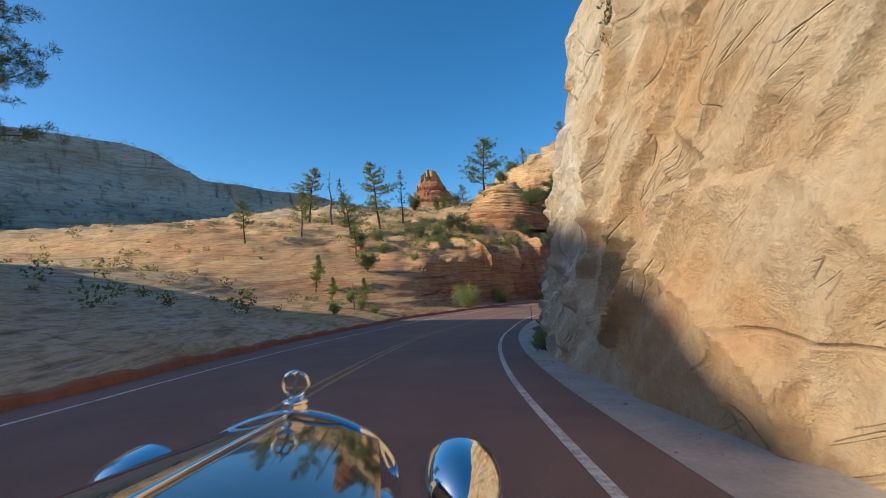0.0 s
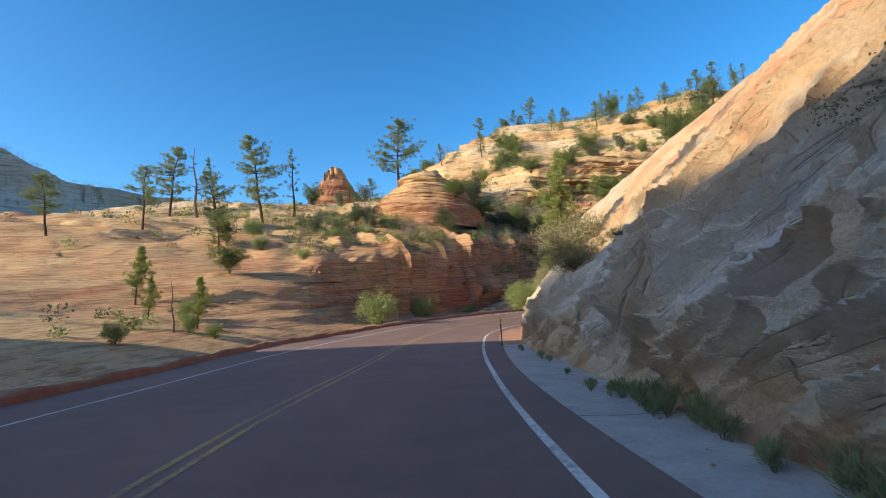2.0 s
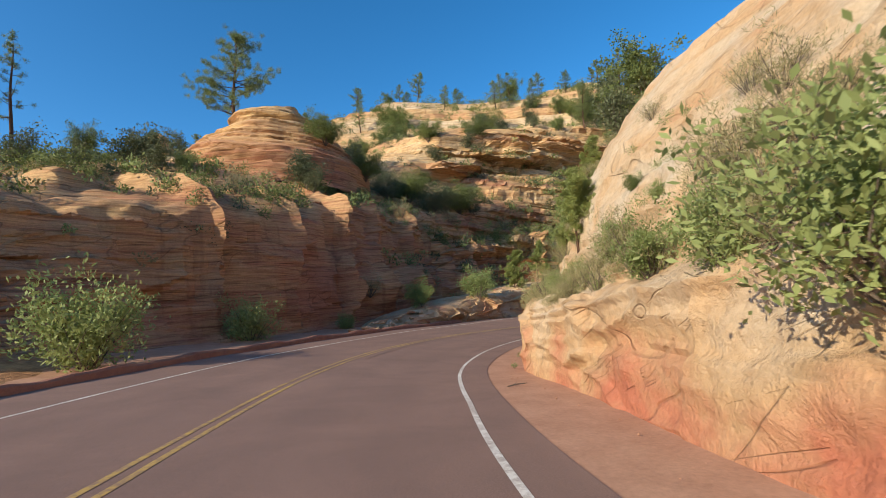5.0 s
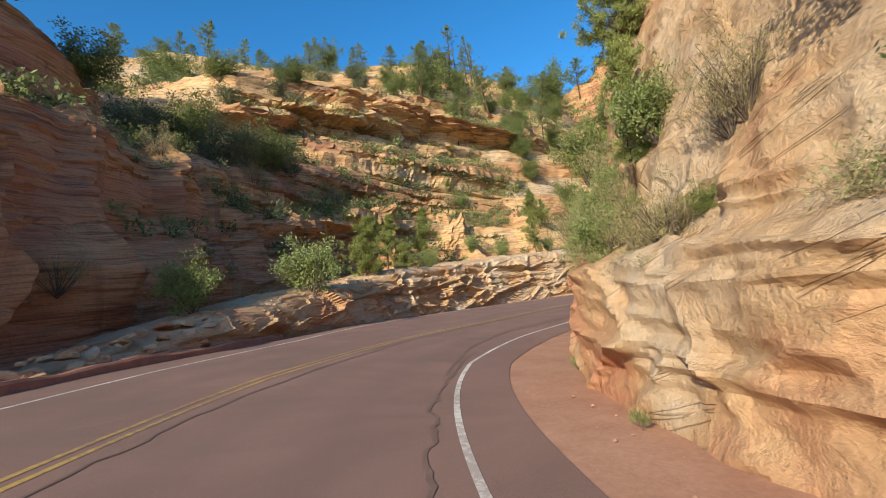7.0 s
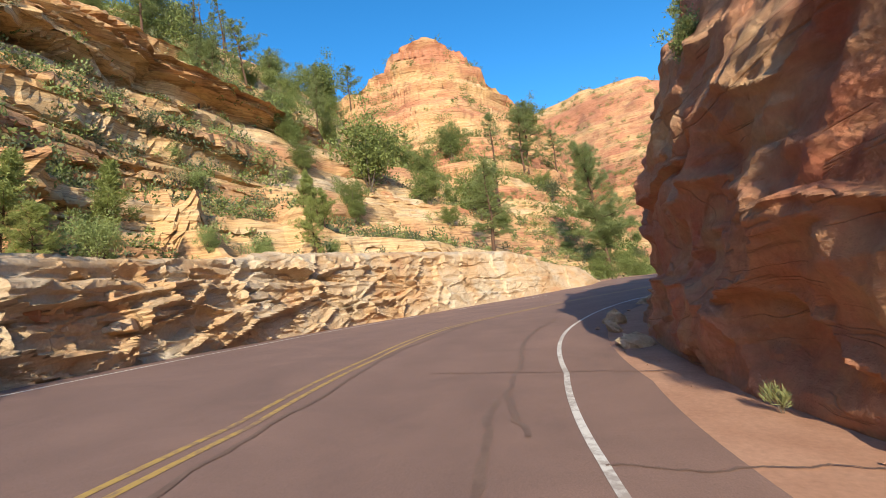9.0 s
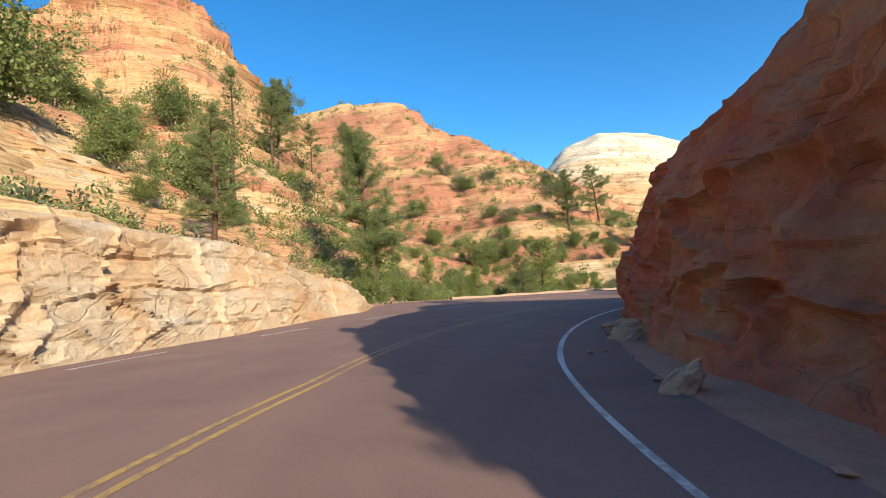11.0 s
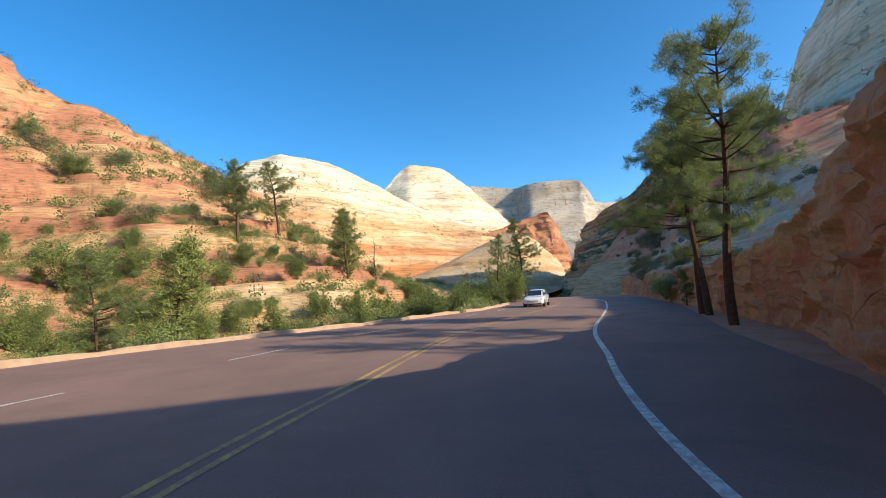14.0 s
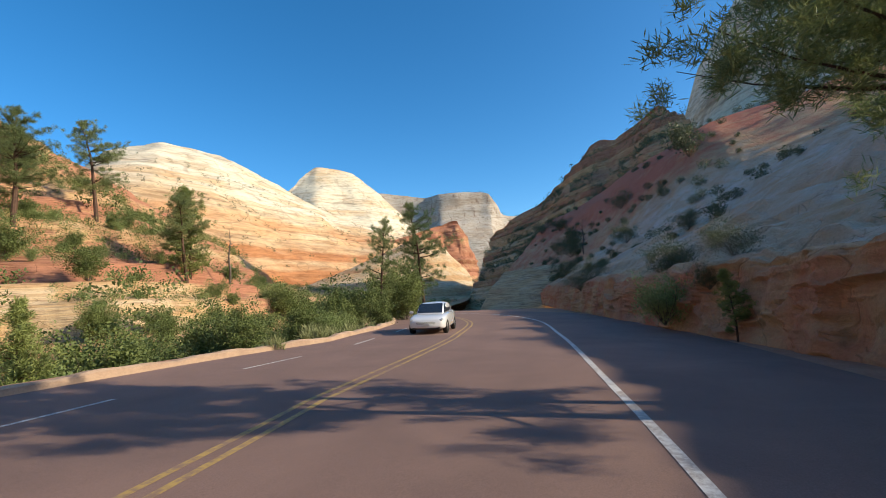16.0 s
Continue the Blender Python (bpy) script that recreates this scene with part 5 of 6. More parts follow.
for x, y, h in ((3.2, 73.5, 3.6), (9.6, 83.5, 2.8), (-11, 48, 1.2), (-9.5, 54, 1.3), (-11.9, 88.3, 2.0), (24.4, 91.2, 2.4), (31.0, 92.3, 3.0), (5.9, 93.8, 1.7), (43.8, 95.4, 1.5), (58.6, 102.9, 1.8), (62.3, 101.6, 2.0), (68, 99, 1.8), (123, 58.5, 2.4), (103, 37, 2.6), (101, 40, 2.4),
                (99.5, 27, 1.8), (100.5, 24, 1.6), (131, 30, 2.5), (17, 89, 1.4), (-12, 62, 1.6), (98, 44, 2)):
    plant("sage", x, y, h, group="roadside bushes")
for x, y, h in ((25.4, 128, 3.6), (28.2, 108.6, 3.6), (33.6, 107, 3.6), (25.5, 122, 3.9), (30.7, 117, 3.1), (34, 112, 3.7), (42, 112, 2.7), (41, 110, 3.2), (36, 108, 3.2), (66, 114, 2), (197, 34, 4.8), (189, 31, 4.6), (188, 23, 3.9), (161, 30, 4.4),
                (174, 10, 5.0), (81.6, 24, 1.5), (79.8, 29, 1.3), (88, 5, 1.8), (97, -40, 3.4), (95, -20, 2.4), (88, -40, 3.0), (86, -14, 2.4), (80, 4, 1.8)):
    plant("dark", x, y, h, group="dark shrubs")
for x, y, h in ((11.2, 40.5, 1.6), (17.6, 63.6, .8), (16.8, 61.6, .8), (35.6, 106.4, 2.2), (9.6, 90.3, 2.2), (24, 70.6, .9), (22.6, 68.8, .8), (31, 74, .9), (66.7, 111.7, 2.0), (56.8, 113.3, 1.7), (19.2, 65.2, .8), (26.5, 71.4, .9), (29, 73.4, 1.0),
                (33.4, 75, .9), (20, 92, 1.8), (27, 101, 2), (47, 111, 2), (53, 113, 1.8)):
    plant("dry", x, y, h, group="dry brush")
# the trees and shrubs that stand out on the slopes
STANDING = {
    "pine": ((164.1, 133.7, 13.5), (163.1, 140.5, 15.0), (145.8, 84.9, 16.0), (158.6, 77.1, 12.0), (153.6, 17.1, 11.3), (-17.6, 93.6, 9.1)),
    "great": ((105.4, 73.4, 21.0),),
    "full": ((139.0, 4.6, 12.0), (119.0, 44.7, 12.0)),
    "thin": ((116.3, 88.9, 19.0), (104.9, 139.3, 15.0)),
    "young": ((71.0, 101.1, 4.8), (-9.6, 56.3, 3.4), (12.7, 49.0, 3.2), (18.0, 63.0, 2.6)),
    "juniper": ((82.6, 116.9, 3.0), (136.9, 79.7, 5.9), (182.8, 5.5, 5.2), (102.0, 140.0, 9.0)),
    "oak": ((136.8, 107.2, 4.3), (100.4, 95.1, 3.5), (112.9, 88.5, 3.6), (127.2, 56.9, 4.1), (185.8, 31.6, 6.0), (181.9, 48.0, 5.9), (90.1, 113.6, 4.8), (84.2, 108.9, 3.6), (85.5, 103.6, 3.0), (143.3, 81.1, 5.1),
            (151.0, 41.6, 7.3), (124.4, 57.7, 3.0), (129.6, 47.4, 3.6), (100.2, 74.8, 3.5), (98.9, 70.4, 3.2), (102.3, 36.9, 4.0), (144.1, 22.1, 4.5), (168.7, 47.6, 5.3), (206.5, 33.9, 4.9), (132.0, -4.6, 5.2),
            (105.9, 29.3, 3.4), (103.0, 26.5, 2.2), (134.8, 19.4, 3.8), (124.1, 24.1, 2.6), (122.7, 20.5, 2.8), (-11.7, 74.3, 3.4)),
    "sage": ((68.2, 111.0, 2.1), (68.2, 113.2, 1.7), (97.3, 67.9, 1.9), (100.4, 44.6, .9), (102.2, 42.7, 1.1), (82.3, 27.3, 1.8), (-7.8, 53.3, .9), (-10.1, 83.1, 1.9), (-4.8, 79.8, 1.3), (12.2, 52.9, 2.0)),
    "dark": ((79.4, 109.1, 2.2), (88.9, 5.2, 1.6), (80.7, 29.0, 1.0), (82.2, 23.7, 1.1), (104.1, -62.9, 2.7), (105.0, -73.5, 3.7), (111.3, -81.4, 3.2)),
    "grey": ((9.9, 39.8, 2.0), (11.2, 41.8, 1.8)),
}
for kind, spots in STANDING.items():
    for x, y, h in spots:
        plant(kind, x, y, h, group="trees and shrubs on the slopes", fat=1.15)
for kind, x, y, z, h in (("dark", 7.4, 25.9, 2.0, 1.1), ("dark", 9.7, 36.1, 1.7, .8), ("grey", 6.6, 22.4, 3.8, 1.2), ("grey", 6.9, 23.6, 4.4, 1.3), ("young", 26.0, 72.7, .4, 2.7), ("grey", 34.0, 77.3, -1.4, .8),
                         ("sage", 35.5, 77.6, -2.2, .7), ("dry", 33.4, 76.8, -2.8, .6), ("sage", 42.1, 77.4, 2.2, 1.2), ("juniper", 4.4, 10.6, 6.4, 1.6)):
    plant(kind, x, y, h, z, group="plants on the cut")
for x, y, h in ((19.1, 102.1, 3.6), (48.7, 161.5, 5.0), (1.6, 95.8, 3.0), (4.3, 93.8, 2.5), (7.5, 85.0, 2.2), (-1.1, 92.1, 2.4), (16.0, 97.1, 3.2), (42.3, 125.1, 4.2), (50.9, 123.4, 4.2), (70.2, 149.7, 6.0),
                (31.5, 109.4, 4.0), (38.4, 108.6, 4.4), (24.0, 104.1, 3.8)):
    plant("juniper" if h < 3.5 else "oak", x, y, h, group="oaks and junipers over the red cliff", fat=1.3)


def spots_on(p, weight, count, rng):
    flat = p.reshape(-1, 3)
    w = np.clip(weight.reshape(-1), 0, None)
    cell = np.linalg.norm(np.cross(np.gradient(p, axis=0), np.gradient(p, axis=1)), axis=-1).reshape(-1)
    w = w * cell ** 0.75
    return flat[rng.choice(len(flat), count, replace=False, p=w / w.sum())]


def grow(kind, p, weight, count, low, high, group, seed):
    """Scatters single plants over a slope."""
    r_ = np.random.RandomState(seed)
    for q in spots_on(p, weight, count, r_):
        plant(kind, q[0], q[1], r_.uniform(low, high), q[2] - 0.1, group)


crest0 = RIDGES[0]
front0 = ((np.arange(crest0.shape[1]) > crest0.shape[1] * 0.48) & (np.arange(crest0.shape[1]) < crest0.shape[1] * 0.86))[None] * (crest0[..., 0] > 20)
grow("oak", crest0, front0, 22, 4, 8, "oaks on the slopes", 101)
grow("pine", crest0, front0, 16, 6, 10, "pines on the hills", 102)
saddle = (LS > 112) * (LS < 152) * (ldh[..., 0] > 40) * (ldh[..., 0] < 110)
grow("oak", lp, saddle, 22, 4, 9, "oaks on the slopes", 103)
grow("pine", lp, saddle, 10, 7, 12, "pines on the hills", 104)
top0 = (LS > 84) * (LS < 130) * (ldh[..., 0] > 46) * (ldh[..., 0] < 75)
grow("juniper", lp, top0, 16, 2.5, 5, "junipers", 105)
grow("oak", lp, top0, 12, 3, 5.5, "oaks on the slopes", 106)
vale = (LS > 156) * (LS < 300) * (ldh[..., 0] > 15) * (ldh[..., 0] < 62)
grow("oak", lp, vale, 26, 2.2, 5, "oaks on the slopes", 107)
grow("young", lp, vale, 5, 3, 6, "young pines", 108)
grow("sage", lp, vale * (ldh[..., 0] < 36), 22, 1.2, 2.6, "roadside bushes", 109)
verge = (LS > 146) * (LS < 215) * (ldh[..., 0] > np.where(LS < 160, 16.0, 12.5)) * (ldh[..., 0] < 30)
grow("sage", lp, verge, 46, 0.9, 2.2, "roadside bushes", 111)
grow("oak", lp, verge * (ldh[..., 0] > 15), 26, 1.3, 3.0, "oaks by the road", 112)
grow("dark", lp, verge, 12, 0.8, 1.6, "dark shrubs", 113)
slope_ = (LS > 140) * (LS < 215) * (ldh[..., 0] > 30) * (ldh[..., 0] < 80)
grow("oak", lp, slope_, 40, 1.6, 3.8, "oaks on the slopes", 114)
grow("dark", lp, slope_, 24, 1.2, 2.6, "dark shrubs", 115)
lower = (LS > 172) * (LS < 255) * (ldh[..., 0] > 12.5) * (ldh[..., 0] < 48)
grow("sage", lp, lower, 40, 1.0, 2.2, "roadside bushes", 117)
grow("oak", lp, lower * (ldh[..., 0] > 16), 44, 1.4, 3.2, "oaks by the road", 118)
flank = RIDGES[2]
near_flank = (flank[..., 2] < 17) * (flank[..., 0] < 172) * (flank[..., 0] > 104) * (flank[..., 1] > -40) * (flank[..., 1] < 75) * (flank[..., 2] > -9) * np.clip(0.3 + 1.3 * fbm(flank, 9.0, 2), 0.05, 1)
grow("oak", flank, near_flank, 46, 1.6, 3.6, "oaks on the slopes", 119)
grow("sage", flank, near_flank, 34, 1.0, 2.0, "roadside bushes", 120)
rk_ = np.random.RandomState(116)
for k in range(26):
    p = at_road(np.array([rk_.uniform(176.5, 188)]), np.array([rk_.uniform(8.7, 10.4)]))[0]
    plant("grass", p[0], p[1], rk_.uniform(0.5, 1.0), group="grass tufts")
for kind, s, d, h in (("bushy", 85.0, -5.6, 2.6), ("bushy", 79.0, -6.4, 1.8), ("sage", 76.0, -5.2, 1.4), ("sage", 81.5, -5.0, 1.3), ("juniper", 88.5, -7.4, 3.0), ("sage", 72.5, -5.4, 1.3), ("juniper", 74.5, -8.0, 2.8), ("dry", 83.5, -5.0, .6), ("oak", 80.5, -9.5, 3.6), ("young", 76.5, -6.8, 2.2), ("dry", 70.0, -5.2, .6), ("juniper", 92.0, -6.6, 2.2), ("sage", 90.5, -5.6, 1.1)):
    p = at_road(np.array([s]), np.array([d]))[0]
    plant(kind, p[0], p[1], h, group="plants on the cut")
upw = np.abs(normals(wp, -1)[..., 2])
shelf = (WS > 54) * (WS < 93) * (wdh[..., 1] > 2.3) * (wdh[..., 1] < 9) * np.clip((upw - 0.15) * 2, 0.05, 1) * np.clip(0.25 + 1.5 * fbm(wp, 4.0, 2, 2.2), 0.02, 1)
low_shelf = shelf * (wdh[..., 1] < 4.5)
grow("dry", wp, low_shelf, 34, 0.5, 1.2, "plants on the cut", 201)
grow("dry", wp, shelf, 20, 0.6, 1.4, "plants on the cut", 202)
grow("sage", wp, low_shelf, 16, 0.5, 1.2, "plants on the cut", 203)
grow("oak", wp, shelf, 8, 0.5, 0.9, "plants on the cut", 204)
grow("young", wp, shelf * (wdh[..., 1] > 3.0), 3, 0.8, 1.5, "plants on the cut", 205)
grow("bushy", wp, shelf * (wdh[..., 1] > 5.0), 2, 1.2, 1.9, "plants on the cut", 206)
grow("pine", hp, inside * (hx > 52) * (hx < 66) * (hy > 44) * (hy < 62) * (dd > 14), 4, 7, 9, "pines on the hills", 207)
rg = np.random.RandomState(3)
for k in range(44):
    s = rg.choice([rg.uniform(17, 44), rg.uniform(60, 96), rg.uniform(84, 98)])
    d = -keyed(s, (0, 3.3), (16, 2.9), (22, 3.4), (40, 3.7), (45, 3.0), (60, 3.5), (69, 2.8), (82, 3.0), (89, 4.5), (98, 4.3)) + rg.uniform(-0.1, 0.35)
    p = at_road(np.array([s]), np.array([d]))[0]
    plant("grass", p[0], p[1], rg.uniform(0.12, 0.36), p[2], group="grass tufts")
for k in range(34):
    s = rg.uniform(18, 31)
    p = at_road(np.array([s]), np.array([-keyed(s, (18, 3.1), (21, 3.4), (28, 3.7), (31, 3.8)) + rg.uniform(-0.15, 0.2)]))[0]
    plant("grass", p[0], p[1], rg.uniform(0.2, 0.48), p[2], group="grass tufts")
for models in KINDS.values():
    for model in models:
        for o in (*model.children_recursive, model):
            bpy.data.objects.remove(o)


# scrub on the hills and woods on the far rims, too many to count
def scrub(name, spots, sizes, leaf, label, per=46, blade=0.38, seed=2, thin=0.17):
    per, blade = (int(per * 1.25), blade * 0.7) if per < 60 else (int(per * 1.6), blade * 0.6)
    rng = np.random.RandomState(seed)
    n = len(spots)
    off = rng.normal(size=(n, per, 3))
    off /= np.linalg.norm(off, axis=-1, keepdims=True)
    off = off * rng.uniform(0.3, 1.0, (n, per, 1)) * np.array([0.62, 0.62, 0.55]) + np.array([0, 0, 0.35])
    c = spots[:, None] + off * sizes[:, None, None]
    v = blades(rng, c.reshape(-1, 3), off.reshape(-1, 3), 1.0, 1.5 * thin, 0.6).reshape(n, per, 4, 3)
    root = c[:, :, None]
    v = root + (v - root) * (blade * sizes ** 0.5)[:, None, None, None]
    return tagged(tri_mesh(name, v.reshape(-1, 3), leaf, 4), label, "scrub", kind="stuff")


rng = np.random.RandomState(17)
up = np.abs(normals(lp, 1)[..., 2])
clump = np.clip(0.25 + fbm(lp, 14.0, 3), 0.02, 1)
keep = np.clip((up - 0.45) * 3, 0, 1) * clump * (ldh[..., 0] > 17) * (LS > 24) * (ldh[..., 0] < 150)
keep = keep * np.exp(-ldh[..., 0] / 70) * (LS < 300) * np.where(LS < 150, 3.0, 1.0) * np.where((LS > 98) & (LS < 152), 3.0, np.where((LS > 76) & (LS < 150), 1.6, 0.7)) * np.where(LS > 150, 1.8, 1) * np.where((LS < 70) & (ldh[..., 0] < 45), 0.18, 1)
a = spots_on(lp, keep, 4300, rng)
scrub("hill_scrub", a[:1300], rng.uniform(.5, 1.7, 1300), M_DARK, "dark scrub dotted over the ledges", seed=4)
scrub("hill_scrub", a[1300:2300], rng.uniform(.4, 1.2, 1000), M_DRY, "dry grey brush dotted over the ledges", seed=5)
scrub("hill_scrub", a[2300:3300], rng.uniform(.5, 1.6, 1000), M_SAGE, "light green scrub dotted over the ledges", seed=6)
rim = (LS > 74) * (LS < 108) * (ldh[..., 1] > 8.5) * (ldh[..., 1] < 19) * np.clip((up - 0.3) * 3, 0, 1) * np.clip(0.3 + fbm(lp, 5.0, 2, 1.5), 0.02, 1)
r_ = spots_on(lp, rim, 340, rng)
scrub("rim_scrub", r_[:190], rng.uniform(.8, 2.1, 190), M_OAK, "dark green scrub oak along the cliff's rim", 110, 0.26, seed=51)
scrub("rim_scrub", r_[190:300], rng.uniform(.5, 1.3, 110), M_DRY, "grey dry brush along the cliff's rim", 90, 0.3, seed=52, thin=0.06)
scrub("rim_scrub", r_[300:], rng.uniform(.5, 1.4, 40), M_SAGE, "light green brush along the cliff's rim", 90, 0.24, seed=53)
scrub("hill_scrub", a[3300:], rng.uniform(.7, 2.0, 1000), M_OAK, "dark green scrub oak dotted over the slopes", seed=9)
valley = (LS > 146) & (LS < 330) & (ldh[..., 0] > 12.5) & (ldh[..., 0] < 80)
b = spots_on(lp, valley * np.where(ldh[..., 0] < 24, 0.8, 3.4) * np.clip(0.1 + 1.4 * fbm(lp, 7.0, 2), 0.12, 1), 3300, rng)
scrub("valley_scrub", b[:900], rng.uniform(.9, 2.6, 900), M_OAK, "thick green scrub in the valley beside the road", 90, 0.26, seed=7)
scrub("valley_scrub", b[900:], rng.uniform(.6, 1.8, 2400), M_SAGE, "pale green bushes in the valley beside the road", 66, 0.24, seed=8)
c = spots_on(flank, near_flank, 1300, rng)
scrub("flank_scrub", c[:700], rng.uniform(.6, 1.9, 700), M_SAGE, "pale green bushes over the lower slope", 66, 0.24, seed=71)
scrub("flank_scrub", c[700:], rng.uniform(.8, 2.2, 600), M_OAK, "green scrub oak over the lower slope", 80, 0.26, seed=72)
upper_flank = (flank[..., 2] > 10) * (flank[..., 2] < 70) * np.clip(0.05 + 1.6 * fbm(flank, 13.0, 3, 1.7), 0.02, 1)
c = spots_on(flank, upper_flank, 800, rng)
scrub("flank_scrub", c, rng.uniform(1.0, 2.8, 800), M_OAK, "green scrub oak over the banded slope", 80, 0.3, seed=73)
for k, p in enumerate(RIDGES[:4]):
    upr = np.abs(normals(p, -1)[..., 2])
    c = spots_on(p, (np.arange(p.shape[1]) < p.shape[1] * 0.85)[None] * np.clip((upr - 0.2) * 2, 0, 1) * np.clip(0.2 + fbm(p, 18.0, 3), 0.02, 1), 1100, rng)
    scrub("ridge_scrub", c, rng.uniform(.8, 3.0, 1100), M_DARK if k == 3 else M_OAK, "green scrub and small trees on the ridge", 40, 0.44, 20 + k)
upw = np.abs(normals(wp, -1)[..., 2])
c = spots_on(wp, np.clip((upw - 0.35) * 2, 0, 1) * (wdh[..., 0] > 8.5) * (WS > 150) * (WS < 330) * (wp[..., 1] < 6) * np.clip(0.3 + fbm(wp, 5.0, 2, 2.0), 0.03, 1), 420, rng)
scrub("slope_scrub", c, rng.uniform(.6, 1.6, 420), M_DARK, "dark shrubs on the shaded slickrock slope", 220, 0.24, seed=31, thin=0.17)
c = spots_on(wp, np.clip((upw - 0.25) * 2, 0, 1) * (wdh[..., 1] > 2.0) * (wdh[..., 1] < 3.2) * (WS > 62) * (WS < 84) * np.clip(fbm(wp, 1.6, 2) + 0.02, 0, 1), 90, rng)
scrub("ledge_brush", c, rng.uniform(.2, .6, 90), M_DRY, "dry grass and brush on the cut's ledges", 110, 0.24, seed=32, thin=0.04)
c = spots_on(wp, np.clip((upw - 0.6) * 3, 0, 1) * (wdh[..., 1] > 2.0) * (wdh[..., 1] < 7) * (WS > 62) * (WS < 90) * np.clip(fbm(wp, 3.0, 2, 4.0) + 0.1, 0, 1), 45, rng)
scrub("ledge_brush", c, rng.uniform(.2, .5, 45), M_SAGE, "green brush on the cut's ledges", 110, 0.16, seed=33, thin=0.1)
for k, (p, count, size) in enumerate(((RIDGES[4], 520, 2.4), (RIDGES[5], 200, 4.5), (RIDGES[6], 700, 9.0), (RIDGES[10], 1500, 4.5), (RIDGES[7], 60, 2.0), (RIDGES[8], 80, 2.0), (RIDGES[9], 90, 2.5))):
    upr = np.abs(normals(p, -1)[..., 2])
    c = spots_on(p, (np.arange(p.shape[1]) < p.shape[1] * 0.86)[None] * np.clip((upr - 0.3) * 3, 0, 1) ** 2 * np.clip(0.15 + fbm(p, 60.0, 3), 0.01, 1), count, rng)
    scrub("far_scrub", c, size * rng.uniform(.5, 1.4, count), M_DARK, "dark trees dotted over the far rock", 22, 0.55, 40 + k)
p = RIDGES[10]
c = spots_on(p, (p[..., 2] > 8) * (p[..., 2] < 74) * (np.arange(p.shape[1]) < p.shape[1] * 0.8)[None] * np.clip(0.3 + fbm(p, 40.0, 2, 3.0), 0.02, 1), 1500, rng)
scrub("far_woods", c, rng.uniform(3, 7, 1500), M_DARK, "dark woods at the foot of the far cliffs", 22, 0.55, 61)


# ---- kerbs, cracks, roadside ----
def kerb(name, s0, s1, edge, width, height, material, label):
    s = np.arange(s0, s1, 0.4)
    e = edge(s) + 0.05 * np.sin(s * 0.9)
    rise = height * (1 + 0.18 * np.sin(s * 1.7) + 0.1 * np.sin(s * 4.1))
    cols = [(0.0, -0.1), (0.03, 0.75), (0.10, 1.0), (width * 0.8, 0.95), (width, 0.6), (width + 0.15, -0.3)]
    p = np.stack([at_road(s, e + a, rise * b) for a, b in cols], 1)
    return tagged(grid_mesh(name, p, material), label, "kerb", kind="structure")


kerb("kerb", -58, 92, lambda s: road_left(s) - 0.05, 0.42, 0.26, M_KERB, "low red-brown kerb along the outer edge")
M_KERB_PALE = mottled("pale sandstone kerb", (0.52, 0.36, 0.25), (0.40, 0.27, 0.19), 2.0, relief=0.5)
kerb("kerb", 148, 214, lambda s: road_left(s) - 0.05, 0.4, 0.2, M_KERB_PALE, "pale sandstone kerb along the valley side")


def crack(s, d, width, label, name="crack_seal", material=None, seed=1, wiggle=0.12):
    """A dark sealed crack that wanders over the asphalt through the stations given."""
    rng_ = np.random.RandomState(seed)
    n = 60
    u = np.linspace(0, 1, n)
    ss, dd = np.interp(u, np.linspace(0, 1, len(s)), s), np.interp(u, np.linspace(0, 1, len(d)), d)
    bend = np.convolve(rng_.normal(0, 1, n + 8), np.ones(9) / 9, "valid") * wiggle * 2
    w = width * (0.6 + 0.6 * np.abs(np.convolve(rng_.normal(0, 1, n + 4), np.ones(5) / 5, "valid")))
    along = abs(s[-1] - s[0]) > abs(d[-1] - d[0])
    a = at_road(ss + (0 if along else bend - w / 2), dd + (bend - w / 2 if along else 0), 0.009)
    b = at_road(ss + (0 if along else bend + w / 2), dd + (bend + w / 2 if along else 0), 0.009)
    return tagged(grid_mesh(name, np.stack([a, b], 1), material or M_SEAL), label, "road crack", kind="structure")


for k, (s, d, w) in enumerate((((76, 82, 88), (-.35, -.3, -.25), .08), ((84, 92, 99), (-.2, .1, -.9), .13), ((97, 104, 112), (-.9, -1.2, -.9), .12), ((128, 136, 146), (-.6, -.3, -.9), .10),
                               ((72, 80, 92), (3.6, 3.8, 3.0), .09), ((92, 100, 112), (2.9, 2.1, 2.6), .11))):
    crack(s, d, w, "dark tar-sealed crack along the lane", seed=k)
for k, (s, a, b) in enumerate(((34.5, -4.0, -1.0), (39.4, -4.0, -1.2), (29.0, -4.0, -1.0), (23.2, -4.0, -1.3), (75.5, -3.0, 1.0), (90.6, -4.6, 1.8), (101.0, -4.0, .6), (113.5, -2.2, 2.4), (95.5, -4.0, -1.6))):
    crack((s, s + 0.4), (a, b), 0.05, "thin crack across the pavement", "crack", seed=30 + k, wiggle=0.06)


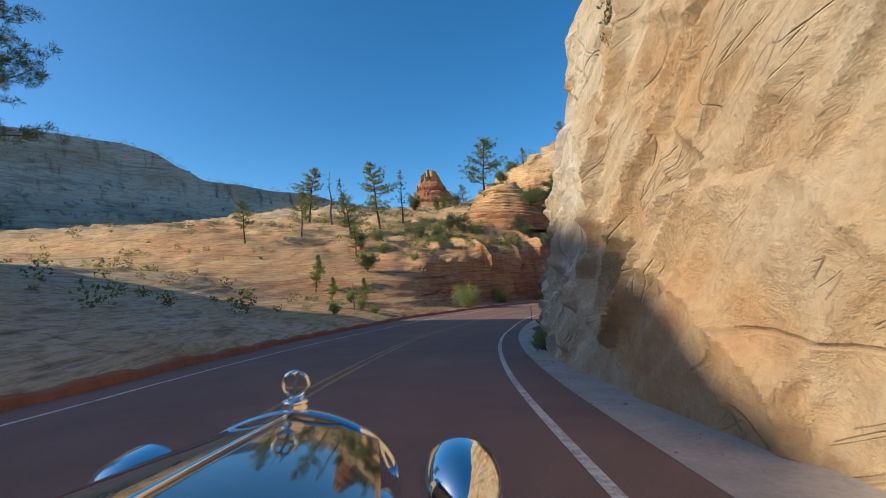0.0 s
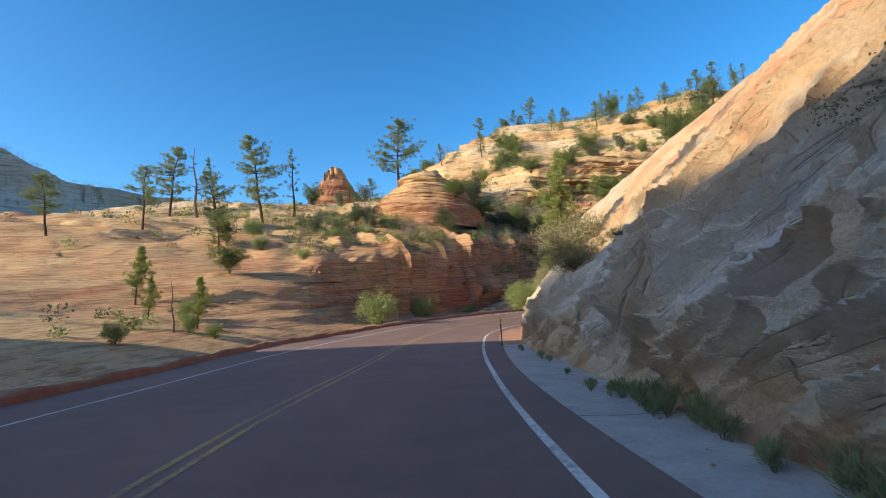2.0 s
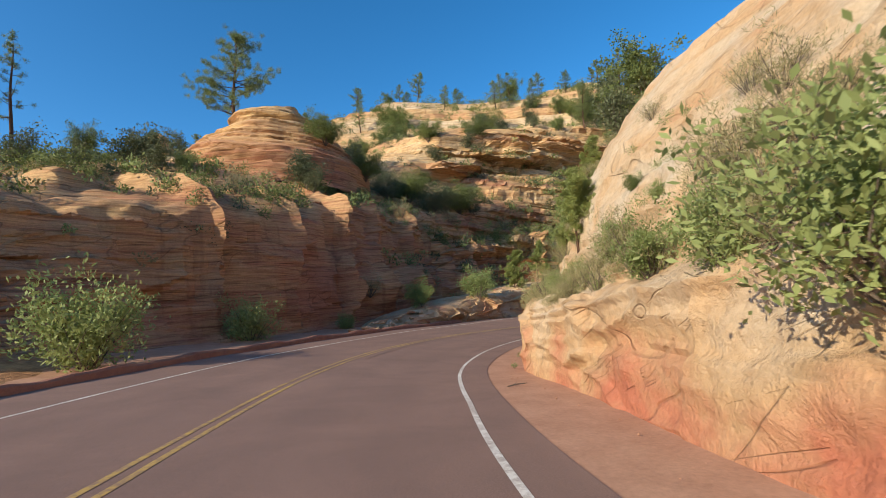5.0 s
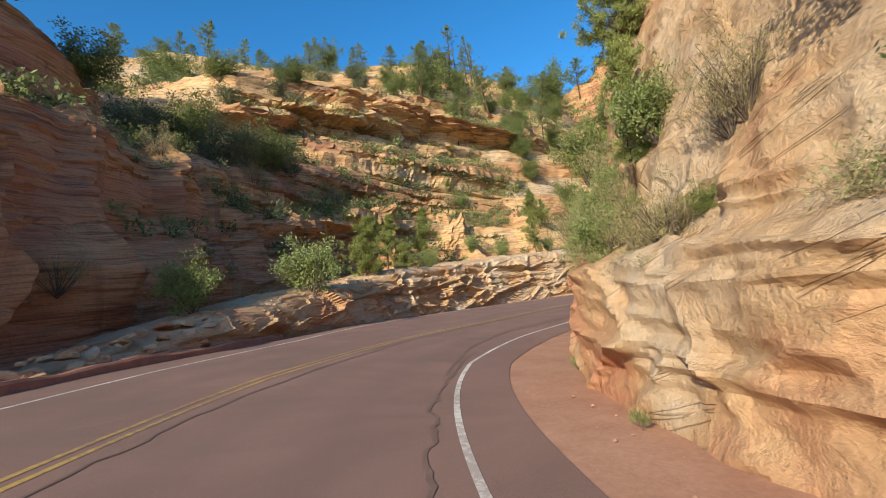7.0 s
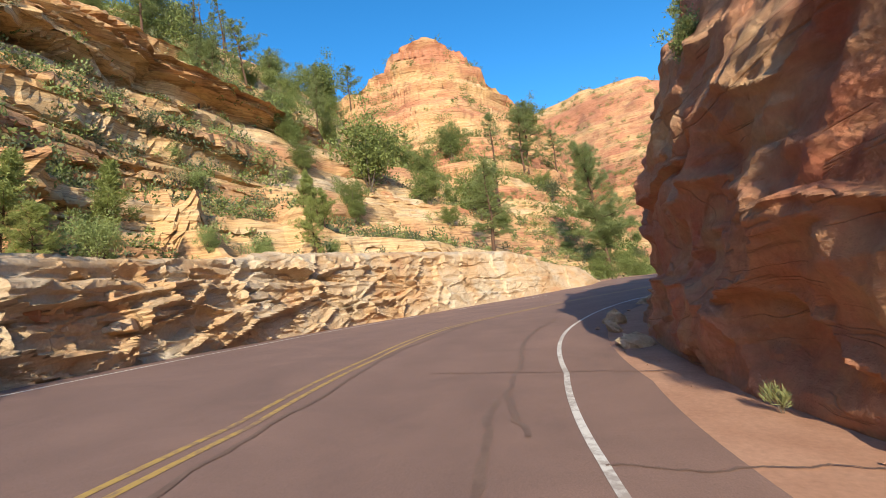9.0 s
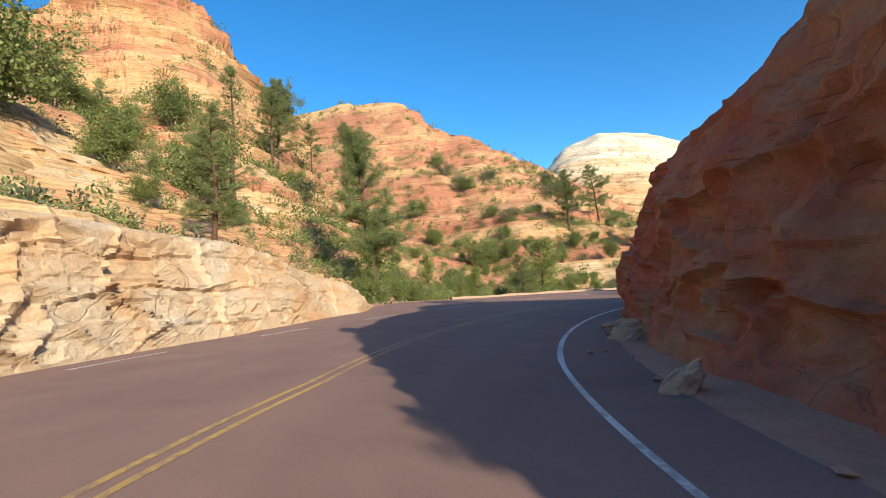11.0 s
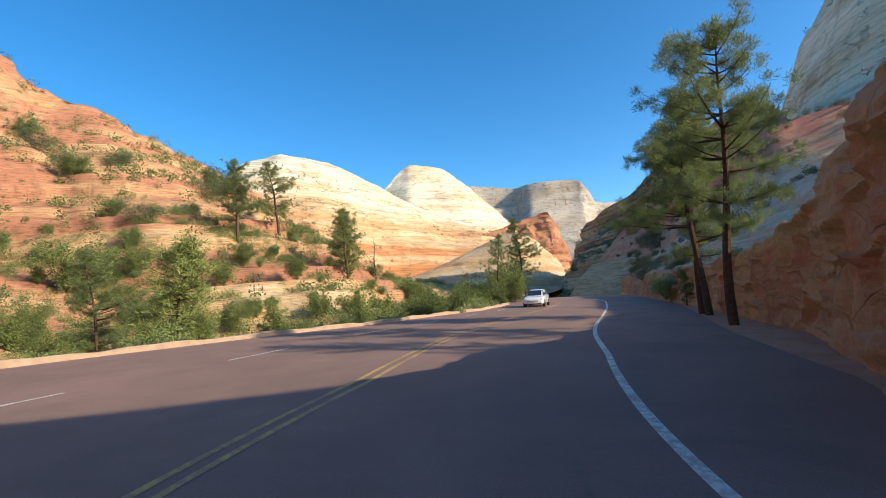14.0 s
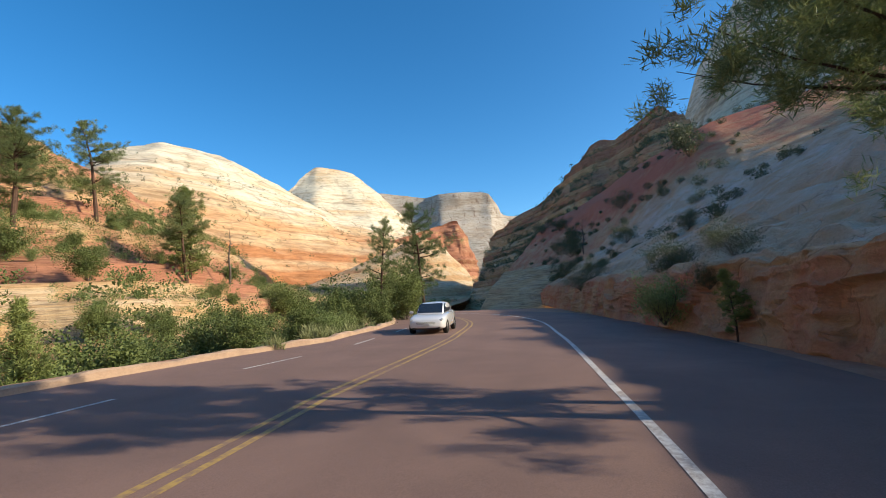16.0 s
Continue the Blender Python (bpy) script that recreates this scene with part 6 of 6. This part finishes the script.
def post_marker(s, d):
    p = at_road(np.array([s]), np.array([d]))[0]
    post = tagged(new("marker_post"), "thin brown steel marker post with a yellow reflector", "marker post")
    post.location = p
    bm = bmesh.new()
    for x, w, t in ((0, .035, .012), (.018, .012, .03), (-.018, .012, .03)):
        bmesh.ops.create_cube(bm, size=1, matrix=Matrix.LocRotScale((x, 0, .62), None, (w, t, 1.4)))
    part("stake", bm, M_RUST, post)
    bm = bmesh.new()
    bmesh.ops.create_cube(bm, size=1, matrix=Matrix.LocRotScale((0, -.02, 1.19), None, (.075, .008, .24)))
    bmesh.ops.bevel(bm, geom=bm.edges[:], offset=.003, segments=1, affect="EDGES")
    part("reflector", bm, M_REFLECT, post, "yellow reflector plate")
    bm = bmesh.new()
    for z in (1.12, 1.26):
        bmesh.ops.create_cone(bm, cap_ends=True, segments=8, radius1=.008, radius2=.007, depth=.01, matrix=Matrix.Translation((0, -.028, z)) @ Matrix.Rotation(math.pi / 2, 4, "X"))
    part("bolt", bm, M_CHROME, post)
    return post


def plain(name, colour, rough=0.5, metal=0.0, coat=0.0, spec=0.5):
    m, t, b = material(name)
    co = node(t, "ShaderNodeTexCoord").outputs["Object"]
    dust = noise_tex(t, co, 4.0, 5, 0.6)
    t.links.new(mix(t, maths(t, "MULTIPLY", dust, 0.12), colour, tuple(0.6 * c + 0.06 for c in colour)), b.inputs["Base Color"])
    t.links.new(maths(t, "ADD", maths(t, "MULTIPLY", dust, 0.08), rough - 0.03), b.inputs["Roughness"])
    b.inputs["Metallic"].default_value, b.inputs["Coat Weight"].default_value, b.inputs["Specular IOR Level"].default_value = metal, coat, spec
    return m


M_CHROME = plain("polished chrome", (0.86, 0.87, 0.88), 0.05, 1.0)
M_RUST = plain("rusty brown steel", (0.16, 0.075, 0.045), 0.7, 0.4)
M_REFLECT = plain("yellow reflector", (0.75, 0.45, 0.04), 0.3)
M_BLACK = plain("black car enamel", (0.012, 0.012, 0.013), 0.06, 0.0, 1.0)
M_CARWHITE = plain("white car paint", (0.78, 0.79, 0.80), 0.2, 0.0, 1.0)
M_GLASS = plain("dark car glass", (0.02, 0.025, 0.03), 0.04, 0.0, 0.0, 1.0)
M_TYRE = plain("black rubber tyre", (0.02, 0.02, 0.02), 0.85)
M_ALLOY = plain("grey alloy rim", (0.45, 0.45, 0.46), 0.3, 0.9)
M_TRIM = plain("black plastic trim", (0.02, 0.02, 0.022), 0.5)
M_LAMP = plain("clear headlamp lens", (0.75, 0.78, 0.8), 0.08, 0.3, 1.0)
M_LEATHER = plain("tan leather", (0.28, 0.15, 0.08), 0.55)
M_PLATE = plain("pale number plate", (0.6, 0.6, 0.58), 0.4)
post_marker(45.2, -2.35)


def section_body(stations, n=24):
    """A closed shell through rounded cross-sections: rows of x, half width, bottom, top, roundness."""
    rows = []
    for x, hw, z0, z1, k in stations:
        a = np.linspace(0, 2 * math.pi, n, endpoint=False)
        c, s = np.cos(a), np.sin(a)
        e = 2.0 / k
        y = hw * np.sign(c) * np.abs(c) ** e
        z = (z0 + z1) / 2 + (z1 - z0) / 2 * np.sign(s) * np.abs(s) ** e
        rows.append(np.stack([np.full(n, x), y, z], -1))
    p = np.array(rows)
    m = len(rows)
    faces = [(i * n + j, i * n + (j + 1) % n, (i + 1) * n + (j + 1) % n, (i + 1) * n + j) for i in range(m - 1) for j in range(n)]
    faces += [tuple(range(n - 1, -1, -1)), tuple((m - 1) * n + j for j in range(n))]
    return p.reshape(-1, 3), faces


def wheel(parent, x, y, r, w, rim_material, spokes=5):
    hub = tagged(new("wheel"))
    hub.parent, hub.location = parent, (x, y, r)
    bm = bmesh.new()
    prof = [(r * .68, -w / 2), (r * .93, -w / 2), (r, -w * .32), (r, w * .32), (r * .93, w / 2), (r * .68, w / 2)]
    rings = []
    for k in range(28):
        a = 2 * math.pi * k / 28
        rings.append([bm.verts.new((q * math.cos(a), v, q * math.sin(a))) for q, v in prof])
    for k in range(28):
        for j in range(len(prof)):
            a, b = rings[k], rings[(k + 1) % 28]
            bm.faces.new((a[j], a[(j + 1) % 6], b[(j + 1) % 6], b[j]))
    part("tyre", bm, M_TYRE, hub)
    bm = bmesh.new()
    bmesh.ops.create_cone(bm, cap_ends=True, segments=28, radius1=r * .69, radius2=r * .69, depth=w * .5, matrix=Matrix.Rotation(math.pi / 2, 4, "X"))
    side = math.copysign(1, y)
    for k in range(spokes):
        a = 2 * math.pi * k / spokes
        bmesh.ops.create_cube(bm, size=1, matrix=Matrix.Translation((r * .36 * math.cos(a), side * w * .3, r * .36 * math.sin(a))) @ Matrix.Rotation(-a, 4, "Y") @ Matrix.Diagonal((r * .6, w * .18, r * .16, 1)))
    bmesh.ops.create_uvsphere(bm, u_segments=12, v_segments=8, radius=r * .14, matrix=Matrix.Translation((0, side * w * .36, 0)))
    part("rim", bm, rim_material, hub)
    return hub


def box(name, parent, material, size, place, turn=(0, 0, 0), bevel=0.01, label=""):
    bm = bmesh.new()
    bmesh.ops.create_cube(bm, size=1, matrix=Matrix.LocRotScale(None, None, size))
    if bevel:
        bmesh.ops.bevel(bm, geom=bm.edges[:], offset=bevel, segments=2, affect="EDGES")
    bm.transform(Matrix.Translation(place) @ Euler([radians(a) for a in turn]).to_matrix().to_4x4())
    return part(name, bm, material, parent, label)


def white_car(s, d):
    """A modern white hatchback facing up the road; x points forward."""
    car = tagged(new("hatchback_car"), "white modern hatchback car on the outer lane", "car")
    raw_part("body", *section_body([(-2.12, .70, .45, .95, 4), (-2.05, .82, .30, 1.02, 5), (-1.6, .88, .22, 1.02, 6), (-.8, .90, .20, .98, 6), (.3, .90, .20, .96, 6), (1.1, .89, .20, .92, 6), (1.7, .87, .20, .84, 5), (2.05, .80, .24, .74, 4.5), (2.18, .66, .30, .64, 4)]), M_CARWHITE, car, smooth=True)
    raw_part("cabin", *section_body([(-1.98, .60, .92, 1.06, 4), (-1.75, .66, .90, 1.28, 4), (-1.1, .68, .90, 1.45, 4), (-.2, .68, .90, 1.47, 4), (.35, .66, .90, 1.36, 4), (1.15, .64, .86, .92, 4)]), M_CARWHITE, car, smooth=True)
    def pane(name, corners, label):
        q = np.array(corners, float)
        c = np.cross(q[1] - q[0], q[3] - q[0])
        c /= np.linalg.norm(c)
        v = [*(q + c * .006), *(q - c * .03)]
        raw_part(name, v, [(0, 1, 2, 3), (7, 6, 5, 4), (0, 4, 5, 1), (1, 5, 6, 2), (2, 6, 7, 3), (3, 7, 4, 0)], M_GLASS, car, label)
    pane("windscreen", [(1.10, -.60, .97), (1.10, .60, .97), (.42, .55, 1.38), (.42, -.55, 1.38)], "dark windscreen")
    for side in (-1, 1):
        q = [(.85, .69, .98), (-1.2, .71, 1.0), (-1.05, .64, 1.36), (.30, .62, 1.36)]
        q = [(x, side * y, z) for x, y, z in q]
        pane("side_window", q if side > 0 else q[::-1], "dark side window")
        box("headlight", car, M_LAMP, (.22, .36, .10), (2.0, side * .60, .66), (0, 18, side * -18), .03, "slim clear headlight")
        box("mirror", car, M_CARWHITE, (.12, .22, .13), (.72, side * .98, 1.0), bevel=.04)
        for x in (-1.32, 1.34):
            wheel(car, x, side * .80, .32, .21, M_ALLOY)
    box("grille", car, M_TRIM, (.08, .95, .16), (2.14, 0, .52), bevel=.03, label="black grille")
    box("lower_intake", car, M_TRIM, (.10, 1.3, .12), (2.12, 0, .30), bevel=.03)
    box("number_plate", car, M_PLATE, (.02, .32, .12), (2.20, 0, .44), bevel=.004)
    p = at_road(np.array([s, s - 1.0]), np.array([d, d]))
    way = p[1] - p[0]
    car.matrix_world = Matrix.LocRotScale(p[0], Euler((-math.atan(float(bank(s))), 0, math.atan2(way[1], way[0]))), None)
    return car


white_car(184.3, 4.55)


def ring(bm, radius, thick, matrix, sides=32, turns=8, arc=2 * math.pi):
    rows = []
    for k in range(sides + 1):
        a = arc * k / sides
        rows.append([bm.verts.new(matrix @ Vector(((radius + thick * math.cos(b)) * math.cos(a), (radius + thick * math.cos(b)) * math.sin(a), thick * math.sin(b)))) for b in (2 * math.pi * j / turns for j in range(turns))])
    for k in range(sides):
        for j in range(turns):
            bm.faces.new((rows[k][j], rows[k][(j + 1) % turns], rows[k + 1][(j + 1) % turns], rows[k + 1][j]))


def lathe(profile, sides=36):
    """Verts and faces of a shape turned about x: rows of x, radius."""
    v, f = [], []
    for x, r in profile:
        for k in range(sides):
            a = 2 * math.pi * k / sides
            v.append((x, r * math.cos(a), r * math.sin(a)))
    for i in range(len(profile) - 1):
        for k in range(sides):
            f.append((i * sides + k, i * sides + (k + 1) % sides, (i + 1) * sides + (k + 1) % sides, (i + 1) * sides + k))
    return v, f


def touring_car(m):
    """The open vintage car at the start of the drive; x points forward, the ground at z 0."""
    car = tagged(new("vintage_car"), "black open vintage touring car with chrome trim", "car")
    # hood: a ridged roof of two curved halves from radiator to cowl
    rows = []
    for x, hw, top, low in ((1.62, .36, 1.350, .72), (1.2, .44, 1.372, .70), (.7, .51, 1.392, .68), (.1, .57, 1.405, .66), (-.4, .60, 1.41, .64)):
        sect = []
        for y, z in ((-1, 0), (-1, .45), (-.97, .72), (-.82, .87), (-.5, .95), (-.02, 1.0), (.02, 1.0), (.5, .95), (.82, .87), (.97, .72), (1, .45), (1, 0)):
            sect.append((x, y * hw, low + (top - low) * z))
        rows.append(sect)
    p = np.array(rows)
    p = np.stack([spline(np.linspace(1.62, -.4, 26)[::-1], p[::-1, 0, 0], p[::-1, j]) for j in range(12)], 1)
    hood = grid_mesh("hood", p, M_BLACK, smooth=True)
    hood.parent = car
    raw_part("hinge", *tube([(q[0], 0, q[2] + .004) for q in p[:, 5]], [.009] * len(p), 8), M_CHROME, car, "thin hinge along the hood's ridge", True)
    # radiator shell, grille, cap ornament
    shell = [(1.61, 1.0), (1.62, 1.015), (1.66, 1.015), (1.67, 1.0)]
    n = 28
    outline = []
    for k in range(n + 1):
        a = math.pi * k / n
        outline.append((-math.cos(a) * .36, 1.10 + .262 * math.sin(a) ** .75 * (1 - .12 * abs(math.cos(a)))))
    outline = [(-.36, .5)] + outline + [(.36, .5)]
    v, f = [], []
    for x, k in shell:
        v += [(x, y * k, .9 + (z - .9) * k) for y, z in outline]
    q = len(outline)
    for i in range(3):
        f += [(i * q + j, i * q + j + 1, (i + 1) * q + j + 1, (i + 1) * q + j) for j in range(q - 1)]
    raw_part("radiator_shell", v, f, M_CHROME, car, "chrome radiator shell", True)
    box("grille", car, M_TRIM, (.03, .62, .60), (1.645, 0, .80), bevel=.01)
    cv, cf = lathe([(0, .045), (.008, .047), (.014, .042), (.02, .046), (.028, .044), (.034, .03), (.038, .0)])
    cap = raw_part("radiator_cap", [(1.66 + z, y, 1.365 + x) for x, y, z in cv], cf, M_CHROME, car, "stepped chrome radiator cap", True)
    bm = bmesh.new()
    ring(bm, .044, .007, Matrix.Translation((1.66, 0, 1.447)) @ Matrix.Rotation(math.pi / 2, 4, "Y"), 36, 8)
    bmesh.ops.create_cube(bm, size=1, matrix=Matrix.LocRotScale((1.66, 0, 1.447), None, (.009, .009, .088)))
    bmesh.ops.create_cube(bm, size=1, matrix=Matrix.LocRotScale((1.66, 0, 1.435), None, (.009, .076, .008)))
    bmesh.ops.create_uvsphere(bm, u_segments=16, v_segments=10, radius=.018, matrix=Matrix.Translation((1.655, 0, 1.487)) @ Matrix.Diagonal((1.4, .6, .6, 1)))
    part("ornament", bm, M_CHROME, cap, "ring-shaped chrome hood ornament")
    for side in (-1, 1):
        lamp = raw_part("headlamp", [(1.68 + x, side * .575 + y, 1.075 + z) for x, y, z in lathe([(-.20, .0), (-.19, .04), (-.14, .095), (-.05, .135), (.06, .148), (.10, .150)])[0]], lathe([(-.20, .0), (-.19, .04), (-.14, .095), (-.05, .135), (.06, .148), (.10, .150)])[1], M_CHROME, car, "large round chrome headlamp", True)
        raw_part("lens", [(1.68 + x, side * .575 + y, 1.075 + z) for x, y, z in lathe([(.10, .148), (.13, .12), (.15, .06), (.155, .0)])[0]], lathe([(.10, .148), (.13, .12), (.15, .06), (.155, .0)])[1], M_LAMP, lamp, "clear glass lens", True)
        box("bracket", car, M_CHROME, (.05, .26, .04), (1.60, side * .44, .92), bevel=.01)
        # sweeping fender
        arc = [(2.02, .45), (1.98, .62), (1.86, .75), (1.66, .81), (1.42, .80), (1.15, .70), (.85, .52), (.5, .38), (.1, .33)]
        v, f = [], []
        for x, z in arc:
            for k, dy in enumerate((-.17, -.12, 0, .12, .17)):
                v.append((x, side * .68 + dy, z - (.05, .012, 0, .012, .05)[k]))
        for i in range(len(arc) - 1):
            f += [(i * 5 + j, i * 5 + j + 1, (i + 1) * 5 + j + 1, (i + 1) * 5 + j) for j in range(4)]
        raw_part("front_fender", v, f, M_BLACK, car, smooth=True)
        box("running_board", car, M_TRIM, (1.9, .28, .05), (-.75, side * .70, .32), bevel=.015)
        raw_part("rear_fender", *section_body([(-1.65, .10, .34, .42, 3), (-1.85, .15, .36, .78, 3), (-2.2, .16, .36, .88, 3), (-2.6, .15, .36, .74, 3), (-2.8, .10, .36, .46, 3)]), M_BLACK, car, smooth=True)
        fender = car.children[-1]
        fender.location = (0, side * .66, 0)
        wheel(car, 1.42, side * .70, .36, .16, M_CHROME, 12)
        wheel(car, -2.2, side * .70, .36, .16, M_CHROME, 12)
        box("door", car, M_BLACK, (1.0, .04, .45), (-1.0, side * .575, .76), bevel=.015)
    raw_part("body", *section_body([(-.38, .57, .36, 1.08, 5), (-.8, .575, .36, 1.02, 5), (-1.7, .57, .36, 1.02, 5), (-2.4, .52, .40, 1.02, 4), (-2.85, .40, .48, .86, 3)]), M_BLACK, car, smooth=True)
    for x in (-1.05, -1.95):
        box("seat", car, M_LEATHER, (.50, 1.0, .16), (x, 0, 1.02), bevel=.05, label="tan leather bench seat")
        box("seat_back", car, M_LEATHER, (.14, 1.0, .34), (x - .30, 0, 1.16), (0, -12, 0), .05)
    box("chassis", car, M_TRIM, (4.6, .8, .12), (-.4, 0, .36), bevel=.02)
    box("bumper", car, M_CHROME, (.05, 1.5, .07), (2.12, 0, .5), bevel=.02)
    car.matrix_world = m
    return car


CAR_AT = pose(-0.595, 0.0, -0.02, 0, 0, 90) @ pose(0, 0, 0, 2.0, 2.9, 0)
touring_car(CAR_AT)

# loose stones and chips along the foot of the cut, and a dead branch
rg = np.random.RandomState(9)
v, f = [], []
for k in range(260):
    s = rg.uniform(2, 148)
    d = -keyed(s, (0, 3.4), (16, 2.8), (22, 3.4), (40, 3.7), (45, 2.9), (60, 3.5), (69, 2.7), (82, 3.0), (89, 4.5), (98, 4.2), (112, 3.6), (134, 3.3), (141, 4.0), (150, 5.6)) + abs(rg.normal(0, .3))
    p = at_road(np.array([s]), np.array([d]))[0]
    r = 0.010 + 0.035 * rg.rand() ** 3 + (0.12 * rg.rand() if 100 < s < 140 and rg.rand() < .3 else 0)
    o = len(v)
    pts = np.array([(1, 0, 0), (-1, 0, 0), (0, 1, 0), (0, -1, 0), (0, 0, 1), (0, 0, -1)]) * rg.uniform(.6, 1.2, (6, 1)) * r * (1.2, 1, .7) + p + (0, 0, r * .4)
    v += list(pts)
    f += [(o + a, o + b, o + c) for a, b, c in ((0, 2, 4), (2, 1, 4), (1, 3, 4), (3, 0, 4), (2, 0, 5), (1, 2, 5), (3, 1, 5), (0, 3, 5))]
tagged(raw_part("loose_stones", v, f, M_DIRT), "small loose sandstone chips along the cut's foot", "stones", kind="stuff")


def boulder(x, y, z, size, seed, label):
    bm = bmesh.new()
    bmesh.ops.create_icosphere(bm, subdivisions=3, radius=1)
    for q in bm.verts:
        n = noise.noise(q.co * 1.3 + Vector((seed, 0, 0)))
        c = noise.cell(q.co * 1.6 + Vector((seed, 3, 0)))
        q.co *= 1 + 0.3 * n + 0.22 * c
        q.co = Vector((q.co.x * size[0], q.co.y * size[1], q.co.z * size[2]))
    ob = part("boulder", bm, M_ROCK_NEAR)
    ob.data.attributes.new("iron", "FLOAT", "POINT").data.foreach_set("value", np.full(len(ob.data.vertices), 0.3, np.float32))
    ob.location = (x, y, z)
    ob.rotation_euler = (0.1 * seed, 0.07 * seed, seed)
    return tagged(ob, label, "boulder", group="boulders by the cut")


for k, (s, d, size) in enumerate(((130.0, -3.7, (.8, .5, .3)), (128.0, -4.0, (.9, .6, .45)), (126.5, -3.5, (.5, .4, .22)), (135.5, -3.4, (.4, .3, .2)), (104.5, -4.0, (.5, .35, .2)), (108, -3.6, (.4, .3, .18)), (110.5, -3.5, (.55, .4, .25)), (119, -3.4, (.5, .35, .2)))):
    p = at_road(np.array([s]), np.array([d]))[0]
    boulder(p[0], p[1], p[2] + size[2] * .3, size, k + 1, "pale fallen sandstone boulder at the cut's foot")
def slab_rock(rng_, s, d, size, lift):
    """An angular flat block of broken sandstone."""
    bm = bmesh.new()
    n = rng_.randint(5, 8)
    top_, low_ = [], []
    for k in range(n):
        a = 2 * math.pi * (k + rng_.uniform(-.3, .3)) / n
        r = rng_.uniform(.7, 1.1)
        low_.append(bm.verts.new((r * size[0] * math.cos(a), r * size[1] * math.sin(a), -size[2] * .5)))
        top_.append(bm.verts.new((r * .9 * size[0] * math.cos(a), r * .9 * size[1] * math.sin(a), size[2] * rng_.uniform(.35, .6))))
    bm.faces.new(top_)
    bm.faces.new(low_[::-1])
    for k in range(n):
        bm.faces.new((low_[k], low_[(k + 1) % n], top_[(k + 1) % n], top_[k]))
    bmesh.ops.triangulate(bm, faces=[q for q in bm.faces if len(q.verts) > 4])
    bmesh.ops.bevel(bm, geom=bm.edges[:], offset=.02, segments=1, affect="EDGES")
    ob = part("rock_slab", bm, M_ROCK_NEAR)
    ob.data.attributes.new("iron", "FLOAT", "POINT").data.foreach_set("value", np.full(len(ob.data.vertices), rng_.uniform(.2, .7), np.float32))
    p = at_road(np.array([s]), np.array([d]))[0]
    ob.location = (p[0], p[1], p[2] + lift)
    ob.rotation_euler = (rng_.normal(0, .22), rng_.normal(0, .22), rng_.uniform(0, 6.28))
    return tagged(ob, "angular broken sandstone slab in the roadside pile", "rock slab", group="broken slabs on the bank")


rg = np.random.RandomState(77)
for k in range(110):
    s = rg.uniform(82, 104)
    top_h = keyed(s, (82, 0), (90, 1.3), (96, 2.2), (103, 3.2))
    u = rg.rand()
    big_ = rg.uniform(.18, .55) * keyed(s, (82, .6), (92, 1.0), (104, 1.1))
    d = keyed(s, (84, 10.3), (90, 10.0), (96, 10.1), (104, 10.7)) + .1 + u * 1.5
    slab_rock(rg, s, d, (big_ * rg.uniform(.8, 1.4), big_, big_ * rg.uniform(.35, .7)), top_h * min(1.0, .15 + u * 1.6) + .05)
stick = at_road(np.array([64.3]), np.array([-2.2]))[0]
twig = raw_part("branch", *joined([tube([(0, 0, .02), (.3, .05, .03), (.6, .02, .02)], [.018, .015, .008], 5), tube([(.2, .03, .03), (.4, .2, .05)], [.01, .005], 4), tube([(.1, 0, .03), (.3, -.12, .03)], [.009, .004], 4)]), M_DEAD)
twig.location = stick
tagged(twig, "small bleached dead branch lying on the shoulder", "branch")
